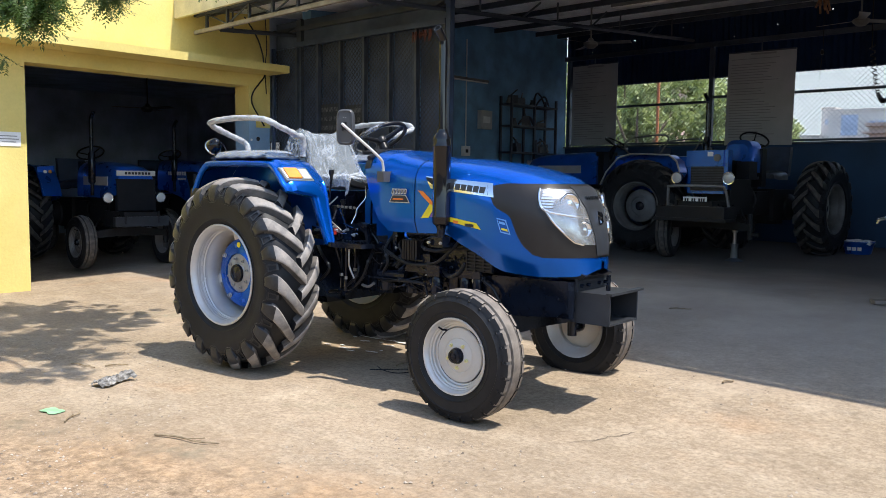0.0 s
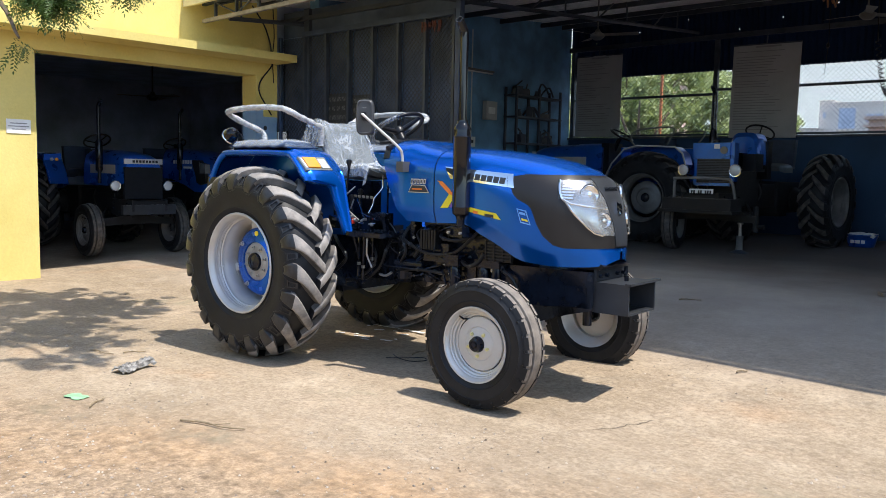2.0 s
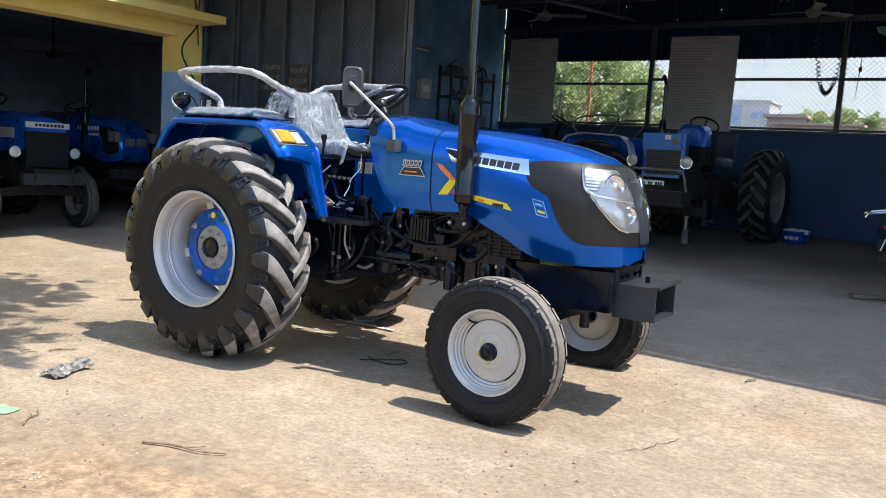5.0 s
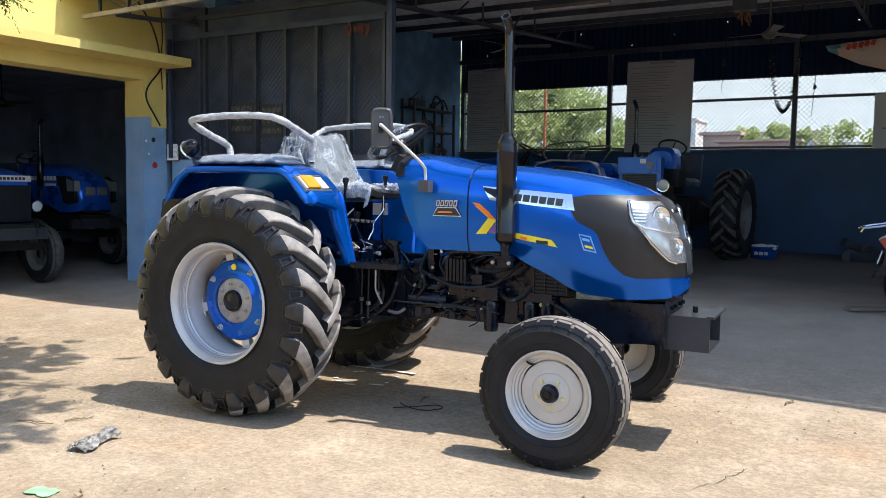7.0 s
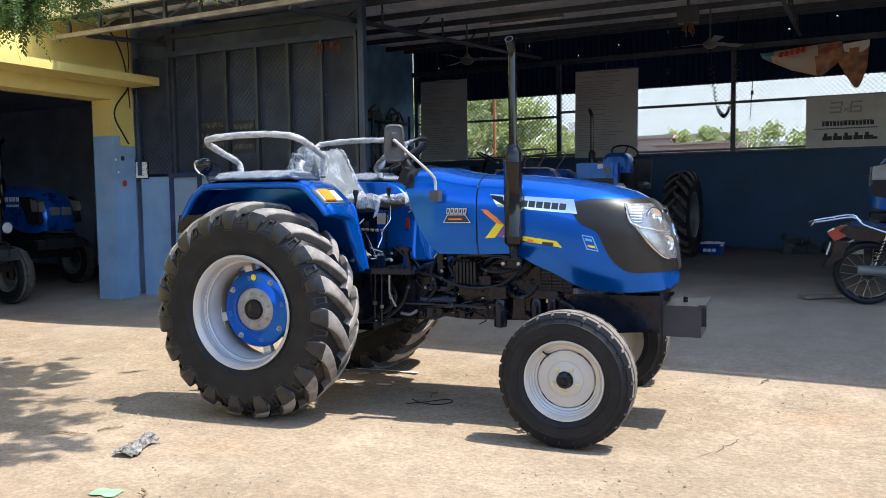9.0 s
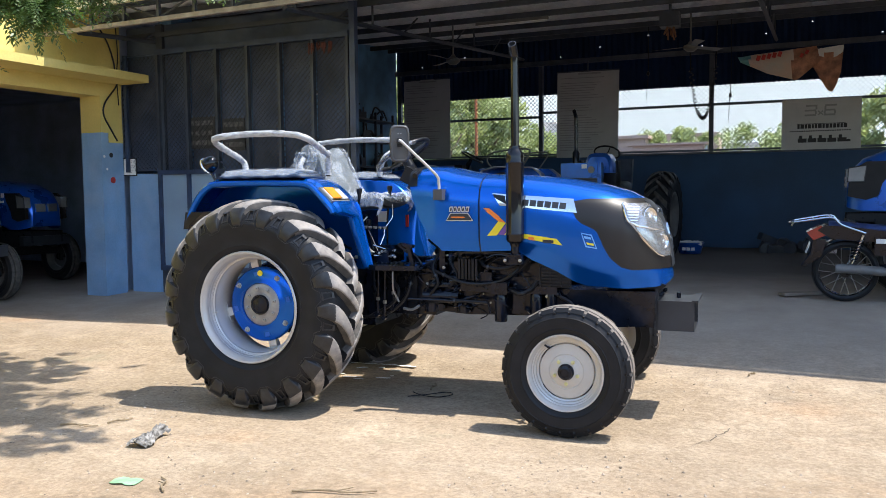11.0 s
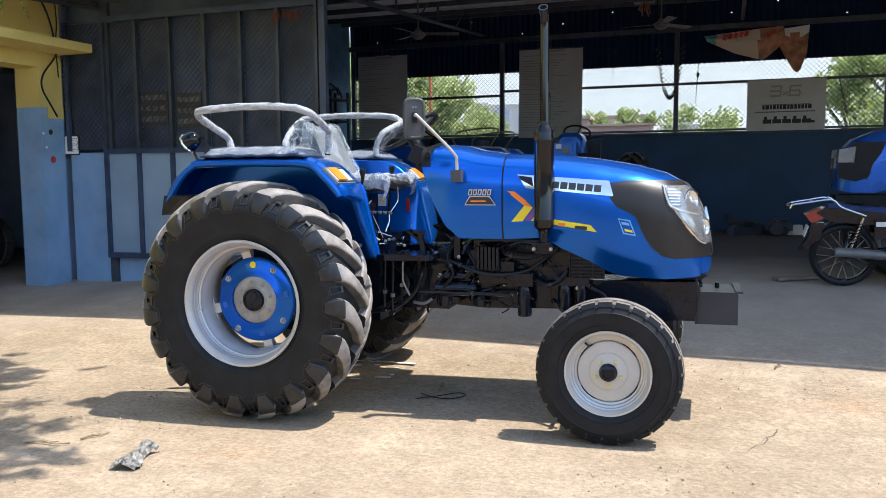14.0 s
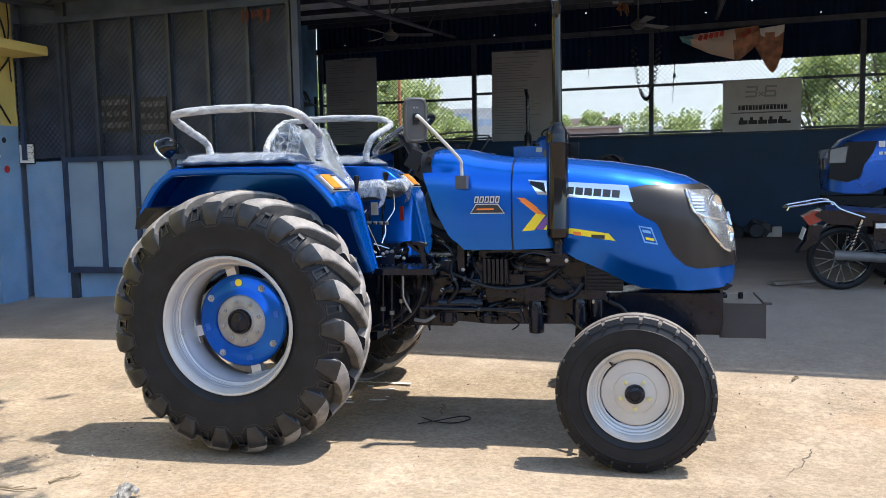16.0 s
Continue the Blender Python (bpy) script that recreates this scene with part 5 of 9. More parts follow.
    for k in range(11):
        a = math.radians(-70 + 14 * k)
        p("housing_bolt", lambda b: lathe(b, [(0.008, 0.0), (0.008, 0.012), (0.0, 0.013)], pose(1.215, -0.205 * math.cos(a), 0.83 + 0.205 * math.sin(a), 0, 0, -90), 6), BLACK, 0)
    for k in range(16):
        x, z = 1.00 + 0.92 * rr.random(), 0.70 + 0.32 * rr.random()
        pts = [(x, -0.21, z)]
        for _ in range(4):
            x, z = x + rr.uniform(-0.05, 0.13), min(1.06, max(0.62, z + rr.uniform(-0.09, 0.07)))
            pts.append((min(x, 1.98), -0.25 - 0.09 * rr.random(), z))
        p("pipe", lambda b: sweep(b, smooth_path(pts, 5), 0.0035 + 0.003 * rr.random(), 6), BLACK, 0, sm=True)
    for k in range(12):
        x, z = 1.02 + 0.92 * rr.random(), 0.66 + 0.36 * rr.random()
        p("pipe_union", lambda b: lathe(b, [(0.010, 0.0), (0.010, -0.016), (0.014, -0.018), (0.014, -0.032), (0.007, -0.034), (0.007, -0.05), (0.0, -0.05)], pose(x, -0.215, z, 0, 0, rr.uniform(-30, 30)), 6), BLACK if k % 3 else BOLT, 0)
    for k in range(7):
        x, z = 1.05 + 0.12 * k + 0.04 * rr.random(), 0.68 + 0.30 * rr.random()
        p("engine_cover", lambda b: obox(b, pose(x, -0.225, z, 0, rr.uniform(-12, 12), 0), 0.05 + 0.06 * rr.random(), 0.05 + 0.03 * rr.random(), 0.04 + 0.07 * rr.random()), BLACK, 0.008)
    # linkage under the footboard, clamps on the hoses
    p("release_rod", lambda b: sweep(b, smooth_path([(0.845, -0.40, 0.93), (0.846, -0.405, 0.84), (0.848, -0.40, 0.80), (0.885, -0.39, 0.72)], 4), 0.007, 8), BOLT, 0, "bent bright steel rod", sm=True)
    for x, y, z0, z1 in ((0.70, -0.34, 0.62, 0.94), (0.755, -0.35, 0.60, 0.94), (0.80, -0.30, 0.66, 0.95)):
        p("link_rod", lambda b: (sweep(b, [(x, y, z0), (x + 0.01, y, z1)], 0.009, 8), sweep(b, [(x - 0.002, y - 0.018, z0), (x - 0.002, y + 0.018, z0)], 0.016, 10)), BLACK, 0, sm=True)
        p("rod_nut", lambda b: lathe(b, [(0, 0), (0.015, 0), (0.015, 0.022), (0, 0.022)], pose(x + 0.004, y, z0 + 0.10, 90, 0, 0), 6), BOLT, 0)
    p("brake_tube", lambda b: sweep(b, smooth_path([(0.88, -0.30, 0.665), (0.95, -0.31, 0.66), (1.00, -0.30, 0.69)], 4), 0.010, 10), RIM_OLD, 0, sm=True)
    for h, u in zip(hoses, (0.3, 0.7, 0.5, 0.4, 0.6, 0.3, 0.8, 0.5, 0.4, 0.6)):
        path = smooth_path(h, 6)
        k = int(u * (len(path) - 2))
        d = (path[k + 1] - path[k]).normalized() * 0.007
        p("hose_clamp", lambda b: sweep(b, [path[k] - d, path[k] + d], 0.0162, 12), STEEL_GREY, 0, sm=True)
    for k in range(22):
        x, z = 1.00 + 0.94 * rr.random(), 0.66 + 0.38 * rr.random()
        p("small_bolt", lambda b: lathe(b, [(0.007, 0.0), (0.007, -0.012), (0.004, -0.013), (0.004, -0.022), (0.0, -0.022)], pose(x, -0.235 - 0.05 * rr.random(), z, 0, 0, rr.uniform(-25, 25)), 6), BOLT if k % 2 else BLACK, 0)
    for (x, y, z) in [(1.06, -0.20, 0.88), (1.04, -0.245, 0.80), (1.10, -0.245, 0.67), (1.16, -0.235, 0.95), (1.215, -0.205, 0.78), (1.42, -0.222, 0.70), (1.60, -0.222, 0.70), (1.76, -0.222, 0.88), (0.60, -0.24, 0.90), (0.60, -0.24, 0.70), (0.60, -0.24, 0.58)]:
        p("casting_bolt", lambda b: lathe(b, [(0.012, 0.0), (0.012, -0.016), (0.0, -0.018)], pose(x, y, z), 6), BOLT if z > 0.9 else BLACK, 0)


def build_tractor():
    T = thing("tractor", pose(-5.504, 4.14, 0.0, 0, 0, 3.2), "new glossy blue tractor with film-wrapped seat, standing in the yard", "tractor")
    for s in (-1, 1):
        rear_wheel(T, pose(0.012, s * 0.722, 0.716, 0, 0, 0 if s < 0 else 180), s=0.972)
        front_wheel(T, pose(2.12, s * 0.70, 0.395, 0, 37 * s, (0 if s < 0 else 180) + 0.0))
    tractor_core(T)
    engine_clutter(T)
    build_hood(T)
    for s in (-1, 1):
        build_fender(T, s)

    def p(name, fn, m=BLACK, bev=0.005, label="", sm=False, parent=T):
        bm = bmesh.new()
        fn(bm)
        return part(name, bm, m, parent, label, smooth=sm, bevel=bev)

    # exhaust
    muf = p("muffler", lambda b: lathe(b, [(0.0, 0.0), (0.028, 0.0), (0.034, 0.02), (0.054, 0.035), (0.058, 0.05), (0.058, 0.075), (0.060, 0.08), (0.058, 0.085), (0.058, 0.53), (0.060, 0.535), (0.058, 0.54), (0.058, 0.575), (0.056, 0.590), (0.041, 0.616), (0.035, 0.624), (0.035, 0.642), (0.0, 0.643)], pose(1.72, -0.43, 1.115, 90, 0, 0), 28), GLOSS_BLACK, 0, "tall black upright exhaust muffler", True)
    p("tailpipe", lambda b: sweep(b, smooth_path([(1.722, -0.43, 1.72), (1.722, -0.43, 2.05), (1.722, -0.43, 2.29), (1.722, -0.445, 2.335), (1.722, -0.49, 2.385)], 6), 0.026, 16, cap=False), GLOSS_BLACK, 0, "", True, muf)
    p("tailpipe_mouth", lambda b: lathe(b, [(0.026, 0.0), (0.027, 0.004), (0.022, 0.004), (0.021, -0.03), (0.0, -0.03)], look((1.722, -0.49, 2.385), (1.722, -0.55, 2.44)) @ pose(0, 0, 0, -90, 0, 0), 16), STEEL_GREY, 0, "", True, muf)
    p("exhaust_elbow", lambda b: sweep(b, smooth_path([(1.72, -0.43, 1.13), (1.72, -0.43, 1.06), (1.72, -0.41, 1.02), (1.72, -0.30, 1.01), (1.70, -0.2, 1.02)], 5), 0.027, 14), BLACK, 0, "", True, muf)
    p("exhaust_clamp", lambda b: (box(b, 1.672, 1.768, -0.475, -0.40, 1.00, 1.065), box(b, 1.66, 1.685, -0.49, -0.46, 1.01, 1.05), box(b, 1.757, 1.782, -0.49, -0.46, 1.01, 1.05)), BLACK, 0.004, "", False, muf)
    for x in (1.672, 1.77):
        p("clamp_bolt", lambda b: lathe(b, [(0.011, 0), (0.011, -0.014), (0, -0.016)], pose(x, -0.49, 1.03), 6), BOLT, 0, "", False, muf)

    # mirror on a chrome arm
    arm = p("mirror_arm", lambda b: sweep(b, smooth_path([(1.198, -0.425, 1.45), (1.200, -0.43, 1.53), (1.190, -0.46, 1.585), (1.08, -0.575, 1.725), (1.022, -0.632, 1.796), (1.006, -0.622, 1.80)], 6), 0.0095, 10), SILVER, 0, "film-wrapped silver mirror arm", True)
    p("arm_block", lambda b: box(b, 1.168, 1.230, -0.455, -0.375, 1.415, 1.487), MIRROR_GREY, 0.008, "", False, arm)
    mm = look((0.985, -0.575, 1.785), (0.985 + 0.42, -0.575 - 0.9, 1.760))

    def mirror_body(b):
        rows = []
        for (w, h, z) in ((0.050, 0.102, -0.022), (0.061, 0.117, -0.016), (0.065, 0.121, 0.0), (0.062, 0.118, 0.014), (0.056, 0.111, 0.021), (0.051, 0.106, 0.021), (0.048, 0.103, 0.017), (0.030, 0.060, 0.018)):
            ring = []
            for k in range(28):
                a = 2 * math.pi * k / 28
                cx, cy = math.cos(a), math.sin(a)
                ring.append(b.verts.new(mm @ Vector((w * math.copysign(abs(cx) ** 0.42, cx), h * math.copysign(abs(cy) ** 0.42, cy), -z))))
            rows.append(ring)
        for a, c in zip(rows, rows[1:]):
            for k in range(28):
                b.faces.new((a[k], a[(k + 1) % 28], c[(k + 1) % 28], c[k]))
        b.faces.new(rows[0][::-1])
        b.faces.new(rows[-1])
    mir = p("mirror", mirror_body, MIRROR_GREY, 0, "large black rear-view mirror", True, arm)
    p("mirror_mark", lambda b: [obox(b, mm @ pose(dx, 0.065, -0.0185), 0.009, 0.008, 0.003) for dx in (-0.008, 0.008)], LENS_DULL, 0, "", False, arm)
    p("mirror_joint", lambda b: (obox(b, mm @ pose(0.0, 0.005, -0.024), 0.030, 0.058, 0.016), obox(b, mm @ pose(0.004, 0.014, -0.040), 0.022, 0.026, 0.030)), BLACK_SATIN, 0.006, "", False, arm)

    # dashboard and steering wheel
    p("dashboard", lambda b: prism(b, [(0.85, 1.50), (0.88, 1.61), (0.97, 1.640), (1.12, 1.625), (1.12, 1.40), (0.99, 1.40)], "y", -0.14, 0.14), BLACK_SATIN, 0.015)
    p("cowl_edge", lambda b: sweep(b, [(0.985 + 0.015 * abs(y) / 0.36, y, 1.645 - 0.5 * y * y) for y in [(-0.36 + 0.06 * k) for k in range(13)]], 0.018, 8), BLACK_SATIN, 0, "", True)
    sw = pose(0.762, 0, 1.742, 0, -31, 0)
    wheel = p("steering_wheel", lambda b: sweep(b, [sw @ Vector((0.205 * math.cos(2 * math.pi * k / 40), 0.205 * math.sin(2 * math.pi * k / 40), 0)) for k in range(40)], 0.015, 10, closed=True), BLACK_SATIN, 0, "black steering wheel partly wrapped in film", True)
    p("spoke", lambda b: [sweep(b, [sw @ Vector((0.03 * math.cos(a), 0.03 * math.sin(a), -0.03)), sw @ Vector((0.10 * math.cos(a), 0.10 * math.sin(a), -0.02)), sw @ Vector((0.20 * math.cos(a), 0.20 * math.sin(a), 0))], [0.022, 0.018, 0.012], 8) for a in (0.5, 2.6, 4.71)], BLACK_SATIN, 0, "", True, wheel)
    p("wheel_hub", lambda b: lathe(b, [(0, -0.05), (0.045, -0.05), (0.05, -0.02), (0.04, 0.0), (0, 0.004)], sw @ pose(0, 0, 0, 90, 0, 0), 20), BLACK_SATIN, 0, "", True, wheel)
    p("steering_column", lambda b: sweep(b, [sw @ Vector((0, 0, -0.03)), sw @ Vector((0, 0, -0.24))], [0.035, 0.05], 14), BLACK_SATIN, 0, "", True, wheel)
    p("wheel_film", lambda b: sweep(b, [sw @ Vector((0.207 * math.cos(a), 0.207 * math.sin(a), -0.004)) for a in [3.3 + 0.1 * k for k in range(24)]], [0.017 + 0.005 * (0.5 + 0.5 * math.sin(k * 1.7)) for k in range(24)], 8), WRAP, 0, "", False, wheel)
    p("instrument_box", lambda b: obox(b, pose(0.865, -0.10, 1.585, 0, 28, 0), 0.09, 0.12, 0.11), BLACK_SATIN, 0.012)
    # seat under film
    def seat_sheet(pts, w0, w1, bulge, n=12):
        rows = []
        for i, (x, z) in enumerate(pts):
            u = i / (len(pts) - 1)
            w = w0 + (w1 - w0) * u
            rows.append([(x - bulge * (2 * abs(j / n - 0.5)) ** 2.5 * 0.5, w * (2 * j / n - 1), z + bulge * (2 * abs(j / n - 0.5)) ** 3) for j in range(n + 1)])
        return rows
    back = [(0.330, 1.43), (0.295, 1.50), (0.255, 1.58), (0.215, 1.67), (0.180, 1.745), (0.140, 1.785), (0.090, 1.790), (0.045, 1.765)]
    base = [(0.700, 1.365), (0.735, 1.395), (0.690, 1.428), (0.57, 1.420), (0.46, 1.412), (0.36, 1.42), (0.31, 1.45)]
    for nm, pts, w0, w1 in (("seat_back", back, 0.235, 0.20), ("seat_cushion", base, 0.235, 0.245)):
        rows = seat_sheet(pts, w0, w1, 0.03)
        bm = bmesh.new()
        grid(bm, rows)
        s_ob = part(nm, thicken(bm, 0.07), SEAT_GREY, T, "grey padded seat under clear film", smooth=True, bevel=0)
        bm = bmesh.new()
        k = 1.10
        pth = smooth_path([(x, 0, z) for x, z in pts], 6)
        fine = seat_sheet([(v.x, v.z) for v in pth], w0, w1, 0.03, 44)
        fr = []
        for r in fine:
            row = []
            for x, y, z in r:
                c = noise.noise((x * 9, y * 11, z * 7)) * 0.018 + abs(noise.noise((x * 16 + z * 7, y * 20, z * 8))) * 0.012
                row.append((x + (0.016 + c if nm == "seat_back" else 0.4 * c), y * k, z + (0.35 * c if nm == "seat_back" else 0.014 + c)))
            fr.append(row)
        grid(bm, fr)
        part("film", bm, WRAP_SEAT if nm == "seat_cushion" else WRAP, s_ob, "creased clear plastic film", smooth=True)
        for sgn in (0, -1):
            bm = bmesh.new()
            edge = [r[sgn] for r in fr]
            sg = -1 if sgn == 0 else 1
            grid(bm, [[(x, y, z), (x + 0.02 * noise.noise((x * 20, y, z * 20)), y + sg * 0.022, z - 0.04), (x - 0.015, y + sg * (0.015 + 0.02 * noise.noise((z * 17, x * 13, 1))), z - 0.10)] for x, y, z in edge])
            part("film_skirt", bm, WRAP_SEAT if nm == "seat_cushion" else WRAP, s_ob, smooth=True)
    bm = bmesh.new()
    grid(bm, [[(0.02 + 0.20 * v - 0.05 * u + 0.012 * noise.noise((u * 4, v * 4, 2)), -0.24 - 0.05 * u + 0.018 * noise.noise((u * 5, v * 3, 7)), 1.775 - 0.17 * u - 0.02 * v) for v in [k / 14 for k in range(15)]] for u in [k / 12 for k in range(13)]])
    part("film_flap", bm, WRAP, T, "loose flap of clear plastic film", smooth=True)
    p("seat_mount", lambda b: (box(b, 0.30, 0.50, -0.11, 0.11, 1.00, 1.34),), BLACK, 0.02)

    # deck with levers and pedals
    for s in (-1, 1):
        p("footboard", lambda b: prism(b, [(0.69, s * 0.20), (0.70, s * 0.47), (0.76, s * 0.50), (1.035, s * 0.47), (1.045, s * 0.44), (1.045, s * 0.20)], "z", 0.945, 0.978), BLACK, 0.004, "ribbed glossy black steel footboard")
        p("footboard_ribs", lambda b: [box(b, 0.68 + 0.036 * k, 0.69 + 0.036 * k, min(s * 0.22, s * 0.31), max(s * 0.22, s * 0.31), 0.978, 0.984) for k in range(9)], STEEL_GREY, 0)
        p("pedal", lambda b: (sweep(b, smooth_path([(1.02, s * 0.25, 0.93), (0.97, s * 0.27, 1.02), (0.90, s * 0.28, 1.07)], 4), 0.011, 8), obox(b, pose(0.885, s * 0.285, 1.085, 0, 38, 0), 0.09, 0.075, 0.016)), BLACK, 0.003)
        p("step_stay", lambda b: sweep(b, [(0.70, s * 0.40, 0.95), (0.66, s * 0.30, 0.78), (0.62, s * 0.22, 0.70)], 0.012, 8), BLACK, 0)
        p("step_stay", lambda b: sweep(b, [(0.96, s * 0.30, 0.95), (1.0, s * 0.2, 0.90)], 0.012, 8), BLACK, 0)
    p("pedal_arm", lambda b: (obox(b, pose(0.945, -0.315, 1.035, 0, -12, 0), 0.028, 0.03, 0.13), obox(b, pose(0.93, -0.32, 1.105, 0, 10, 0), 0.075, 0.05, 0.02)), BLACK, 0.004)
    for (x, y, z0, x1, z1, m) in ((0.52, -0.30, 1.02, 0.551, 1.465, BLACK_SATIN), (0.58, 0.10, 1.05, 0.605, 1.485, BLACK_SATIN), (0.63, -0.20, 1.0, 0.574, 1.245, BLACK_SATIN), (0.60, -0.27, 1.0, 0.552, 1.20, BLACK_SATIN)):
        lv = p("lever", lambda b: sweep(b, smooth_path([(x, y, z0), ((x + x1) / 2 - 0.01, y, (z0 + z1) / 2), (x1, y, z1 - 0.03)], 4), 0.008, 8), BOLT if m is BOLT else BLACK, 0, "", True)
        p("lever_knob", lambda b: lathe(b, [(0, 0), (0.010, 0.0), (0.013, 0.03), (0.021, 0.055), (0.019, 0.072), (0, 0.078)], pose(x1, y, z1 - 0.04, 90, 0, 0), 14), m, 0, "", True, lv)
    p("bent_lever", lambda b: sweep(b, smooth_path([(0.714, -0.10, 1.40), (0.716, -0.10, 1.31), (0.708, -0.11, 1.275), (0.674, -0.15, 1.21), (0.678, -0.17, 1.16), (0.660, -0.20, 1.09), (0.64, -0.20, 1.0)], 4), 0.0065, 8), CHROME, 0, "bent bright steel lever", True)
    p("linkage_bar", lambda b: sweep(b, [(0.565, -0.25, 1.225), (0.706, -0.20, 1.216)], 0.007, 8), BLACK, 0, "", True)
    for k in range(5):
        p("linkage_nut", lambda b: lathe(b, [(0, -0.012), (0.011, -0.012), (0.011, 0.012), (0, 0.012)], pose(0.572 + 0.031 * k, -0.252 + 0.012 * k, 1.226 - 0.002 * k, 0, 0, 70), 6), BOLT, 0)
    for k, (x, y, z, x1, y1, z1) in enumerate(((0.60, -0.26, 1.21, 0.66, -0.24, 1.06), (0.575, -0.27, 1.20, 0.53, -0.29, 1.07), (0.63, -0.25, 1.10, 0.72, -0.24, 1.07), (0.55, -0.31, 1.12, 0.66, -0.30, 1.05), (0.66, -0.31, 1.03, 0.80, -0.27, 1.03), (0.56, -0.33, 1.24, 0.60, -0.28, 1.30))):
        p("linkage_rod", lambda b: sweep(b, [(x, y, z), (x1, y1, z1)], 0.0055, 8), CHROME if k % 2 == 0 else BOLT, 0, "", True)
    for k in range(14):
        x, y, z = 0.55 + 0.022 * k, -0.30 + 0.04 * math.sin(k * 2.3), 1.02 + 0.045 * abs(math.sin(k * 1.7))
        p("linkage_pin", lambda b: lathe(b, [(0, 0), (0.010, 0), (0.010, -0.014), (0.005, -0.016), (0.005, -0.028), (0, -0.028)], pose(x, y, z, 0, 0, 40 * math.sin(k)), 8), CHROME if k % 3 == 0 else BOLT, 0)
    p("deck_box", lambda b: (box(b, 0.68, 0.77, -0.30, -0.22, 0.98, 1.06), box(b, 0.73, 0.83, -0.25, -0.20, 1.05, 1.075)), BLACK, 0.006)
    p("red_valve", lambda b: (box(b, 0.585, 0.615, -0.33, -0.30, 1.02, 1.07), sweep(b, [(0.60, -0.31, 1.07), (0.60, -0.31, 1.09)], 0.010, 10)), RED, 0.006)
    p("hydraulic_block", lambda b: (box(b, 0.38, 0.60, -0.34, -0.16, 0.98, 1.08), box(b, 0.44, 0.56, -0.35, -0.25, 1.08, 1.13), box(b, 0.62, 0.78, -0.22, -0.05, 0.98, 1.10)), BLACK)
    for k in range(6):
        p("valve_fitting", lambda b: lathe(b, [(0.014, 0), (0.014, -0.02), (0.009, -0.022), (0.009, -0.04), (0, -0.042)], pose(0.41 + 0.045 * k, -0.335, 1.02 + 0.03 * (k % 3)), 6), BOLT if k % 2 else BLACK, 0)
    p("instruction_label", lambda b: box(b, 0.34, 0.47, 0.350, 0.353, 1.24, 1.325), WHITE_TAG, 0)
    p("fender_side_label", lambda b: box(b, 0.614, 0.640, 0.368, 0.371, 1.20, 1.295), RED, 0)

    # work lamp at the back of the mudguard
    wl = look((-0.488, -0.60, 1.674), (-1.46, -0.50, 1.12)) @ pose(0, 0, 0, 90, 0, 0) @ Matrix.Scale(0.80, 4)
    lamp = p("work_lamp", lambda b: lathe(b, [(0, 0.100), (0.022, 0.098), (0.045, 0.085), (0.064, 0.055), (0.074, 0.015), (0.077, -0.010), (0.070, -0.014)], wl, 32), GLOSS_BLACK, 0, "round black work lamp", True)
    p("lamp_ring", lambda b: lathe(b, [(0.076, -0.004), (0.083, -0.010), (0.082, -0.020), (0.070, -0.018)], wl, 32, close=True), CHROME, 0, "", True, lamp)
    p("lamp_glass", lambda b: lathe(b, [(0.071, -0.015), (0.045, -0.026), (0, -0.031)], wl, 28), LENS_DULL, 0, "", True, lamp)
    p("lamp_stalk", lambda b: (sweep(b, smooth_path([(-0.49, -0.60, 1.665), (-0.46, -0.60, 1.61), (-0.42, -0.60, 1.545)], 4), 0.009, 8), sweep(b, smooth_path([(-0.46, -0.60, 1.70), (-0.40, -0.58, 1.70), (-0.36, -0.56, 1.62)], 4), 0.005, 6)), BLACK, 0, "", True, lamp)

    # front weight bracket: open box with a folded top plate
    def bracket(b):
        x0, x1, y0, y1, z0, z1, t = 2.575, 2.81, -0.175, 0.195, 0.575, 0.765, 0.012
        box(b, x0, x1, y0, y0 + t, z0, z1)
        box(b, x0, x1, y1 - t, y1, z0, z1)
        box(b, x0, x1 + 0.0, y0 + t, y1 - t, z0, z0 + t)
        box(b, x0, x1, y0 + t, y1 - t, z1 - t, z1)
        box(b, x0 - 0.004, x0 + t, y0 - 0.0, y1 + 0.0, z0, z1 + 0.075)
    wb = p("weight_bracket", bracket, STEEL_GREY, 0.003, "open dark grey steel front weight bracket")
    p("bracket_lip", lambda b: box(b, 2.795, 2.835, -0.20, 0.22, 0.762, 0.776), STEEL_GREY, 0.003, "", False, wb)
    p("bracket_back", lambda b: (box(b, 2.40, 2.575, -0.275, 0.275, 0.64, 0.825), box(b, 2.38, 2.57, -0.23, 0.23, 0.60, 0.64)), BLACK, 0.006, "", False, wb)
    for y in (-0.14, -0.06, 0.08, 0.16):
        p("bracket_bolt", lambda b: lathe(b, [(0.012, 0), (0.012, 0.02), (0, 0.022)], pose(2.592, y, 0.80, 0, 0, -90), 6), BLACK, 0, "", False, wb)
    p("tow_pin", lambda b: sweep(b, [(2.70, 0.01, 0.56), (2.70, 0.01, 0.80)], 0.014, 10), BLACK, 0, "", True, wb)
    p("chin_plate", lambda b: prism(b, [(2.45, 0.835), (2.60, 0.835), (2.64, 0.862), (2.60, 0.88), (2.45, 0.87)], "y", -0.17, 0.17), BLACK_SATIN, 0.004)
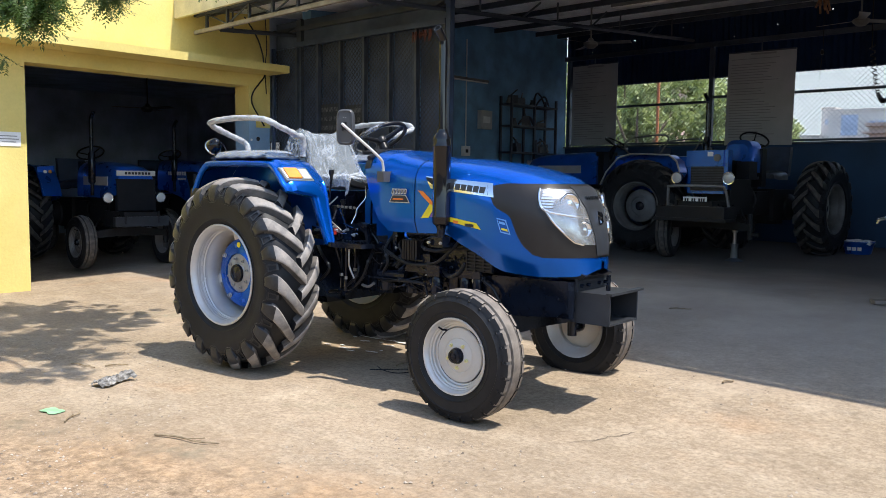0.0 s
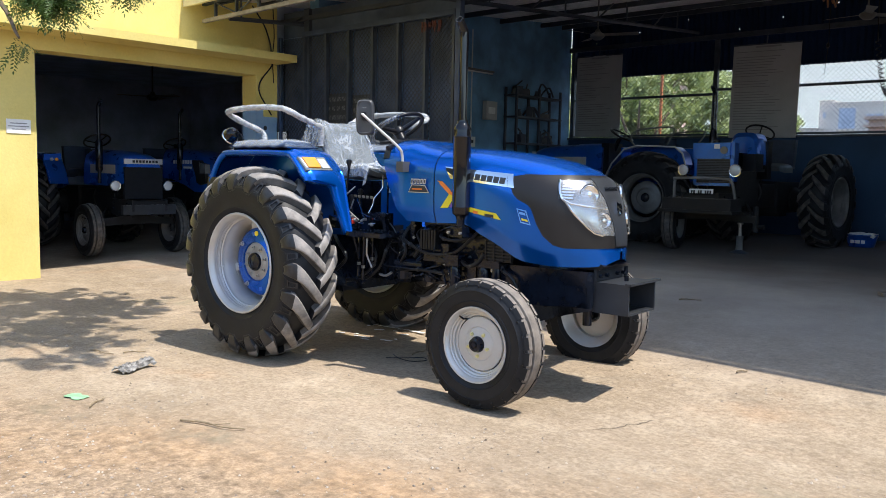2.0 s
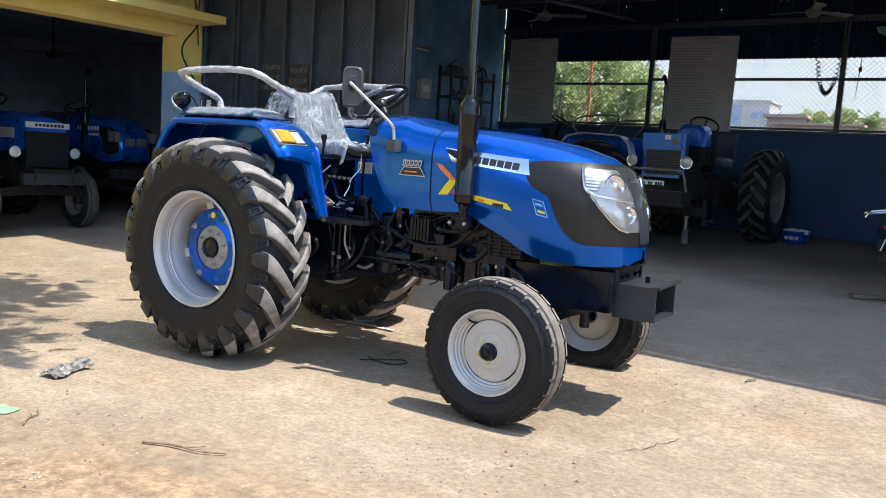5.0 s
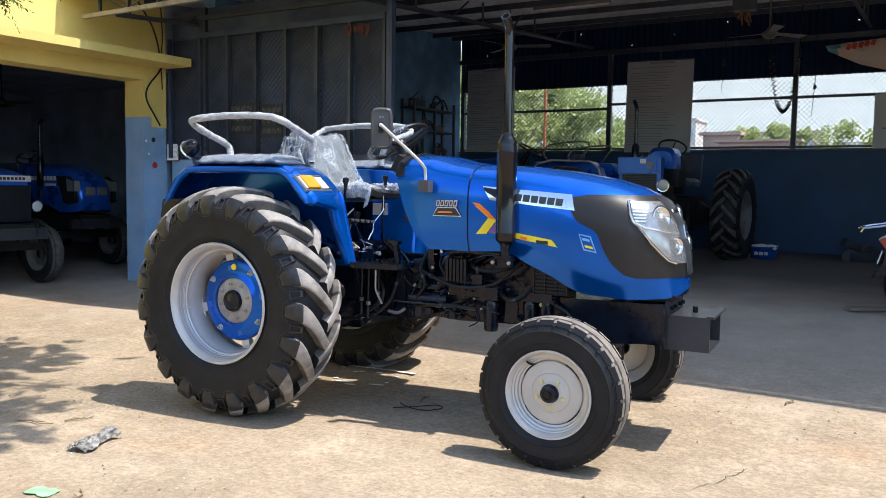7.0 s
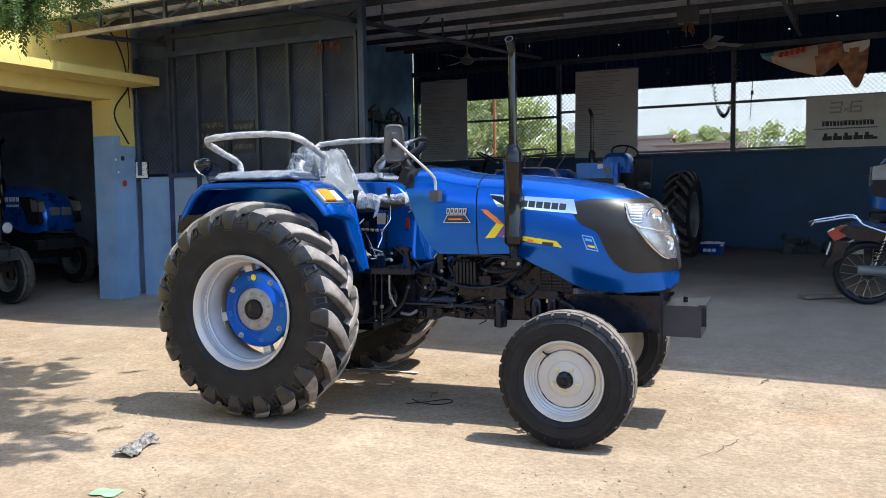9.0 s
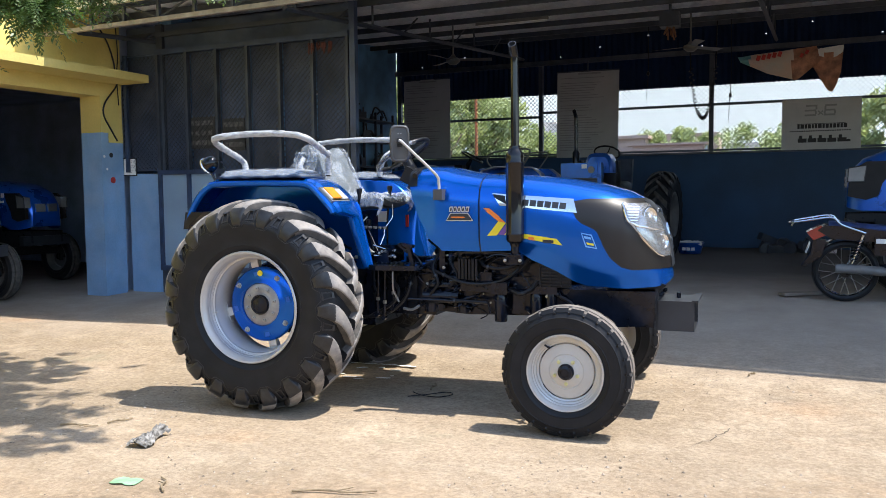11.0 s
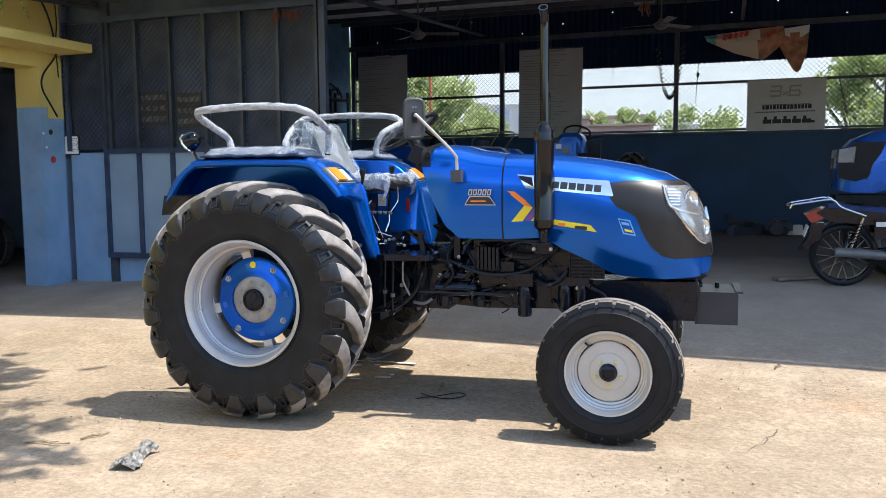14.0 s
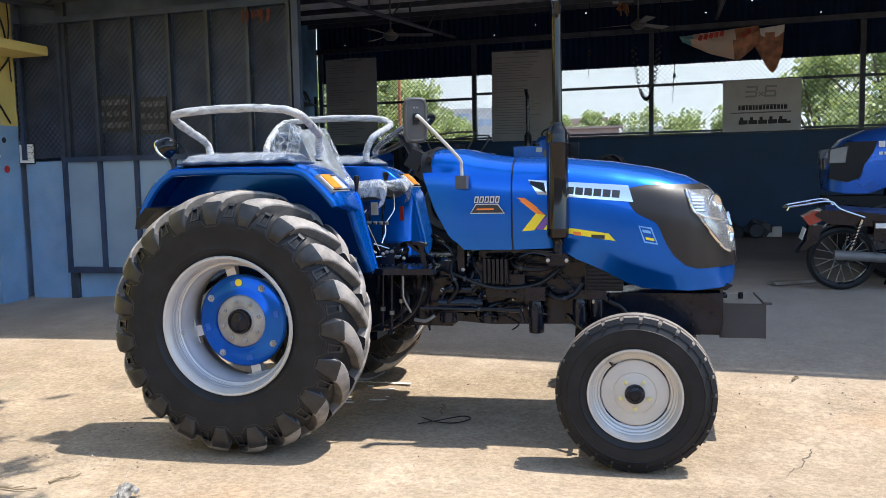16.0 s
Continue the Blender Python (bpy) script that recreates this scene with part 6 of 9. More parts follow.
    # number-plate holder, links and drawbar at the back
    for s in (-1, 1):
        p("lift_arm", lambda b, s=s: sweep(b, smooth_path([(-0.15, s * 0.16, 0.98), (-0.45, s * 0.24, 0.85), (-0.62, s * 0.28, 0.62)], 4), 0.024, 10), BLACK, 0, "", True)
    p("drawbar", lambda b: box(b, -0.75, -0.1, -0.05, 0.05, 0.40, 0.45), BLACK, 0.006)
    return T


build_tractor()


# ---- yellow building ----
WX, WT = -10.76, 0.36            # its front face and wall thickness
DY0, DY1, DZ = 3.93, 7.14, 2.80  # the garage opening


def simple(name, fn, m, label="", category="", kind="structure", bev=0.0, smooth=False, parent=None):
    bm = bmesh.new()
    fn(bm)
    ob = part(name, bm, m, parent, "", smooth, bev)
    if parent is None:
        tagged(ob, label, category or name.split("_")[0], kind=kind)
    return ob


def build_yellow():
    z0 = -0.05

    def front(b):
        box(b, WX - WT, WX, -9.0, DY0, z0, 5.2)
        box(b, WX - WT, WX, DY0, DY1, DZ, 5.2)
        box(b, WX - WT, WX, DY1, 7.52, 2.32, 5.2)
    wall = simple("wall_yellow_front", front, YELLOW_WALL, "lime-washed yellow masonry front wall with a wide garage opening", "wall")
    simple("wall_pillar_base", lambda b: box(b, WX - WT, WX, DY1, 7.52, z0, 2.32), BLUE_WALL, "blue-painted foot of the yellow pillar", "wall")
    simple("pillar_band", lambda b: box(b, WX - 0.17, WX + 0.006, DY1 + 0.125, 7.522, 2.19, 2.325), YELLOW_WALL, parent=wall)
    simple("canopy_slab", lambda b: box(b, WX + 0.002, WX + 0.52, -9.0, 7.50, 2.985, 3.09), YELLOW_WALL, "thin yellow concrete sunshade slab over the opening", "sunshade", bev=0.012)
    simple("wall_garage_back", lambda b: (box(b, -19.3, -19.1, -2, 12, z0, 4.2),), DARK_INTERIOR, "dark plaster back wall of the garage", "wall")
    simple("wall_garage_left", lambda b: box(b, -19.1, WX - WT, -2.2, -2.0, z0, 4.2), DARK_INTERIOR, "dark plaster side wall of the garage", "wall")
    simple("wall_garage_right", lambda b: box(b, -19.1, WX - WT, 11.0, 11.2, z0, 4.2), DARK_INTERIOR, "dark plaster side wall of the garage", "wall")
    simple("wall_garage_inner", lambda b: box(b, WX - WT, WX - WT + 0.2, 7.52, 11.0, z0, 4.2), DARK_INTERIOR, "dark plaster wall between garage and shed", "wall")
    simple("ceiling_garage", lambda b: box(b, -19.3, WX - WT, -2.2, 11.2, 3.35, 3.5), DARK_INTERIOR, "dark concrete ceiling of the garage", "ceiling")
    # notices
    n = thing("notice", pose(WX + 0.004, 3.72, 1.86, 0, 0, 0), "white printed notice on the yellow wall", "notice")
    part("sheet", box(bmesh.new(), 0, 0.004, -0.14, 0.14, -0.085, 0.085), PAPER, n)
    bm = bmesh.new()
    for k, w in enumerate((0.20, 0.24, 0.16)):
        box(bm, 0.004, 0.0055, -w / 2, w / 2, 0.03 - 0.035 * k, 0.042 - 0.035 * k)
    part("print", bm, INK_GREY, n)
    n = thing("notice", pose(WX + 0.06, 7.575, 1.865, 0, 0, 22), "framed white notice beside the blue pillar", "notice")
    part("frame", box(bmesh.new(), -0.095, 0.095, 0.0, 0.02, -0.125, 0.125), BLACK_SATIN, n, bevel=0.004)
    part("sheet", box(bmesh.new(), -0.082, 0.082, -0.004, 0.0, -0.11, 0.11), PAPER, n)
    bm = bmesh.new()
    for k in range(8):
        box(bm, -0.05, 0.05 - 0.02 * (k % 3), -0.0055, -0.004, 0.08 - 0.023 * k, 0.088 - 0.023 * k)
    part("print", bm, INK_GREY, n)
    # hanging cable and marks on the pillar
    c = thing("cable", pose(0, 0, 0), "black cable hanging down the yellow pillar", "cable")
    bm = bmesh.new()
    sweep(bm, smooth_path([(WX + 0.03, 7.05, 3.80), (WX + 0.04, 7.25, 3.55), (WX + 0.04, 7.36, 3.30), (WX + 0.05, 7.38, 3.09), (WX + 0.06, 7.38, 2.96), (WX + 0.03, 7.20, 2.72), (WX + 0.02, 7.18, 2.55), (WX + 0.02, 7.30, 2.36), (WX + 0.02, 7.40, 2.22)], 6), 0.011, 6)
    part("wire", bm, BLACK_SATIN, c, smooth=True)
    bm = bmesh.new()
    sweep(bm, smooth_path([(WX + 0.03, 7.42, 3.85), (WX + 0.05, 7.43, 3.4), (WX + 0.05, 7.40, 3.09), (WX + 0.05, 7.42, 2.7)], 6), 0.008, 6)
    part("wire", bm, BLACK_SATIN, c, smooth=True)
    sp = thing("paint_marks", pose(WX + 0.002, 7.3, 1.8), "small red, white and dark paint marks on blue plaster", "paint marks")
    for (dy, dz, r, m) in ((0.02, -0.12, 0.045, RED), (0.0, 0.22, 0.035, INK), (-0.12, 0.2, 0.02, PAPER), (-0.08, 0.03, 0.018, PAPER), (0.01, 0.49, 0.012, PAPER)):
        bm = bmesh.new()
        lathe(bm, [(0, 0.0), (r, 0.0), (r * 0.8, 0.002), (0, 0.002)], pose(0, dy, dz, 0, 0, -90), 9)
        part("mark", bm, m, sp)


build_yellow()


# ---- the shed ----
SHED_L, SHED_R, SHED_B, SHED_F = -10.05, 9.6, 14.5, 5.50


def roof_z(y):
    return 3.70 + 0.083 * (y - 5.6)


def eave_y(x):
    return 5.98 - 0.035 * (x + 10.7)


def build_shed():
    W0, W1, W2 = 2.12, 3.36, 3.95
    simple("wall_shed_left", lambda b: (box(b, SHED_L - 0.2, SHED_L, 7.75, SHED_B, 0, 4.6),), TEAL_WALL, "teal-painted plaster side wall of the shed", "wall")
    simple("wall_shed_back", lambda b: box(b, SHED_L, SHED_R, SHED_B, SHED_B + 0.2, 0, W0), NAVY_WALL, "dark navy painted low back wall under the long window", "wall")
    simple("wall_shed_right", lambda b: box(b, SHED_R, SHED_R + 0.2, 7.5, SHED_B + 0.2, 0, 5.0), NAVY_WALL, "dark painted side wall of the shed", "wall")
    simple("window_sill", lambda b: box(b, SHED_L, SHED_R, SHED_B - 0.05, SHED_B + 0.22, W0, W0 + 0.035), STEEL_DARK, "dark steel sill of the long window", "sill", bev=0.004)
    # window frame
    xs = [-10.0, -6.89, -3.68, -0.31, 2.95, 6.2, 9.5]
    win = thing("window_1", pose(0, SHED_B + 0.06, 0), "long unglazed window with dark frame and wire netting", "window", kind="structure")
    for x in xs:
        part("mullion", box(bmesh.new(), x - 0.04, x + 0.04, -0.04, 0.04, W0 + 0.035, W2), STEEL_DARK, win, bevel=0.004)
    for x0, x1 in zip(xs, xs[1:]):
        zz = 2.93 if x1 < -6 else 3.01
        part("rail", box(bmesh.new(), x0 + 0.04, x1 - 0.04, -0.03, 0.03, zz - 0.022, zz + 0.022), STEEL_DARK, win, bevel=0.004)
        part("rail", box(bmesh.new(), x0 + 0.04, x1 - 0.04, -0.03, 0.03, W0 + 0.05, W0 + 0.085), STEEL_DARK, win, bevel=0.004)
    # chain-link netting
    verts, faces = [], []
    pitch, hw = 0.082, 0.0032
    zlo, zhi, xlo, xhi = W0 + 0.03, W1 + 0.02, SHED_L, SHED_R

    def wire(x0, z0, x1, z1):
        dx, dz = x1 - x0, z1 - z0
        l = math.hypot(dx, dz)
        px, pz = -dz / l * hw, dx / l * hw
        i = len(verts)
        for y in (-hw, hw):
            verts.extend([(x0 + px, y, z0 + pz), (x0 - px, y, z0 - pz), (x1 - px, y, z1 - pz), (x1 + px, y, z1 + pz)])
        faces.extend([(i, i + 1, i + 2, i + 3), (i + 7, i + 6, i + 5, i + 4), (i, i + 3, i + 7, i + 4), (i + 1, i + 5, i + 6, i + 2)])
    h = zhi - zlo
    x = xlo - h
    while x < xhi:
        a, b = max(x, xlo), min(x + h, xhi)
        if b > a:
            wire(a, zlo + (a - x), b, zlo + (b - x))
            wire(a, zhi - (a - x), b, zhi - (b - x))
        x += pitch
    me = bpy.data.meshes.new("netting")
    me.from_pydata(verts, [], faces)
    me.materials.append(STEEL_DARK)
    net = new("netting", me)
    net.parent = win
    tagged(net, "diamond wire netting", kind="stuff")
    # sheeting over the window
    def corrug(b, x0, x1, y, z0, z1, amp=0.018, pitch=0.11, step=0.0275, holes=()):
        rows = []
        n = int((x1 - x0) / step)
        for z in (z0, z1):
            rows.append([(x0 + step * i, y + amp * math.sin(2 * math.pi * i * step / pitch), z) for i in range(n + 1)])
        grid(b, rows)
        if holes:
            bm_rows = sorted({z for _, z in holes})
            zs = [z0] + [q for z in bm_rows for q in (z, z + 0.016)] + [z1]
            b.clear()
            grid(b, [[(x0 + step * i, y + amp * math.sin(2 * math.pi * i * step / pitch), z) for i in range(n + 1)] for z in zs])
            gone = [f for f in b.faces for hx, hz in holes if abs(f.calc_center_median().z - hz - 0.008) < 0.004 and abs(f.calc_center_median().x - hx) < step / 2]
            bmesh.ops.delete(b, geom=list(set(gone)), context="FACES_ONLY")
        thicken(b, 0.004)
    hole_rng = random.Random(31)
    nail_holes = [(SHED_L + 0.6 + 0.92 * k + 0.3 * hole_rng.random(), (4.06, 4.19, 4.33)[k % 3]) for k in range(19)]
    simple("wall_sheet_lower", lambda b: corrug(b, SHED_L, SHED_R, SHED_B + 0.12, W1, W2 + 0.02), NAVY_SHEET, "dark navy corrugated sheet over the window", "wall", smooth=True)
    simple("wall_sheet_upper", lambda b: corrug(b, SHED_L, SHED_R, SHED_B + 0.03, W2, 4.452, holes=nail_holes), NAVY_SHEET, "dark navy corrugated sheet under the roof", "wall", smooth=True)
    simple("beam_window", lambda b: box(b, SHED_L, SHED_R, SHED_B - 0.06, SHED_B + 0.0, W2 - 0.04, W2 + 0.05), STEEL_DARK, "dark steel beam above the window", "beam")

    # roof sheet, purlins and trusses
    def roof(b):
        rows = []
        step, pitch = 0.05, 0.20
        n = int((SHED_R + 0.9 + 11.1) / step)
        for y in (None, 10.0, SHED_B + 0.25):
            row = []
            for i in range(n + 1):
                x = -11.1 + step * i
                yy = eave_y(x) + 0.02 if y is None else y
                row.append((x, yy, roof_z(yy) + 0.05 + 0.02 * math.sin(2 * math.pi * i * step / pitch)))
            rows.append(row)
        grid(b, rows)
        thicken(b, 0.004)
    simple("ceiling_roof_sheet", roof, GALV, "corrugated galvanised roof sheet of the shed", "roof", smooth=True)
    for k, y in enumerate((6.45, 7.2, 8.2, 9.5, 10.8, 12.1, 13.4, 14.15)):
        simple("purlin_%d" % (k + 1), lambda b: box(b, -11.0 if y < 7.5 else SHED_L, SHED_R, y - 0.022, y + 0.022, roof_z(y) - 0.062, roof_z(y) + 0.018), STEEL_DARK, "dark steel purlin under the roof sheet", "purlin")
    # front truss along the eave
    tr = thing("eave_truss", pose(-10.70, 6.22, 0, 0, 0, -2.0), "welded steel lattice truss along the eave", "truss", kind="structure")
    part("bottom_chord", box(bmesh.new(), 0, 20.2, -0.025, 0.025, 3.425, 3.475), STEEL_TAN, tr)
    part("top_chord", box(bmesh.new(), 0, 20.2, -0.025, 0.025, 3.66, 3.70), STEEL_DARK, tr)
    x, k = 0.32, 0
    while x < 19.5:
        part("strut", box(bmesh.new(), x - 0.018, x + 0.018, -0.018, 0.018, 3.475, 3.66), STEEL_DARK, tr)
        b2 = bmesh.new()
        sweep(b2, [(x + 0.03, 0, 3.48 if k % 2 else 3.655), (x + 0.50, 0, 3.655 if k % 2 else 3.48)], 0.012, 6)
        part("diagonal", b2, STEEL_DARK, tr)
        x += 0.53
        k += 1
    # fascia strip painted like the building
    f = thing("eave_fascia", pose(-10.70, 5.98, 0, 0, 0, -2.0), "pale weathered eave strip", "fascia", kind="structure")
    part("strip", box(bmesh.new(), -0.3, 20.2, -0.05, 0.0, 3.61, 3.93), pbr("pale_eave_paint", (0.62, 0.56, 0.36), 0.7, scale=3, var=0.15, fine=40, bump=0.1), f, bevel=0.006)
    for i, x in enumerate((-10.2, -7.2, -2.6, 2.2, 7.0)):
        tt = thing("roof_truss", pose(x, 0, 0), "dark steel lattice roof truss", "truss", group="roof trusses", kind="structure")
        b2 = bmesh.new()
        sweep(b2, [(0, 6.3, 3.45), (0, 14.4, 3.45 + 0.60)], 0.03, 4)
        part("chord", b2, STEEL_DARK, tt)
        for j in range(9):
            y0 = 6.5 + 0.88 * j
            zl = 3.45 + 0.60 * (y0 - 6.3) / 8.1
            b2 = bmesh.new()
            sweep(b2, [(0, y0, zl), (0, y0 + (0.45 if j % 2 else 0.0), roof_z(y0 + 0.3) - 0.07)], 0.016, 4)
            part("web", b2, STEEL_DARK, tt)
    # posts
    for i, (x, y) in enumerate(((-7.08, 7.55), (-10.12, 7.62), (2.2, 7.55))):
        simple("post_%d" % (i + 1), lambda b: box(b, x - (0.038 if i == 0 else 0.055), x + (0.038 if i == 0 else 0.055), y - 0.04, y + 0.04, 0.05, roof_z(y) - 0.10), STEEL_BLUE if i in (0, 2) else STEEL_DARK, "dark painted square steel post", "post", bev=0.006)


build_shed()


def build_unseen_walls():
    """Plain walls added out of view; they close the yard and darken paint reflections."""
    m = pbr("unseen_wall_plaster", (0.36, 0.36, 0.36), 0.9, scale=1.2, var=0.2, fine=30, bump=0.2, dust=(0.2, 0.2, 0.2), dust_amt=0.6)
    simple("wall_yard_south", lambda b: box(b, -30.0, 24.2, -14.2, -14.0, -0.1, 3.8), m, "plain grey wall added out of view to darken reflections", "wall")
    simple("wall_yard_east", lambda b: box(b, 24.0, 24.2, -14.0, 30.0, -0.1, 2.6), m, "plain grey wall added out of view to darken reflections", "wall")


build_unseen_walls()


def build_gate():
    gy, x0, x1 = 7.56, -10.13, -7.17
    simple("wall_gate_base", lambda b: box(b, WX, x1 + 0.02, gy + 0.06, gy + 0.24, 0, 0.52), BLUE_WALL, "low blue-painted wall under the grille", "wall")
    simple("wall_gate_side", lambda b: box(b, WX, x0 + 0.0, gy + 0.06, gy + 0.24, 0.52, 1.765), BLUE_WALL, "blue-painted wall between pillar and grille", "wall")
    g = thing("grille_screen", pose(0, gy, 0), "tall dark blue steel screen with grey sheets below and mesh above", "screen", kind="structure")
    zb, zm, zt = 0.475, 1.775, 3.39
    step = (x1 - x0) / 6
    for k in range(7):
        part("upright", box(bmesh.new(), x0 + step * k - 0.020, x0 + step * k + 0.020, -0.028, 0.028, zm, zt), STEEL_DARK, g, bevel=0.004)
        part("lower_upright", box(bmesh.new(), x0 + step * k - 0.027, x0 + step * k + 0.027, -0.035, 0.035, zb, zm), STEEL_BLUE, g, bevel=0.004)
    for z, w in ((zb, 0.035), (zm, 0.03), (zt, 0.035)):
        part("cross_rail", box(bmesh.new(), x0 - 0.026, x1 + 0.026, -0.039, 0.039, z - w, z + w), STEEL_BLUE, g, bevel=0.004)
    for k in range(6):
        a, b = x0 + step * k + 0.027, x0 + step * (k + 1) - 0.027
        part("sheet", box(bmesh.new(), a, b, 0.0, 0.006, zb + 0.036, zm - 0.031), GATE_PANEL, g)
    verts, faces = [], []

    def wire(xa, za, xb, zb2, y, hw=0.003):
        l = math.hypot(xb - xa, zb2 - za)
        px, pz = -(zb2 - za) / l * hw, (xb - xa) / l * hw
        i = len(verts)
        verts.extend([(xa + px, y, za + pz), (xa - px, y, za - pz), (xb - px, y, zb2 - pz), (xb + px, y, zb2 + pz)])
        verts.extend([(v[0], y + 0.006, v[2]) for v in verts[i:i + 4]])
        faces.extend([(i, i + 1, i + 2, i + 3), (i + 7, i + 6, i + 5, i + 4), (i, i + 3, i + 7, i + 4), (i + 1, i + 5, i + 6, i + 2)])
    pitch, z0, z1 = 0.072, zm + 0.03, zt - 0.035
    h = z1 - z0
    x = x0 - 0.68 - h
    while x < x1:
        a, b = max(x, x0 - 0.68), min(x + h, x1)
        if b > a:
            wire(a, z0 + (a - x), b, z0 + (b - x), 0.030)
            wire(a, z1 - (a - x), b, z1 - (b - x), 0.036)
        x += pitch
    me = bpy.data.meshes.new("mesh_screen")
    me.from_pydata(verts, [], faces)
    me.materials.append(pbr("grey_mesh_paint", (0.05, 0.052, 0.056), 0.5, 0.2, scale=2.2, var=0.5, bump=0.05, dust=(0.012, 0.012, 0.013), dust_amt=0.9))
    net = new("mesh_screen", me)
    net.parent = g
    tagged(net, "dark diamond mesh", kind="stuff")
    part("end_upright", box(bmesh.new(), WX + 0.02, WX + 0.07, -0.02, 0.02, 1.79, 3.39), STEEL_BLUE, g)
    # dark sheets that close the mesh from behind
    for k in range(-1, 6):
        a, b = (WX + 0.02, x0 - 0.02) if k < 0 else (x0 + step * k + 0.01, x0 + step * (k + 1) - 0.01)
        part("backing_sheet", box(bmesh.new(), a, b, 0.075, 0.081, zm + 0.03, zt - 0.01), SCREEN_BACK, g)
    part("upper_sheet", box(bmesh.new(), WX + 0.02, x1 + 0.02, 0.075, 0.081, zt - 0.005, 3.765), SCREEN_BACK, g)
    part("upper_beam", box(bmesh.new(), WX + 0.02, x1 + 0.02, 0.0, 0.05, 3.60, 3.66), STEEL_DARK, g, bevel=0.004)
    # boards hung behind the mesh
    for (x, w, z) in ((-9.46, 0.46, 2.29), (-8.93, 0.36, 2.25)):
        s = thing("hanging_board", pose(x, gy + 0.043, z), "grey lettered board hung behind the mesh", "board", group="boards behind the mesh")
        part("panel", box(bmesh.new(), -w / 2, w / 2, 0, 0.012, -0.21, 0.21), BOARD_DIM, s)
        for k in range(3):
            for j in range(4):
                bm = bmesh.new()
                box(bm, -w / 2 + w * (0.06 + 0.23 * j), -w / 2 + w * (0.25 + 0.23 * j - 0.04 * (k % 2)), -0.003, 0.0, 0.10 - 0.13 * k, 0.16 - 0.13 * k)
                part("print", bm, DIM_PRINT, s)
    t = thing("red_tassel", pose(-7.55, gy - 0.05, 3.28), "faded reddish garland tied to the screen top", "garland")
    bm = bmesh.new()
    rr = random.Random(3)
    for k in range(26):
        x = -0.16 + 0.34 * rr.random()
        l = 0.06 + 0.09 * rr.random()
        sweep(bm, [(x, 0.02 * rr.random(), 0.03), (x + 0.02 * rr.random(), 0, -0.02), (x + 0.03 * (rr.random() - 0.5), 0, 0.03 - l)], [0.006, 0.012, 0.004], 5)
    part("leaves", bm, pbr("dry_reddish_leaf", (0.11, 0.035, 0.025), 0.8, scale=20, var=0.3, bump=0.1), t)


build_gate()


# ---- older tractors in the shed and the garage ----
def round_loft(stations, n=20, p=4.0):
    """Rounded-box skin: stations of (x, half width, z low, z high)."""
    bm = bmesh.new()
    rows = []
    for x, w, z0, z1 in stations:
        row = []
        for k in range(n + 1):
            a = math.pi * k / n
            cy, sy = math.cos(a), math.sin(a)
            row.append((x, -w * math.copysign(abs(cy) ** (2 / p), cy), z0 + (z1 - z0) * (abs(sy) ** (2 / p))))
        rows.append(row)
    vs = grid(bm, rows)
    bm.faces.new([v for v in vs[-1]])
    bm.faces.new([v for v in vs[0]][::-1])
    return bm


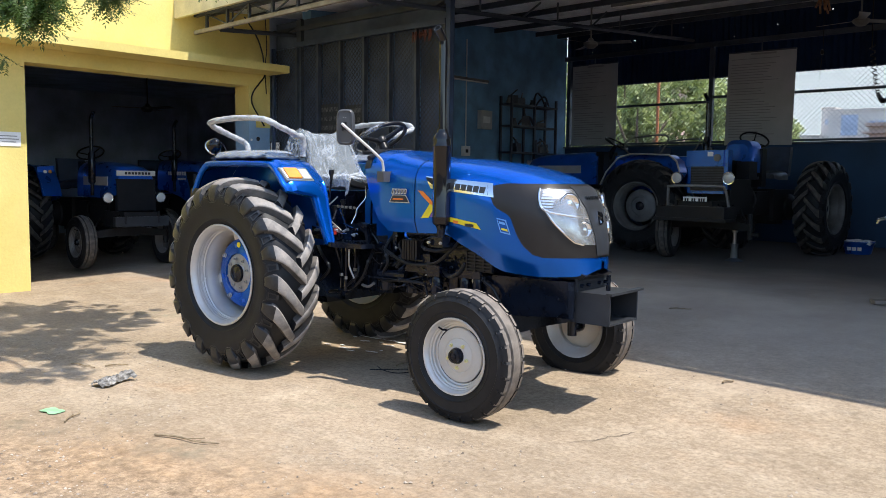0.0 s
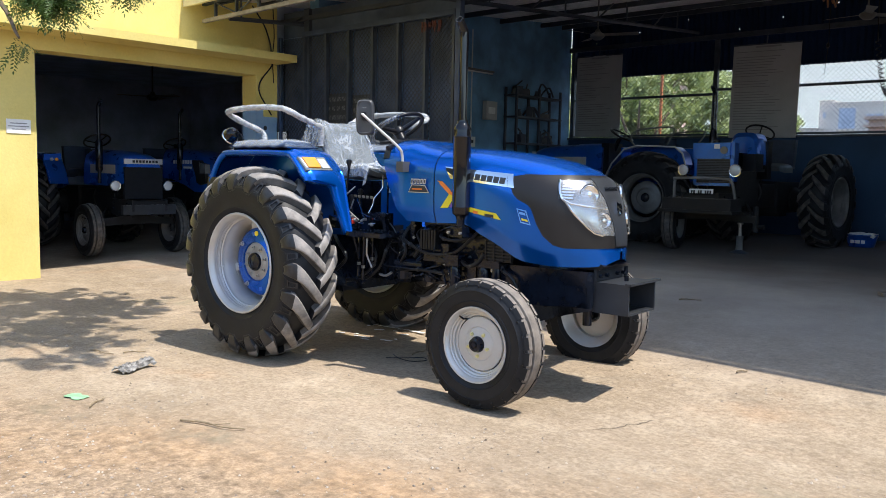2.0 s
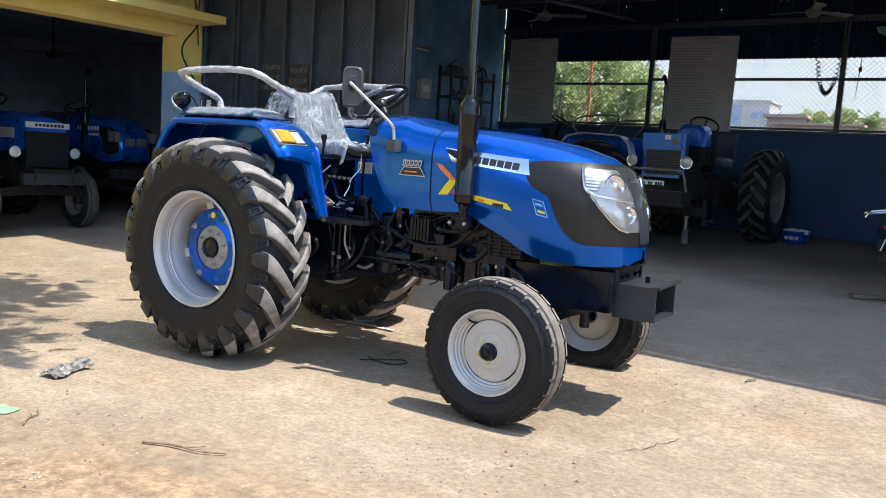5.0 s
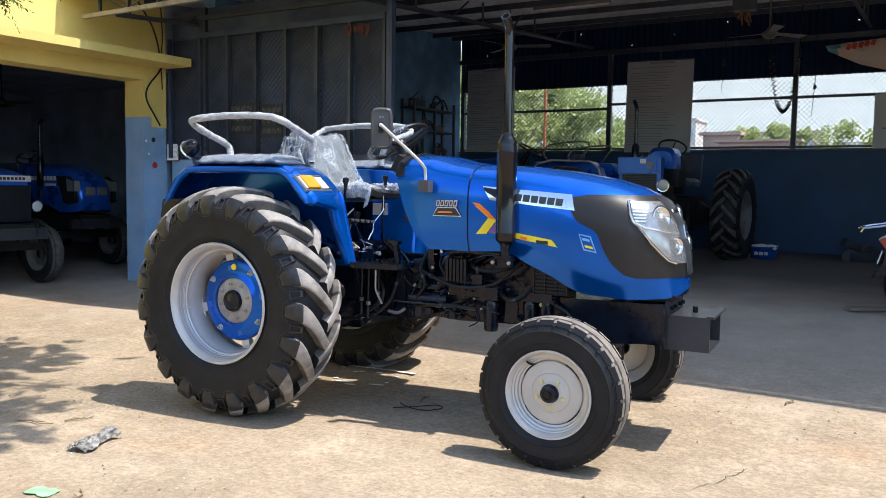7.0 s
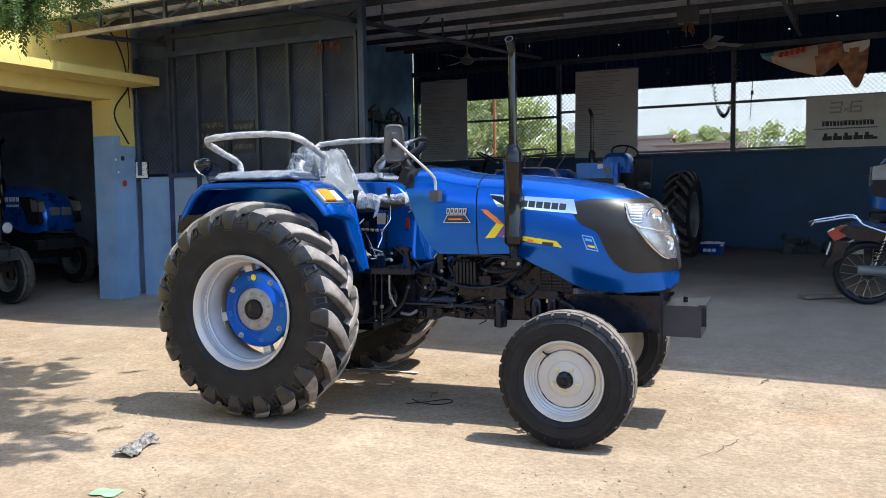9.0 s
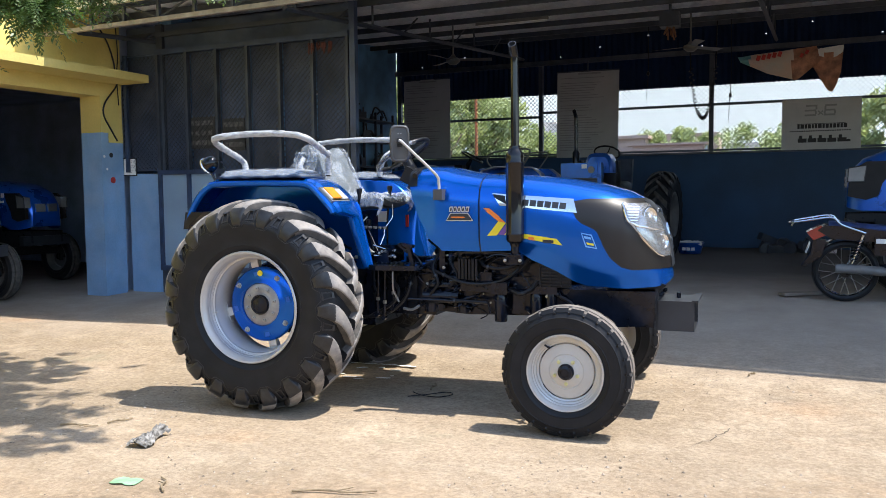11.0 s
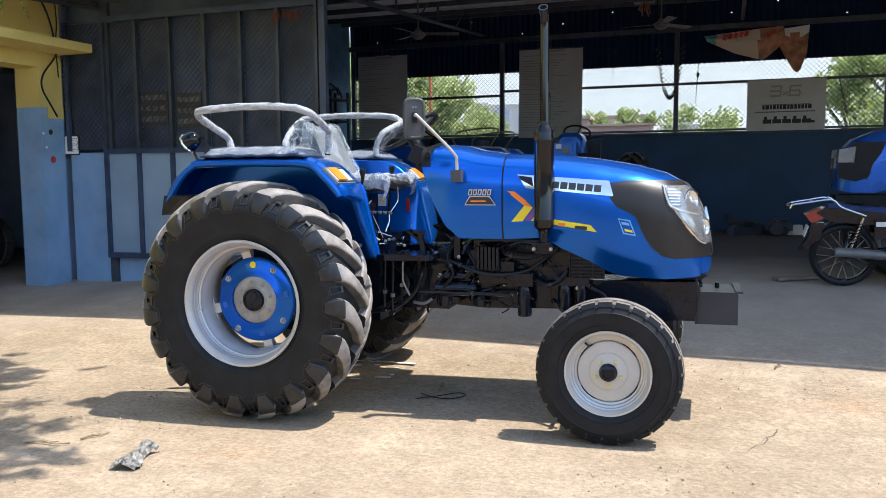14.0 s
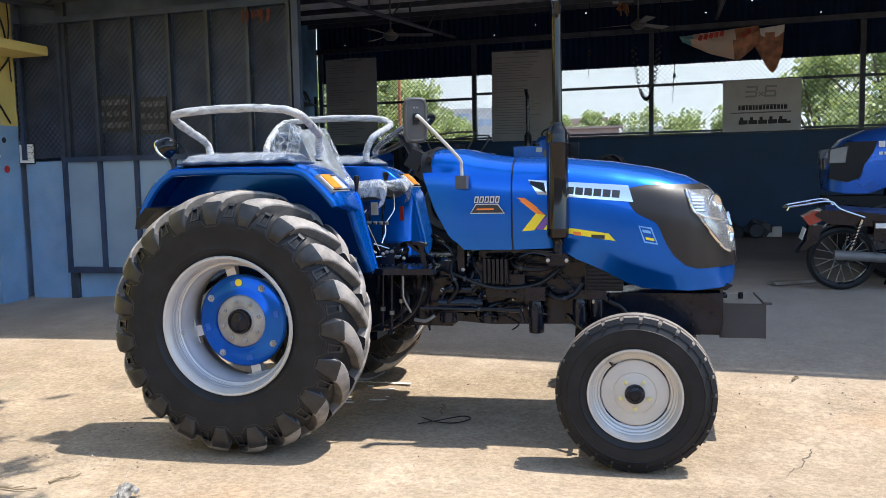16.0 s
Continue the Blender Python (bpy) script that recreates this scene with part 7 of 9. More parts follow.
def old_tractor(m, label, hood="classic", left_front=True, group="", rail=False, pipe=True, steer=0):
    T = thing("tractor", m, label, "tractor", group)

    def p(name, fn, mat=BLACK, bev=0.006, lab="", sm=False, parent=T):
        bm = bmesh.new()
        fn(bm)
        return part(name, bm, mat, parent, lab, smooth=sm, bevel=bev)
    for s in (-1, 1):
        rear_wheel(T, pose(0, s * 0.72, 0.70, 0, 23 * s, 0 if s < 0 else 180), True, 0.96)
        if s < 0 or left_front:
            front_wheel(T, pose(2.02, s * 0.66, 0.385, 0, 11 * s, (0 if s < 0 else 180) + steer), True, 0.975)
    tractor_core(T, MATT_BLACK)
    p("bumper", lambda b: (box(b, 2.50, 2.58, -0.40, 0.40, 0.62, 0.76), box(b, 2.30, 2.50, -0.27, -0.2, 0.60, 0.74), box(b, 2.30, 2.50, 0.2, 0.27, 0.60, 0.74)), STEEL_GREY)
    if hood == "classic":
        h = part("hood", round_loft([(1.02, 0.30, 1.02, 1.56), (1.3, 0.315, 1.02, 1.56), (1.9, 0.315, 1.02, 1.53), (2.2, 0.31, 1.02, 1.50), (2.33, 0.30, 1.05, 1.46), (2.38, 0.28, 1.08, 1.40)]), BLUE_OLD, T, smooth=True)
        p("grille", lambda b: (box(b, 2.32, 2.40, -0.285, 0.285, 0.84, 1.30),), BLACK_SATIN, 0.01)
        p("name_band", lambda b: prism(b, [(-0.29, 1.345), (0.29, 1.345), (0.29, 1.42), (-0.29, 1.42)], "x", 2.376, 2.40), SILVER, 0.004, "", False, h)
        p("lettering", lambda b: [box(b, 2.40, 2.404, -0.17 + 0.05 * k, -0.135 + 0.05 * k, 1.365, 1.40) for k in range(8)], INK, 0, "", False, h)
        for s in (-1, 1):
            p("side_stripe", lambda b: box(b, 1.3, 2.15, s * 0.315 - 0.003, s * 0.315 + 0.003, 1.20, 1.33), SILVER, 0.002, "", False, h)
            lm = look((2.33, s * 0.40, 1.03), (3.3, s * 0.42, 1.0)) @ pose(0, 0, 0, 90, 0, 0)
            lp = p("headlamp", lambda b: lathe(b, [(0, 0.11), (0.04, 0.09), (0.07, 0.03), (0.075, -0.01), (0.068, -0.018)], lm, 20), BLACK, 0, "round headlamp with bright rim", True)
            p("lamp_glass", lambda b: lathe(b, [(0.07, -0.014), (0.05, -0.026), (0, -0.03)], lm, 20), LENS_WHITE, 0, "", True, lp)
            p("lamp_rim", lambda b: lathe(b, [(0.068, -0.01), (0.078, -0.012), (0.076, -0.022), (0.066, -0.02)], lm, 20, close=True), CHROME, 0, "", True, lp)
    elif hood == "modern":
        h = part("hood", round_loft([(1.02, 0.34, 1.08, 1.62), (1.4, 0.35, 1.06, 1.60), (1.9, 0.35, 0.96, 1.58), (2.2, 0.345, 0.86, 1.53), (2.42, 0.32, 0.86, 1.44), (2.53, 0.28, 0.88, 1.32), (2.58, 0.23, 0.90, 1.18)], p=4.5), BLUE_OLD, T, smooth=True)
        for s in (-1, 1):
            p("nose_panel", lambda b: prism(b, [(2.12, 1.40), (2.40, 1.40), (2.56, 1.30), (2.58, 1.02), (2.40, 0.98), (2.28, 1.02), (2.24, 1.16), (2.16, 1.28)], "y", s * 0.300, s * 0.352), MATT_BLACK, 0.004, "", False, h)
            lp = p("headlamp", lambda b: prism(b, [(2.40, 1.36), (2.575, 1.33), (2.585, 1.18), (2.42, 1.18)], "y", s * 0.26, s * 0.362), LENS_DULL, 0.006, "rectangular headlamp")
            p("lamp_frame", lambda b: sweep(b, [(2.40, s * 0.364, 1.36), (2.575, s * 0.364, 1.33), (2.585, s * 0.364, 1.18), (2.42, s * 0.364, 1.18)], 0.008, 6, closed=True), STEEL_GREY, 0, "", False, lp)
            p("lettering", lambda b: ([box(b, 2.05 - 0.085 * k, 2.11 - 0.085 * k, s * 0.3475, s * 0.353, 1.335, 1.40) for k in range(8)], [box(b, 2.07 - 0.05 * k, 2.105 - 0.05 * k, s * 0.3475, s * 0.353, 1.255, 1.29) for k in range(6)]), WHITE_TAG, 0, "", False, h)
        for y in (-0.10, 0.10):
            p("grille_lamp", lambda b: box(b, 2.555, 2.60, y - 0.075, y + 0.075, 1.12, 1.24), LENS_DULL, 0.006, "", False, h)
    else:
        # engine laid bare: radiator in a blue surround, tank and air cleaner behind
        p("radiator_surround", lambda b: (box(b, 2.12, 2.22, -0.285, -0.245, 0.92, 1.30), box(b, 2.12, 2.24, 0.245, 0.30, 0.98, 1.50), box(b, 2.06, 2.26, -0.29, 0.246, 1.285, 1.50), box(b, 2.10, 2.24, -0.245, 0.245, 0.92, 0.96)), BLUE_OLD, 0.018, "blue radiator tank and side plates")
        p("radiator", lambda b: (box(b, 2.12, 2.21, -0.244, 0.244, 0.96, 1.284),), STEEL_DARK, 0.002)
        p("filler_cap", lambda b: lathe(b, [(0, 0.0), (0.045, 0.0), (0.045, 0.03), (0.03, 0.04), (0, 0.04)], pose(2.16, 0.0, 1.50, 90, 0, 0), 16), BLACK, 0, "", True)
        p("tank_gauge", lambda b: lathe(b, [(0.05, 0.0), (0.05, 0.014), (0.03, 0.018), (0, 0.018)], pose(2.26, 0.16, 1.40, 0, 0, -90), 18), RIM_OLD, 0, "", True)
        p("radiator_fins", lambda b: [box(b, 2.222, 2.226, -0.235, 0.235, 0.97 + 0.022 * k, 0.978 + 0.022 * k) for k in range(14)], BLACK_SATIN, 0)
        p("filler_plate", lambda b: box(b, 2.262, 2.266, 0.02, 0.10, 1.42, 1.48), PAPER, 0)
        part("fuel_tank", round_loft([(0.95, 0.16, 1.26, 1.62), (1.0, 0.21, 1.22, 1.68), (1.30, 0.22, 1.22, 1.68), (1.36, 0.18, 1.26, 1.62)]), BLUE_OLD, T, "blue fuel tank", smooth=True)
        p("cylinder_head", lambda b: (box(b, 1.4, 2.0, -0.14, 0.14, 1.14, 1.30), [box(b, 1.44 + 0.18 * k, 1.58 + 0.18 * k, -0.11, 0.11, 1.30, 1.38) for k in range(3)]), BLACK)
        p("fan_shroud", lambda b: lathe(b, [(0.22, 0), (0.235, 0.05), (0.235, 0.09)], pose(2.02, 0, 1.15, 0, 0, -90), 24), BLACK, 0, "", True)
        for s in (-1, 1):
            lm = look((2.34, s * 0.37, 1.13), (3.3, s * 0.42, 1.08)) @ pose(0, 0, 0, 90, 0, 0)
            lp = p("headlamp", lambda b: lathe(b, [(0, 0.11), (0.04, 0.09), (0.075, 0.03), (0.082, -0.01), (0.074, -0.018)], lm, 20), BLACK, 0, "round headlamp with bright rim", True)
            p("lamp_glass", lambda b: lathe(b, [(0.076, -0.014), (0.05, -0.028), (0, -0.032)], lm, 20), LENS_WHITE, 0, "", True, lp)
            p("lamp_rim", lambda b: lathe(b, [(0.074, -0.01), (0.085, -0.012), (0.083, -0.022), (0.072, -0.02)], lm, 20, close=True), CHROME, 0, "", True, lp)
            p("lamp_arm", lambda b: sweep(b, [(2.26, s * 0.28, 1.05), (2.32, s * 0.37, 1.07)], 0.012, 8), BLACK, 0)
        p("guard_bar", lambda b: sweep(b, smooth_path([(2.45, -0.44, 0.76), (2.48, -0.42, 0.98), (2.52, -0.34, 1.02), (2.52, 0.30, 1.02), (2.50, 0.40, 0.98), (2.46, 0.44, 0.76)], 5), 0.02, 8), RIM_OLD, 0, "grey tubular front guard", True)
        p("number_plate", lambda b: (box(b, 2.53, 2.536, -0.17, 0.17, 0.80, 0.88),), PAPER, 0.002)
        p("lettering", lambda b: [box(b, 2.536, 2.5385, -0.145 + 0.033 * k, -0.122 + 0.033 * k, 0.82, 0.86) for k in range(9) if k not in (2, 5)], INK, 0)
        p("front_platform", lambda b: (box(b, 2.30, 2.62, -0.52, 0.46, 0.60, 0.75), box(b, 2.34, 2.66, -0.56, 0.50, 0.56, 0.60)), MATT_BLACK)
        p("battery", lambda b: (box(b, 1.62, 1.86, 0.24, 0.42, 1.16, 1.36), box(b, 1.60, 1.9, 0.22, 0.44, 1.12, 1.16)), BLACK_SATIN)
        p("air_cleaner", lambda b: sweep(b, [(1.74, -0.30, 1.05), (1.74, -0.30, 1.36)], 0.075, 16), BLACK, 0, "", True)
    if pipe:
        px, py = (1.72, -0.36) if hood != "bare" else (1.95, -0.16)
        p("exhaust", lambda b: sweep(b, smooth_path([(px, py, 1.05), (px, py, 1.5), (px, py, 2.12), (px + 0.02, py, 2.20), (px + 0.10, py, 2.27)], 5), 0.026, 12), BLACK, 0, "upright black exhaust pipe", True)
        p("silencer", lambda b: sweep(b, [(px, py, 1.22), (px, py, 1.25), (px, py, 1.66), (px, py, 1.70)], [0.03, 0.052, 0.052, 0.03], 16), BLACK, 0, "", True)
    for s in (() if hood == "bare" else (-1, 1)):
        prof = [(-0.60, 1.22), (-0.55, 1.38), (-0.42, 1.48), (0.20, 1.50), (0.42, 1.44), (0.62, 1.22), (0.72, 1.02)]
        rows = [[(x, s * y, z) for y in (0.42, 0.55, 0.66, 0.70)] for x, z in prof]
        bm = bmesh.new()
        grid(bm, rows)
        f = part("fender", thicken(bm, 0.008), BLUE_OLD, T, "worn dark blue mudguard", smooth=True)
        p("fender_edge", lambda b: sweep(b, [(x, s * 0.70, z) for x, z in prof], 0.014, 6), SILVER if rail else BLUE_OLD, 0, "", True, f)
        p("fender_wall", lambda b: prism(b, prof + [(0.5, 0.95), (-0.1, 0.9), (-0.5, 1.05)], "y", s * 0.415, s * 0.425), BLUE_OLD, 0, "", False, f)
        p("fender_front", lambda b: prism(b, [(s * 0.43, 1.30), (s * 0.69, 1.30), (s * 0.69, 1.47), (s * 0.43, 1.49)], "x", 0.44, 0.47), BLUE_OLD, 0.004, "", False, f)
        for k, mm in enumerate((AMBER, LENS_WHITE)):
            p("side_lamp", lambda b: lathe(b, [(0.028, 0), (0.028, 0.012), (0, 0.018)], pose(0.47, s * (0.50 + 0.075 * k), 1.395, 0, 0, -90), 14), mm, 0, "", True, f)
        if rail:
            p("hand_rail", lambda b: sweep(b, smooth_path([(0.30, s * 0.56, 1.50), (0.36, s * 0.60, 1.62), (0.22, s * 0.64, 1.74), (-0.28, s * 0.64, 1.78), (-0.36, s * 0.60, 1.72), (-0.22, s * 0.56, 1.50)], 5), 0.014, 8), RIM_OLD, 0, "", True, f)
    sw = pose(0.82, 0, 1.70, 0, -30, 0)
    w = p("steering_wheel", lambda b: sweep(b, [sw @ Vector((0.20 * math.cos(2 * math.pi * k / 28), 0.20 * math.sin(2 * math.pi * k / 28), 0)) for k in range(28)], 0.014, 8, closed=True), BLACK_SATIN, 0, "", True)
    p("spoke", lambda b: [sweep(b, [sw @ Vector((0, 0, -0.04)), sw @ Vector((0.20 * math.cos(a), 0.20 * math.sin(a), 0))], 0.010, 6) for a in (0.5, 2.6, 4.7)], BLACK_SATIN, 0, "", True, w)
    p("steering_column", lambda b: sweep(b, [sw @ Vector((0, 0, -0.02)), sw @ Vector((0, 0, -0.40))], [0.03, 0.06], 10), BLACK, 0, "", True, w)
    p("dash", lambda b: box(b, 0.92, 1.06, -0.24, 0.24, 1.02, 1.56), BLACK_SATIN, 0.03)
    part("seat", round_loft([(0.08, 0.20, 1.16, 1.24), (0.14, 0.24, 1.12, 1.26), (0.46, 0.24, 1.12, 1.26), (0.54, 0.20, 1.14, 1.22)]), SEAT_GREY if hood == "bare" else CUSHION, T, smooth=True)
    p("seat_back", lambda b: prism(b, [(0.02, 1.18), (0.12, 1.18), (0.04, 1.62), (-0.05, 1.62)], "y", -0.22, 0.22), CUSHION, 0.03)
    return T


FZ = 0.37
A = old_tractor(pose(-4.95, 12.72, FZ, 0, 0, -92.5), "dismantled blue tractor without hood, propped on a jack", "bare", left_front=False, steer=14)
old_tractor(pose(-6.52, 12.05, FZ, 0, 0, 183), "dusty dark blue tractor with hand rails, parked inside the shed", "classic", rail=True, pipe=False)
old_tractor(pose(0.93, 9.30, FZ - 0.01, 0, 0, 180), "blue tractor with black nose panel, standing in the shed", "modern")
old_tractor(pose(-13.98, 5.84, 0.09, 0, 0, -2), "blue tractor with round headlamps, parked in the dark garage", "classic", group="tractors in the garage")
old_tractor(pose(-15.1, 7.85, 0.12, 0, 0, -3), "dark blue tractor with square lamps, parked in the garage", "modern", group="tractors in the garage")
old_tractor(pose(-17.3, 5.2, 0.09, 0, 0, 2), "dark tractor parked deep in the garage", "classic", group="tractors in the garage")


def build_jack():
    j = thing("jack_stand", pose(-4.78, 10.86, FZ - 0.01), "greasy screw jack under the propped tractor", "jack")
    part("base", lathe(bmesh.new(), [(0, 0), (0.13, 0), (0.13, 0.02), (0.06, 0.05), (0.045, 0.06), (0, 0.06)], pose(0, 0, 0, 90, 0, 0), 20), STEEL_DARK, j, smooth=True)
    part("body", lathe(bmesh.new(), [(0, 0.05), (0.05, 0.05), (0.042, 0.20), (0.05, 0.22), (0.05, 0.25), (0, 0.25)], pose(0, 0, 0, 90, 0, 0), 18), RIM_OLD, j, smooth=True)
    part("screw", lathe(bmesh.new(), [(0, 0.25), (0.025, 0.25), (0.025, 0.40), (0.04, 0.41), (0.04, 0.43), (0, 0.43)], pose(0, 0, 0, 90, 0, 0), 14), BOLT, j, smooth=True)
    d = thing("drain_pan", pose(-3.86, 13.2, FZ + 0.03), "blue enamel tub with folded sacks against the wall", "tub")
    part("tub", lathe(bmesh.new(), [(0, 0.0), (0.18, 0.0), (0.22, 0.17), (0.235, 0.18), (0.225, 0.19), (0.175, 0.03), (0, 0.02)], pose(0, 0, 0, 90, 0, 0), 28), BLUE_OLD, d, smooth=True)
    part("lettering", box(box(box(bmesh.new(), -0.10, -0.045, -0.203, -0.196, 0.06, 0.11), -0.03, 0.03, -0.213, -0.205, 0.06, 0.11), 0.045, 0.10, -0.203, -0.196, 0.06, 0.11), PAPER, d)
    bm = bmesh.new()
    grid(bm, [[(-0.20 + 0.044 * i, -0.15 + 0.05 * k, 0.20 + 0.035 * noise.noise((i * 0.7, k * 0.9, 2))) for i in range(10)] for k in range(7)])
    part("sack", thicken(bm, 0.05), PAPER, d, smooth=True)


build_jack()


# ---- motorcycle ----
def build_motorcycle():
    B = thing("motorcycle", pose(-1.70, 7.86, ground_z(-1.7, 7.86) + 0.004, 4, 0, 2), "black commuter motorcycle with red tail lamp and chrome carrier", "motorcycle")

    def p(name, fn, mat=BLACK, bev=0.0, lab="", sm=True, parent=B):
        bm = bmesh.new()
        fn(bm)
        return part(name, bm, mat, parent, lab, smooth=sm, bevel=bev)
    for x in (0.0, 1.26):
        wm = pose(x, 0, 0.305)
        t = p("wheel", lambda b: lathe(b, [(0.245, -0.035), (0.27, -0.046), (0.295, -0.034), (0.305, 0.0), (0.295, 0.034), (0.27, 0.046), (0.245, 0.035)], wm, 44, close=True), RUBBER, 0, "black tyre on spoked wheel")
        p("rim", lambda b: lathe(b, [(0.246, -0.03), (0.250, -0.034), (0.238, -0.02), (0.232, 0.0), (0.238, 0.02), (0.250, 0.034), (0.246, 0.03)], wm, 44, close=True), CHROME, 0, "", True, t)
        p("hub", lambda b: lathe(b, [(0, -0.06), (0.05, -0.06), (0.06, -0.04), (0.06, 0.04), (0.05, 0.06), (0, 0.06)], wm, 24), STEEL_GREY, 0, "", True, t)
        for k in range(18):
            a = 2 * math.pi * k / 18
            a2 = a + (0.5 if k % 2 else -0.5)
            p("spoke", lambda b: sweep(b, [wm @ Vector((0.055 * math.cos(a2), 0.035 * (1 if k % 4 < 2 else -1), 0.055 * math.sin(a2))), wm @ Vector((0.236 * math.cos(a), 0, 0.236 * math.sin(a)))], 0.0032, 5), BOLT, 0, "", False, t)
    p("swing_arm", lambda b: [sweep(b, [(0, s * 0.10, 0.305), (0.48, s * 0.10, 0.36)], 0.022, 10) for s in (-1, 1)])
    for s in (-1, 1):
        sh = p("shock_absorber", lambda b: sweep(b, [(0.03, s * 0.125, 0.34), (0.14, s * 0.125, 0.68)], 0.014, 10), CHROME)
        p("spring", lambda b: sweep(b, [Vector((0.055 + 0.07 * u, s * 0.125, 0.42 + 0.215 * u)) + Vector((0.028 * math.cos(u * 44), 0.028 * math.sin(u * 44), 0)) for u in [k / 90 for k in range(91)]], 0.005, 5), BLACK, 0, "", True, sh)
    p("silencer", lambda b: sweep(b, smooth_path([(-0.10, -0.17, 0.36), (0.02, -0.17, 0.355), (0.30, -0.165, 0.335), (0.55, -0.15, 0.30), (0.80, -0.10, 0.26)], 4), [0.045] * 9 + [0.034] * 4 + [0.024] * 4, 14), RIM_OLD, 0, "dull chrome exhaust silencer")
    p("engine", lambda b: (box(b, 0.48, 0.80, -0.11, 0.11, 0.28, 0.48), sweep(b, [(0.66, 0, 0.46), (0.78, 0, 0.66)], 0.085, 16), sweep(b, [(0.60, -0.14, 0.36), (0.60, 0.14, 0.36)], 0.09, 18)), STEEL_GREY, 0.0)
    p("seat", lambda b: [v for v in ()] or grid(b, [[(-0.16 + 0.085 * i, 0.12 * (k / 4 - 1) * (0.75 + 0.03 * min(i, 6)), 0.775 + 0.012 * math.sin(i * 0.7) - 0.035 * abs(k / 4 - 1) ** 3 + 0.03 * max(0, 3 - i) / 3) for k in range(9)] for i in range(10)]) and thicken(b, 0.07), pbr("navy_seat_cover", (0.025, 0.05, 0.15), 0.55, scale=9, var=0.3, fine=60, bump=0.15), 0, "dark blue patterned seat cover")
    p("tail_fairing", lambda b: (prism(b, [(-0.26, 0.72), (-0.20, 0.77), (0.25, 0.74), (0.50, 0.70), (0.50, 0.60), (0.10, 0.62), (-0.14, 0.64)], "y", -0.10, 0.10),), BLACK, 0.02)
    p("tail_lamp", lambda b: prism(b, [(-0.36, 0.70), (-0.24, 0.76), (-0.10, 0.735), (-0.16, 0.68), (-0.30, 0.62)], "y", -0.075, 0.075), TAIL_RED, 0.03, "red tail lamp")
    p("mudguard", lambda b: (prism(b, [(-0.30, 0.62), (-0.18, 0.62), (-0.22, 0.46), (-0.36, 0.36), (-0.40, 0.36), (-0.32, 0.48)], "y", -0.06, 0.06),), BLACK, 0.01)
    p("rear_fender", lambda b: grid(b, [[(0.34 * math.cos(a), y, 0.305 + 0.34 * math.sin(a)) for y in (-0.06, -0.03, 0.03, 0.06)] for a in [0.9 + 0.12 * k for k in range(16)]]) and thicken(b, 0.005), BLACK)
    p("number_plate", lambda b: obox(b, pose(-0.345, 0, 0.54, 0, 18, 0), 0.008, 0.16, 0.11), PAPER, 0.002, "", False)
    p("carrier", lambda b: [sweep(b, smooth_path(q, 4), 0.010, 8) for q in ([(0.16, -0.13, 0.70), (-0.05, -0.13, 0.78), (-0.14, -0.12, 0.85), (-0.36, -0.11, 0.82), (-0.48, -0.09, 0.80)], [(0.16, 0.13, 0.70), (-0.05, 0.13, 0.78), (-0.14, 0.12, 0.85), (-0.36, 0.11, 0.82), (-0.48, 0.09, 0.80)],
                                                                          [(-0.48, -0.09, 0.80), (-0.52, 0.0, 0.79), (-0.48, 0.09, 0.80)], [(-0.30, -0.11, 0.828), (-0.30, 0.11, 0.828)], [(-0.15, -0.12, 0.85), (-0.15, 0.12, 0.85)], [(-0.48, -0.09, 0.80), (-0.50, -0.09, 0.765)])], CHROME, 0, "chrome luggage carrier")
    part("fuel_tank", round_loft([(0.46, 0.08, 0.70, 0.80), (0.55, 0.13, 0.68, 0.90), (0.80, 0.15, 0.68, 0.95), (0.98, 0.12, 0.70, 0.92), (1.04, 0.06, 0.74, 0.86)], p=2.6), BLACK, B, "black fuel tank", smooth=True)
    [p("side_panel", lambda b: box(b, 0.24, 0.48, s * 0.115 - 0.01, s * 0.115 + 0.01, 0.48, 0.66), BLACK, 0.01) for s in (-1, 1)]
    p("side_badge", lambda b: (box(b, 0.25, 0.44, -0.128, -0.126, 0.60, 0.645),), WHITE_TAG)
    p("fork", lambda b: [sweep(b, [(1.26, s * 0.09, 0.305), (1.02, s * 0.09, 0.98)], 0.022, 10) for s in (-1, 1)], CHROME)
    p("handlebar", lambda b: sweep(b, smooth_path([(0.86, -0.36, 1.03), (0.96, -0.2, 1.05), (1.02, 0, 1.0), (0.96, 0.2, 1.05), (0.86, 0.36, 1.03)], 5), 0.012, 8), BLACK)
    p("headlamp", lambda b: lathe(b, [(0, 0.10), (0.07, 0.06), (0.085, 0), (0, -0.02)], pose(1.14, 0, 0.88, 0, 0, -90), 20), LENS_WHITE)
    p("front_fender", lambda b: grid(b, [[(1.26 + 0.34 * math.cos(a), y, 0.305 + 0.34 * math.sin(a)) for y in (-0.06, 0.06)] for a in [0.7 + 0.15 * k for k in range(13)]]) and thicken(b, 0.005), BLACK)
    p("side_stand", lambda b: sweep(b, [(0.52, 0.10, 0.30), (0.44, 0.24, 0.012)], 0.012, 8), BLACK)
    s = thing("timber_offcut", pose(-2.0, 8.25, ground_z(-2.0, 8.25) + 0.012, 0, 0, 35), "flat grey timber offcut on the floor", "timber")
    part("plank", box(bmesh.new(), -0.35, 0.25, -0.06, 0.06, 0, 0.03), pbr("grey_timber", (0.24, 0.20, 0.16), 0.8, scale=3, var=0.2, fine=60, stretch=(1, 8, 8)), s, bevel=0.004)


build_motorcycle()


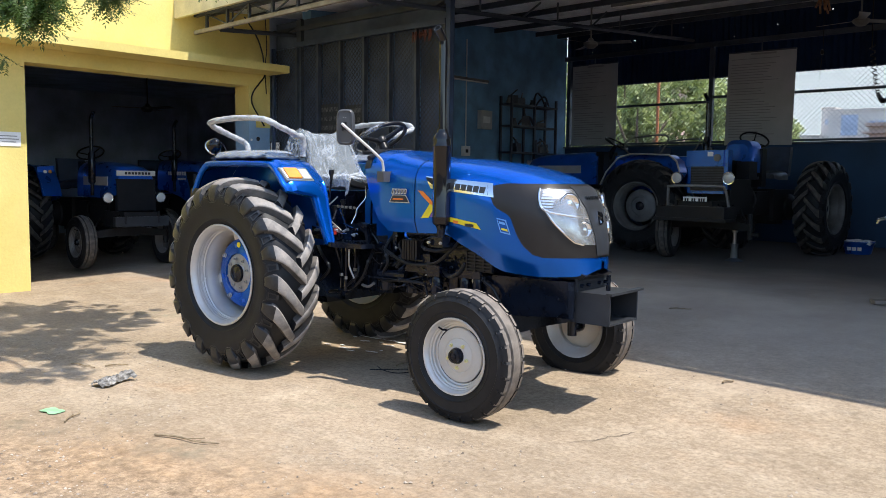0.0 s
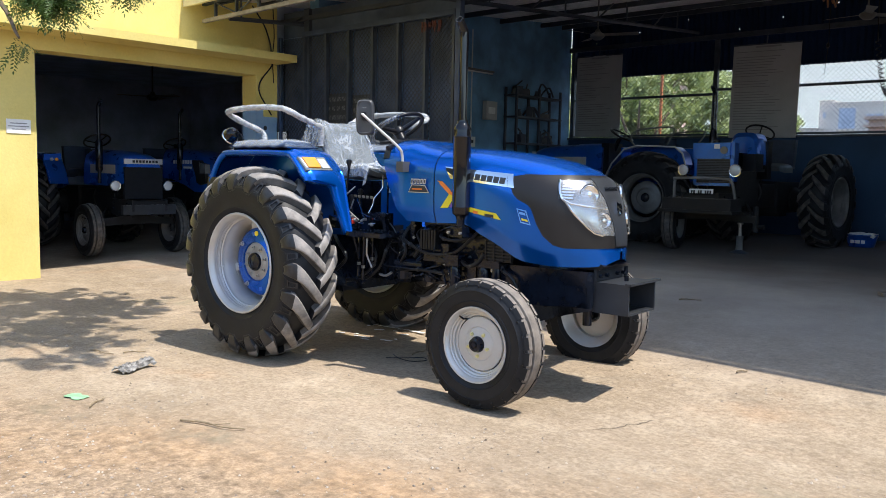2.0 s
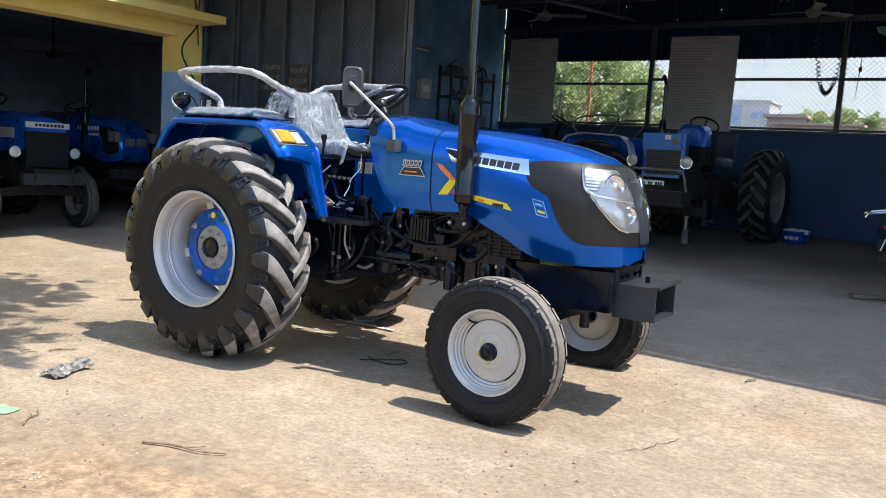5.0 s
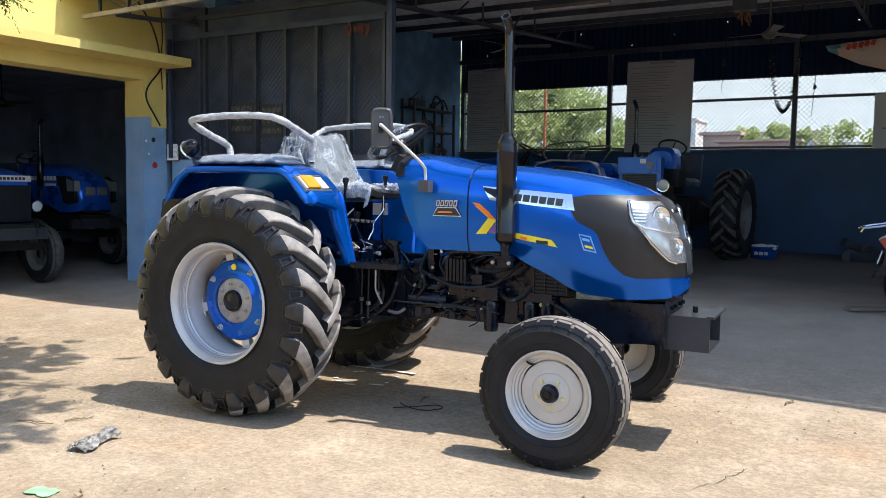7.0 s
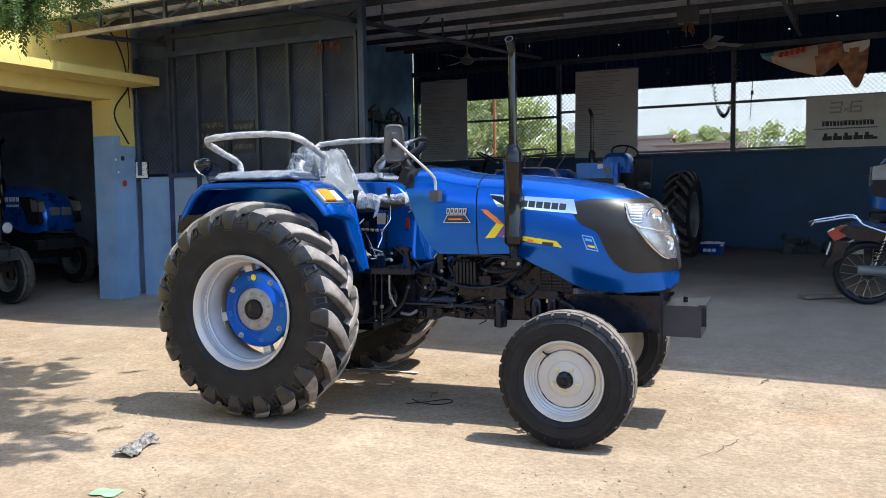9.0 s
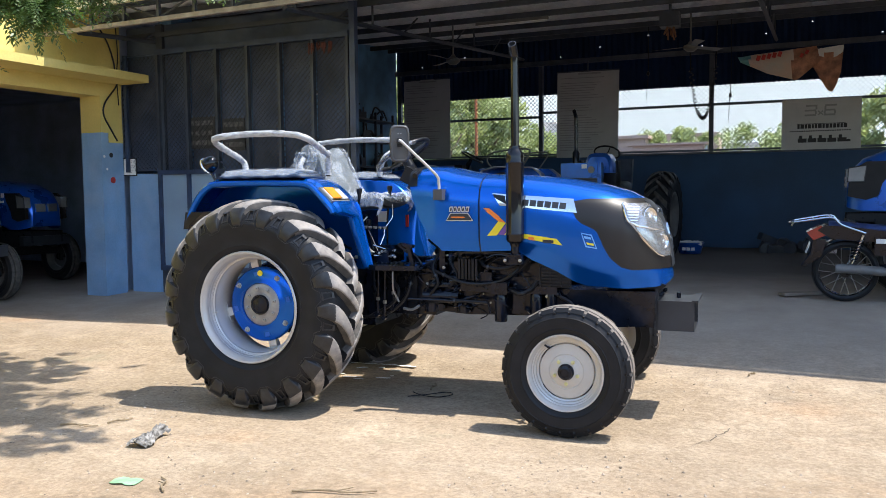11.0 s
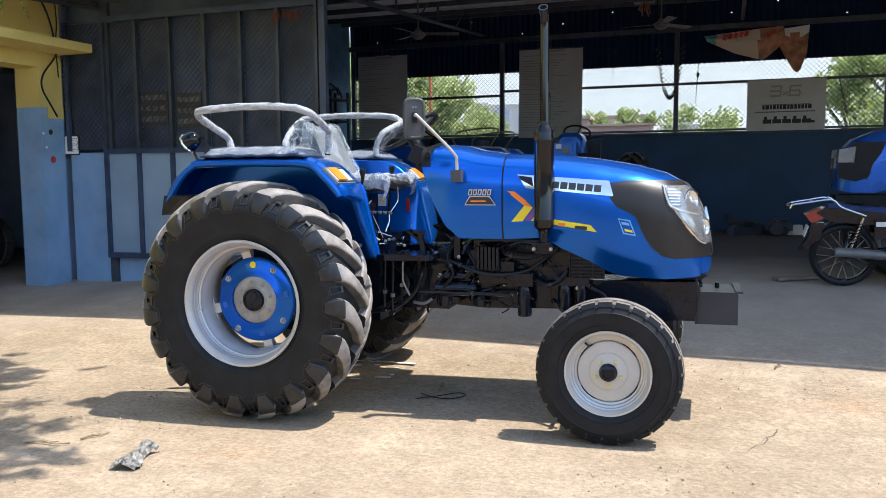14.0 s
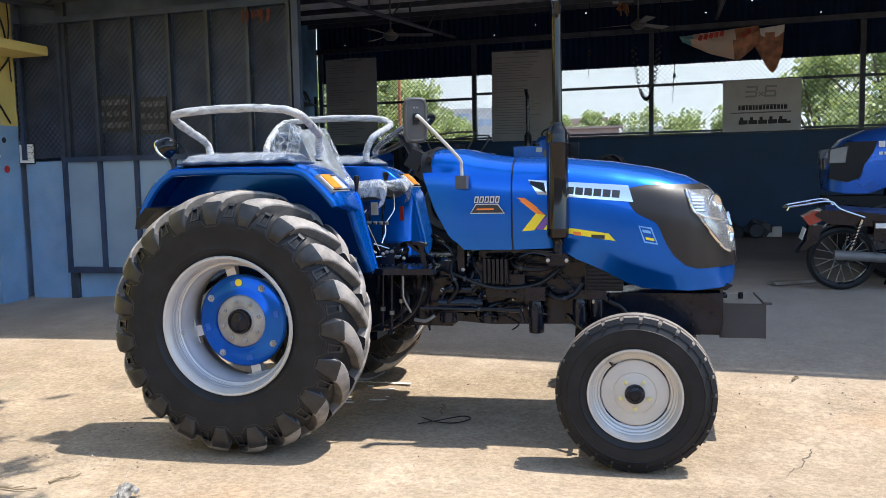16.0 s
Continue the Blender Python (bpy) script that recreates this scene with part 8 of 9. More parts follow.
# ---- boards, sign, banner, fans, cables in the shed ----
def build_shed_things():
    for (x0, x1, z0, z1, seed) in ((-9.82, -8.77, 2.17, 3.79, 1), (-6.52, -5.33, 2.11, 3.74, 2)):
        b = thing("notice_board", pose((x0 + x1) / 2, SHED_B - 0.11, (z0 + z1) / 2, 0, 0.6 if seed == 2 else 0), "tall pale flex board with rows of fine print", "notice board", group="flex boards at the window")
        w, h = x1 - x0, z1 - z0
        bm = bmesh.new()
        grid(bm, [[(-w / 2 + w * i / 8, 0.012 * math.sin(i * 0.9 + seed) * (k / 8), -h / 2 + h * k / 8) for i in range(9)] for k in range(9)])
        part("sheet", thicken(bm, 0.006), BOARD, b, smooth=True)
        bm = bmesh.new()
        rr = random.Random(seed)
        for k in range(30):
            z = h / 2 - 0.13 - 0.047 * k
            l = w * (0.35 + 0.5 * rr.random())
            if rr.random() < 0.12:
                continue
            box(bm, -w / 2 + 0.07, -w / 2 + 0.07 + l * 0.86, -0.026, -0.0225, z, z + 0.012)
        box(bm, -w / 2 + 0.35 * w, -w / 2 + 0.72 * w, -0.026, -0.0225, h / 2 - 0.06, h / 2 - 0.03)
        part("print", bm, INK_GREY, b)
        part("hanger", box(box(bmesh.new(), -w / 2, w / 2, -0.012, 0.012, h / 2 - 0.012, h / 2 + 0.012), -0.01, 0.01, -0.008, 0.008, h / 2, 3.93 - (z0 + z1) / 2), STEEL_DARK, b)
    s = thing("sign_board", pose(-1.87, SHED_B - 0.08, 2.575), "white printed sign board fixed to the window netting", "sign")
    part("panel", box(bmesh.new(), -0.62, 0.62, 0, 0.018, -0.43, 0.43), SIGN_WHITE, s, bevel=0.004)
    bm = bmesh.new()
    for x0, x1, z0, z1 in ((-0.24, -0.06, 0.30, 0.33), (-0.26, -0.08, 0.22, 0.25), (-0.09, -0.06, 0.25, 0.30), (-0.26, -0.08, 0.14, 0.17), (-0.10, -0.07, 0.17, 0.22), (0.06, 0.24, 0.30, 0.33), (0.05, 0.08, 0.25, 0.30), (0.05, 0.22, 0.22, 0.25), (0.04, 0.07, 0.17, 0.22), (0.04, 0.22, 0.14, 0.17), (0.20, 0.23, 0.17, 0.22)):
        box(bm, x0, x1, -0.004, 0, z0, z1)
    obox(bm, pose(-0.01, -0.002, 0.19, 0, 40, 0), 0.10, 0.004, 0.02)
    obox(bm, pose(-0.01, -0.002, 0.19, 0, -40, 0), 0.10, 0.004, 0.02)
    part("logo_shapes", bm, INK_GREY, s)
    bm = bmesh.new()
    x = -0.37
    rr = random.Random(8)
    while x < 0.36:
        w = 0.03 + 0.03 * rr.random()
        box(bm, x, x + w, -0.004, 0, -0.07, 0.0)
        x += w + 0.012
    box(bm, -0.38, 0.38, -0.004, 0, 0.003, 0.012)
    for k in range(26):
        box(bm, -0.49 + 0.037 * k, -0.465 + 0.037 * k, -0.004, 0, -0.125, -0.105)
    for k in range(5):
        x = -0.36 + 0.155 * k
        box(bm, x, x + 0.14, -0.004, 0, -0.31, -0.24)
        box(bm, x + 0.02, x + 0.07, -0.004, 0, -0.24, -0.19)
    box(bm, 0.40, 0.46, -0.004, 0, -0.31, -0.27)
    part("print", bm, INK, s)
    # crumpled banner over the window
    b = thing("banner", pose(-2.35, SHED_B - 0.35, 3.5), "crumpled printed flex banner drooping over the window", "banner")
    mats = [pbr("banner_cream", (0.72, 0.66, 0.58), 0.5, scale=4, var=0.15, bump=0.05, col2=(0.74, 0.52, 0.40)), pbr("banner_brown", (0.36, 0.17, 0.10), 0.5, scale=7, var=0.35, bump=0.05), pbr("banner_teal", (0.16, 0.42, 0.45), 0.5, var=0.2), RED, PAPER]
    bm = bmesh.new()
    top = [(-0.86, 0.24), (-0.2, 0.30), (0.45, 0.34)]
    rows = []
    for i in range(25):
        u = i / 24
        low = interp([(0, 0.16), (0.35, -0.06), (0.72, -0.20), (0.80, -0.12), (1.0, 0.10)], u)
        row = []
        for k in range(9):
            v = k / 8
            z = 0.26 + 0.10 * u + (low - 0.26 - 0.10 * u) * v
            row.append((-0.86 + 1.25 * u + 0.05 * v, -0.10 * math.sin(v * 2.6) + 0.04 * noise.noise((u * 6, v * 4, 0)), z))
        rows.append(row)
    grid(bm, rows)
    for f in bm.faces:
        c = f.calc_center_median()
        f.material_index = 2 if c.x < -0.66 else (1 if c.x > 0.02 else 0)
    part("sheet", thicken(bm, 0.003), mats, b, smooth=True)
    bm = bmesh.new()
    rows = []
    for i in range(11):
        u = i / 10
        low = interp([(0, 0.0), (0.55, -0.44), (0.75, -0.46), (1.0, -0.16)], u)
        rows.append([(0.30 + 0.50 * u + 0.08 * (0.5 - u) * v, 0.02 - 0.08 * v + 0.03 * noise.noise((u * 5, v * 4, 3)), 0.30 + 0.05 * u + (low - 0.30) * v) for v in [k / 8 for k in range(9)]])
    grid(bm, rows)
    for f in bm.faces:
        c = f.calc_center_median()
        f.material_index = 4 if c.z > 0.20 else 1
    part("sheet", thicken(bm, 0.003), mats, b, smooth=True)
    for k in range(5):
        part("print", obox(bmesh.new(), pose(-0.52 + 0.085 * k, -0.125, 0.20 + 0.012 * k, 0, 18, 0), 0.06, 0.006, 0.09), RED, b)
    for k in range(2):
        part("print", obox(bmesh.new(), pose(0.16 + 0.08 * k, -0.12, 0.20 + 0.05 * k, 0, 25, 0), 0.05, 0.006, 0.07), RED, b)
    for x in (-0.80, -0.1, 0.40):
        part("tie", sweep(bmesh.new(), [(x, 0.0, 0.24 + 0.05 * (x + 0.8)), (x + 0.02, 0.30, 0.44)], 0.004, 5), BLACK_SATIN, b)
    # ceiling fans
    def fan(x, y, z, top, turn, group="ceiling fans", mat=RIM_OLD):
        f = thing("ceiling_fan", pose(x, y, z, 0, 0, turn), "three-bladed ceiling fan hanging from the roof", "ceiling fan", group)
        part("motor", lathe(bmesh.new(), [(0, -0.06), (0.06, -0.055), (0.11, -0.01), (0.11, 0.03), (0.05, 0.06), (0.03, 0.10), (0, 0.10)], pose(0, 0, 0, 90, 0, 0), 22), mat, f, smooth=True)
        bm = bmesh.new()
        sweep(bm, [(0, 0, 0.08), (0, 0, top - z)], 0.013, 8)
        part("down_rod", bm, mat, f, smooth=True)
        for k in range(3):
            bm = bmesh.new()
            m = pose(0, 0, 0, 0, 0, 120 * k)
            grid(bm, [[m @ Vector((r, yy * (0.05 + 0.02 * (r > 0.3)), 0.02 - 0.012 * yy)) for yy in (-1, 0, 1)] for r in (0.10, 0.2, 0.3, 0.5, 0.62)])
            part("blade", thicken(bm, 0.004), mat, f)
    fan(-7.25, 11.0, 3.55, roof_z(11.0) + 0.055, 20)
    fan(-3.8, 12.54, 3.72, roof_z(12.54) + 0.055, 50)
    fan(-14.5, 7.5, 2.66, 3.35, 14, mat=BLACK_SATIN)
    # chain-hoist and coiled hoses
    c = thing("coiled_hose", pose(0, 0, 0), "black coiled air hose hanging in front of the window", "coiled hose")
    for x0, x1, zl, n in ((-3.93, -3.52, 2.70, 34),):
        pts = []
        for k in range(n * 10 + 1):
            u = k / (n * 10)
            xx = x0 + (x1 - x0) * u
            zz = zl + (3.55 - zl) * abs(2 * u - 1) ** 2.2
            a = 2 * math.pi * n * u
            pts.append((xx + 0.035 * math.cos(a) * (0.5 + abs(0.5 - u)), 13.6 + 0.04 * math.sin(a), zz + 0.035 * math.sin(a) * (1 - abs(2 * u - 1))))
        bm = bmesh.new()
        sweep(bm, pts, 0.009, 5)
        part("coil", bm, BLACK_SATIN, c, smooth=True)
    bm = bmesh.new()
    sweep(bm, [(-3.93, 13.6, 3.5), (-3.95, 13.6, roof_z(13.6) + 0.055)], 0.01, 6)
    sweep(bm, [(-3.52, 13.6, 3.5), (-3.50, 13.6, roof_z(13.6) + 0.055)], 0.01, 6)
    part("drop", bm, BLACK_SATIN, c, smooth=True)
    for (x, zl) in ((-3.28, 2.60), (-4.65, 3.05)):
        w = thing("pull_cord", pose(x, 13.6, 0), "thin black cord with a weight hanging from the roof", "cord")
        bm = bmesh.new()
        sweep(bm, [(0, 0, roof_z(13.6) + 0.055), (0.01, 0, (zl + 4) / 2), (-0.03, 0, zl)], 0.006, 5)
        part("cord", bm, BLACK_SATIN, w)
        part("weight", lathe(bmesh.new(), [(0, 0), (0.02, 0), (0.028, 0.03), (0.02, 0.07), (0, 0.08)], pose(0, 0, zl + 0.42, 90, 0, 0), 12), BLACK_SATIN, w, smooth=True)
    h = thing("chain_hoist", pose(-3.95, 11.4, 0), "greasy chain hoist hanging from a roof truss", "hoist")
    part("body", box(bmesh.new(), -0.14, 0.14, -0.1, 0.1, 3.86, 4.06), STEEL_DARK, h, bevel=0.02)
    bm = bmesh.new()
    for k in range(7):
        sweep(bm, [(0.05 * math.sin(k * 2.0), 0.05 * math.cos(k * 1.3), 3.9), (0.08 * math.sin(k * 1.7), 0.06 * math.cos(k), 3.75 - 0.04 * (k % 3))], 0.013, 6)
    part("chain", bm, RUST, h)
    part("hook_rod", sweep(bmesh.new(), [(0, 0, 4.05), (0, 0, roof_z(11.4) + 0.055)], 0.02, 8), STEEL_DARK, h)
    # tube lamps, off
    for (x, y, z, l, turn) in ((-10.0 + 0.03, 11.25, 3.22, 1.15, 90), (-6.2, 10.8, roof_z(10.8) - 0.12, 1.15, 0)):
        t = thing("tube_lamp", pose(x, y, z, 0, 0, turn), "unlit white fluorescent tube lamp", "tube lamp", group="tube lamps")
        part("batten", box(bmesh.new(), -l / 2, l / 2, -0.025, 0.025, 0.012, 0.05), RIM_OLD, t, bevel=0.003)
        part("tube", sweep(bmesh.new(), [(-l / 2 + 0.02, 0, -0.002), (l / 2 - 0.02, 0, -0.002)], 0.014, 10), WHITE_TAG, t, smooth=True)
    # rack with parts on the side wall
    r = thing("tool_rack", pose(-9.86, 12.95, ground_z(-9.8, 12.9)), "dark steel rack crowded with tools and spare parts", "rack")
    for yy in (-0.72, 0.0, 0.72):
        for xx in (-0.12, 0.14):
            part("upright", box(bmesh.new(), xx - 0.02, xx + 0.02, yy - 0.02, yy + 0.02, 0, 2.62), STEEL_DARK, r)
    for k, z in enumerate((1.0, 1.55, 2.05, 2.45)):
        part("shelf", box(bmesh.new(), -0.15, 0.17, -0.74, 0.74, z, z + 0.03), STEEL_DARK, r)
    rr = random.Random(21)
    for k in range(26):
        z = (1.03, 1.58, 2.08, 2.48)[k % 4]
        y = -0.68 + 1.3 * rr.random()
        hh = 0.10 + 0.22 * rr.random()
        t = thing("spare_part", pose(-9.86 + 0.06 * (rr.random() - 0.5), 12.95 + y, ground_z(-9.8, 12.9) + z, 0, 0, 360 * rr.random()), "dark greasy spare part on the rack", "spare part", group="parts on the rack")
        bm = bmesh.new()
        if k % 3 == 0:
            lathe(bm, [(0, 0), (0.05, 0), (0.055, hh * 0.3), (0.03, hh * 0.8), (0.035, hh), (0, hh)], pose(0, 0, 0, 90, 0, 0), 12)
        elif k % 3 == 1:
            box(bm, -0.06, 0.06, -0.08, 0.08, 0, hh * 0.6)
            sweep(bm, [(0, -0.05, hh * 0.6), (0.02, 0.08, hh)], 0.015, 6)
        else:
            sweep(bm, smooth_path([(0, -0.15, 0.02), (0, -0.05, hh), (0.02, 0.10, hh * 0.7), (0, 0.16, 0.05)], 4), 0.018, 7)
        part("casting", bm, STEEL_DARK if k % 5 else RIM_OLD, t, smooth=True)
    e = thing("switch_box", pose(-10.04, 11.27, 1.96), "small white electric switch box on the wall", "switch box")
    part("case", box(bmesh.new(), 0, 0.05, -0.10, 0.10, -0.09, 0.09), PAPER, e, bevel=0.008)
    part("switch", box(bmesh.new(), 0.05, 0.062, -0.03, 0.03, -0.03, 0.03), BLACK_SATIN, e, bevel=0.003)
    bm = bmesh.new()
    sweep(bm, [(0.02, 0, 0.09), (0.02, 0.0, 2.0)], 0.012, 6)
    part("conduit", bm, PAPER, e)
    e = thing("distribution_box", pose(-10.04, 11.78, 2.55), "grey wall box with paper label", "wall box")
    part("case", box(bmesh.new(), 0, 0.09, -0.16, 0.16, -0.17, 0.17), BOARD, e, bevel=0.01)
    part("label", box(bmesh.new(), 0.09, 0.093, -0.10, 0.10, -0.06, 0.06), PAPER, e)
    # scrap by the back wall
    s = thing("scrap_heap", pose(-2.3, 13.6, FZ + 0.03), "dark heap of oily machine parts by the wall", "scrap heap")
    for k in range(14):
        bm = bmesh.new()
        x, y, z = -0.5 + 1.0 * rr.random(), -0.25 + 0.5 * rr.random(), 0.05 + 0.30 * rr.random() * (1 - abs(k - 7) / 9)
        if k % 2:
            lathe(bm, [(0, 0), (0.10, 0), (0.12, 0.05), (0.08, 0.12), (0, 0.12)], pose(x, y, z, 90 * rr.random(), 60 * rr.random(), 0), 14)
        else:
            obox(bm, pose(x, y, z, 40 * rr.random(), 40 * rr.random(), 90 * rr.random()), 0.30, 0.16, 0.12)
        part("casting", bm, STEEL_DARK, s)
    c = thing("cardboard_box", pose(-1.75, 13.75, FZ + 0.03, 0, 0, 5), "small white carton on the shed floor", "carton")
    part("carton", box(bmesh.new(), -0.14, 0.14, -0.1, 0.1, 0, 0.17), PAPER, c, bevel=0.004)


build_shed_things()


# ---- litter in the yard ----
def grit_material():
    """Small stones, each of its own shade."""
    m = pbr("grit", (0.30, 0.24, 0.18), 0.9, scale=3, var=0.3, bump=0.1)
    n, l = m.node_tree.nodes, m.node_tree.links
    geo = n.new("ShaderNodeNewGeometry")
    r = n.new("ShaderNodeValToRGB")
    r.color_ramp.elements[0].color, r.color_ramp.elements[1].color = (0.13, 0.10, 0.075, 1), (0.44, 0.37, 0.29, 1)
    l.new(geo.outputs["Random Per Island"], r.inputs["Fac"])
    l.new(r.outputs["Color"], n["Principled BSDF"].inputs["Base Color"])
    return m



def build_litter():
    rr = random.Random(4)
    l = thing("plastic_bag", pose(-5.615, 2.50, 0.0, 0, 0, 102), "crumpled white and black printed plastic wrapper on the yard", "plastic litter")
    l.scale = (0.95, 0.85, 0.52)
    bm = bmesh.new()
    grid(bm, [[(-0.15 + 0.0075 * i, (-0.09 + 0.0075 * k) * (0.65 + 0.3 * math.sin(i * 0.15 + 0.6)),
                0.010 + (0.035 + 0.0016 * i) * (1 - ((k - 12) / 13) ** 2) + 0.060 * abs(noise.noise((i * 0.16, k * 0.18, 1))) + 0.035 * abs(noise.noise((i * 0.33, k * 0.41, 5))) + 0.012 * abs(noise.noise((i * 0.8, k * 0.9, 8)))) for k in range(25)] for i in range(41)])
    part("sheet", thicken(bm, 0.003), pbr("dirty_printed_film", (0.09, 0.083, 0.072), 0.5, scale=24, var=0.4, fine=90, bump=0.2, col2=(0.40, 0.38, 0.35), spec=0.25), l)
    g = thing("plastic_scrap", pose(-5.218, 1.915, 0.0, 0, 0, 10), "flat pale green plastic scrap on the yard", "plastic litter")
    bm = bmesh.new()
    grid(bm, [[(-0.075 + 0.025 * i, (-0.05 + 0.025 * k) * (1 - 0.25 * (i % 3 == 0)), 0.006 + 0.008 * abs(noise.noise((i * 0.8, k * 0.8, 9)))) for k in range(5)] for i in range(7)])
    part("sheet", thicken(bm, 0.002), pbr("pale_green_film", (0.22, 0.42, 0.22), 0.6, scale=18, var=0.15, bump=0.1), g)
    twig_m = pbr("dry_twig", (0.20, 0.15, 0.09), 0.9, scale=20, var=0.25, bump=0.2)
    for (x, y, a, ln) in ((-4.144, 2.181, 20, 0.42), (-6.1, 2.75, 60, 0.16), (-4.56, 4.28, 100, 0.2), (-6.27, 2.565, 10, 0.26), (-3.6, 6.9, 30, 0.2), (-2.4, 5.2, 70, 0.12), (-5.0, 1.95, 130, 0.22)):
        t = thing("twig", pose(x, y, ground_z(x, y) + 0.006, 0, 0, a), "thin dry twig lying on the yard", "twig", group="twigs in the yard")
        bm = bmesh.new()
        sweep(bm, smooth_path([(-ln / 2, 0, 0.004), (-ln / 6, 0.012, 0.008), (ln / 5, -0.008, 0.006), (ln / 2, 0.02, 0.004)], 4), [0.006] * 6 + [0.004] * 7, 6)
        sweep(bm, [(0, 0, 0.007), (ln * 0.2, ln * 0.14, 0.006)], 0.003, 5)
        part("stick", bm, twig_m, t)
    # gravel and grit
    verts, faces = [], []
    for k in range(16000):
        x, y = -7.5 + 7.5 * rr.random(), 1.0 + 4.2 * rr.random() ** 1.4
        if noise.noise((x * 0.9, y * 0.9, 4)) < -0.25 + 0.5 * rr.random() + 0.12 * (y - 2.2):
            continue
        r = 0.0025 + 0.009 * rr.random() ** 5
        z = ground_z(x, y)
        i = len(verts)
        a = rr.random() * 6.28
        for q in range(4):
            verts.append((x + r * math.cos(a + q * 1.571) * (0.7 + 0.5 * rr.random()), y + r * math.sin(a + q * 1.571) * (0.7 + 0.5 * rr.random()), z + 0.001))
        verts.append((x + 0.3 * r * (rr.random() - 0.5), y + 0.3 * r * (rr.random() - 0.5), z + r * (0.6 + 0.5 * rr.random())))
        faces += [(i, i + 1, i + 4), (i + 1, i + 2, i + 4), (i + 2, i + 3, i + 4), (i + 3, i, i + 4)]
    me = bpy.data.meshes.new("gravel")
    me.from_pydata(verts, [], faces)
    me.materials.append(grit_material())
    tagged(new("gravel", me), "scattered grit and small stones on the yard", "gravel", kind="stuff")
    # white paint drips under the tractor
    drip = pbr("white_paint_drip", (0.72, 0.71, 0.68), 0.6, scale=20, var=0.1, bump=0.05)
    for k in range(13):
        x, y = -5.55 + 0.55 * rr.random(), 4.30 + 0.35 * rr.random()
        bm = bmesh.new()
        lathe(bm, [(0, 0.004), (0.02 + 0.015 * rr.random(), 0.003), (0.03, 0.0)], pose(0, 0, 0, 90, 0, 0), 9)
        ob = part("paint_drip", bm, drip)
        ob.matrix_world = pose(x, y, ground_z(x, y) + 0.004, 0, 0, 15) @ Matrix.Diagonal((0.5 + 2.4 * rr.random() ** 2, 0.4, 1, 1))
        tagged(ob, "small white paint drip on the concrete", "paint drip", group="paint drips")
    # bent wire loop and a strip of torn film in the tractor's shade
    w = thing("wire_loop", pose(-4.49, 4.07, ground_z(-4.49, 4.07) + 0.008, 0, 0, 10), "thin dark bent wire lying on the concrete", "wire")
    bm = bmesh.new()
    sweep(bm, smooth_path([(-0.16, -0.05, 0.004), (-0.04, 0.0, 0.01), (0.10, 0.06, 0.02), (0.15, 0.03, 0.012), (0.06, -0.03, 0.004), (-0.06, -0.02, 0.008), (-0.14, 0.02, 0.02)], 6), 0.0035, 6)
    part("strand", bm, BLACK_SATIN, w, smooth=True)
    w = thing("film_strip", pose(-5.21, 4.69, ground_z(-5.21, 4.69) + 0.006, 0, 0, 5), "narrow strip of torn white film on the concrete", "plastic litter")
    bm = bmesh.new()
    grid(bm, [[(-0.28 + 0.03 * i, 0.02 * noise.noise((i * 0.3, 2, 1)) + q * (0.006 + 0.016 * max(0, i - 12) / 7), 0.006 + 0.010 * abs(noise.noise((i * 0.5, q, 3)))) for q in (-1, 0, 1)] for i in range(20)])
    part("strip", thicken(bm, 0.002), drip, w, smooth=True)
    # cracks in the concrete: shallow dark slits
    for (x, y, a, ln, seed) in ((-2.50, 3.92, 68, 0.75, 3), (-6.5, 1.6, 20, 0.9, 6)):
        bm = bmesh.new()
        pts = []
        for k in range(24):
            u = k / 23
            pts.append((ln * (u - 0.5), 0.05 * noise.noise((u * 5, seed, 0)) + 0.02 * noise.noise((u * 17, seed, 2))))
        lo = [bm.verts.new((px, py - 0.003 * math.sin(math.pi * k / 23), 0.0035)) for k, (px, py) in enumerate(pts)]
        hi = [bm.verts.new((px, py + 0.003 * math.sin(math.pi * k / 23) + 0.0005, 0.0035)) for k, (px, py) in enumerate(pts)]
        for k in range(23):
            bm.faces.new((lo[k], lo[k + 1], hi[k + 1], hi[k]))
        ob = part("crack", bm, pbr("crack_dirt", (0.10, 0.08, 0.06), 0.95, var=0.2, bump=0.0))
        ob.matrix_world = pose(x, y, ground_z(x, y), 0, 0, a)
        tagged(ob, "thin winding crack in the concrete", "crack", kind="structure")


build_litter()


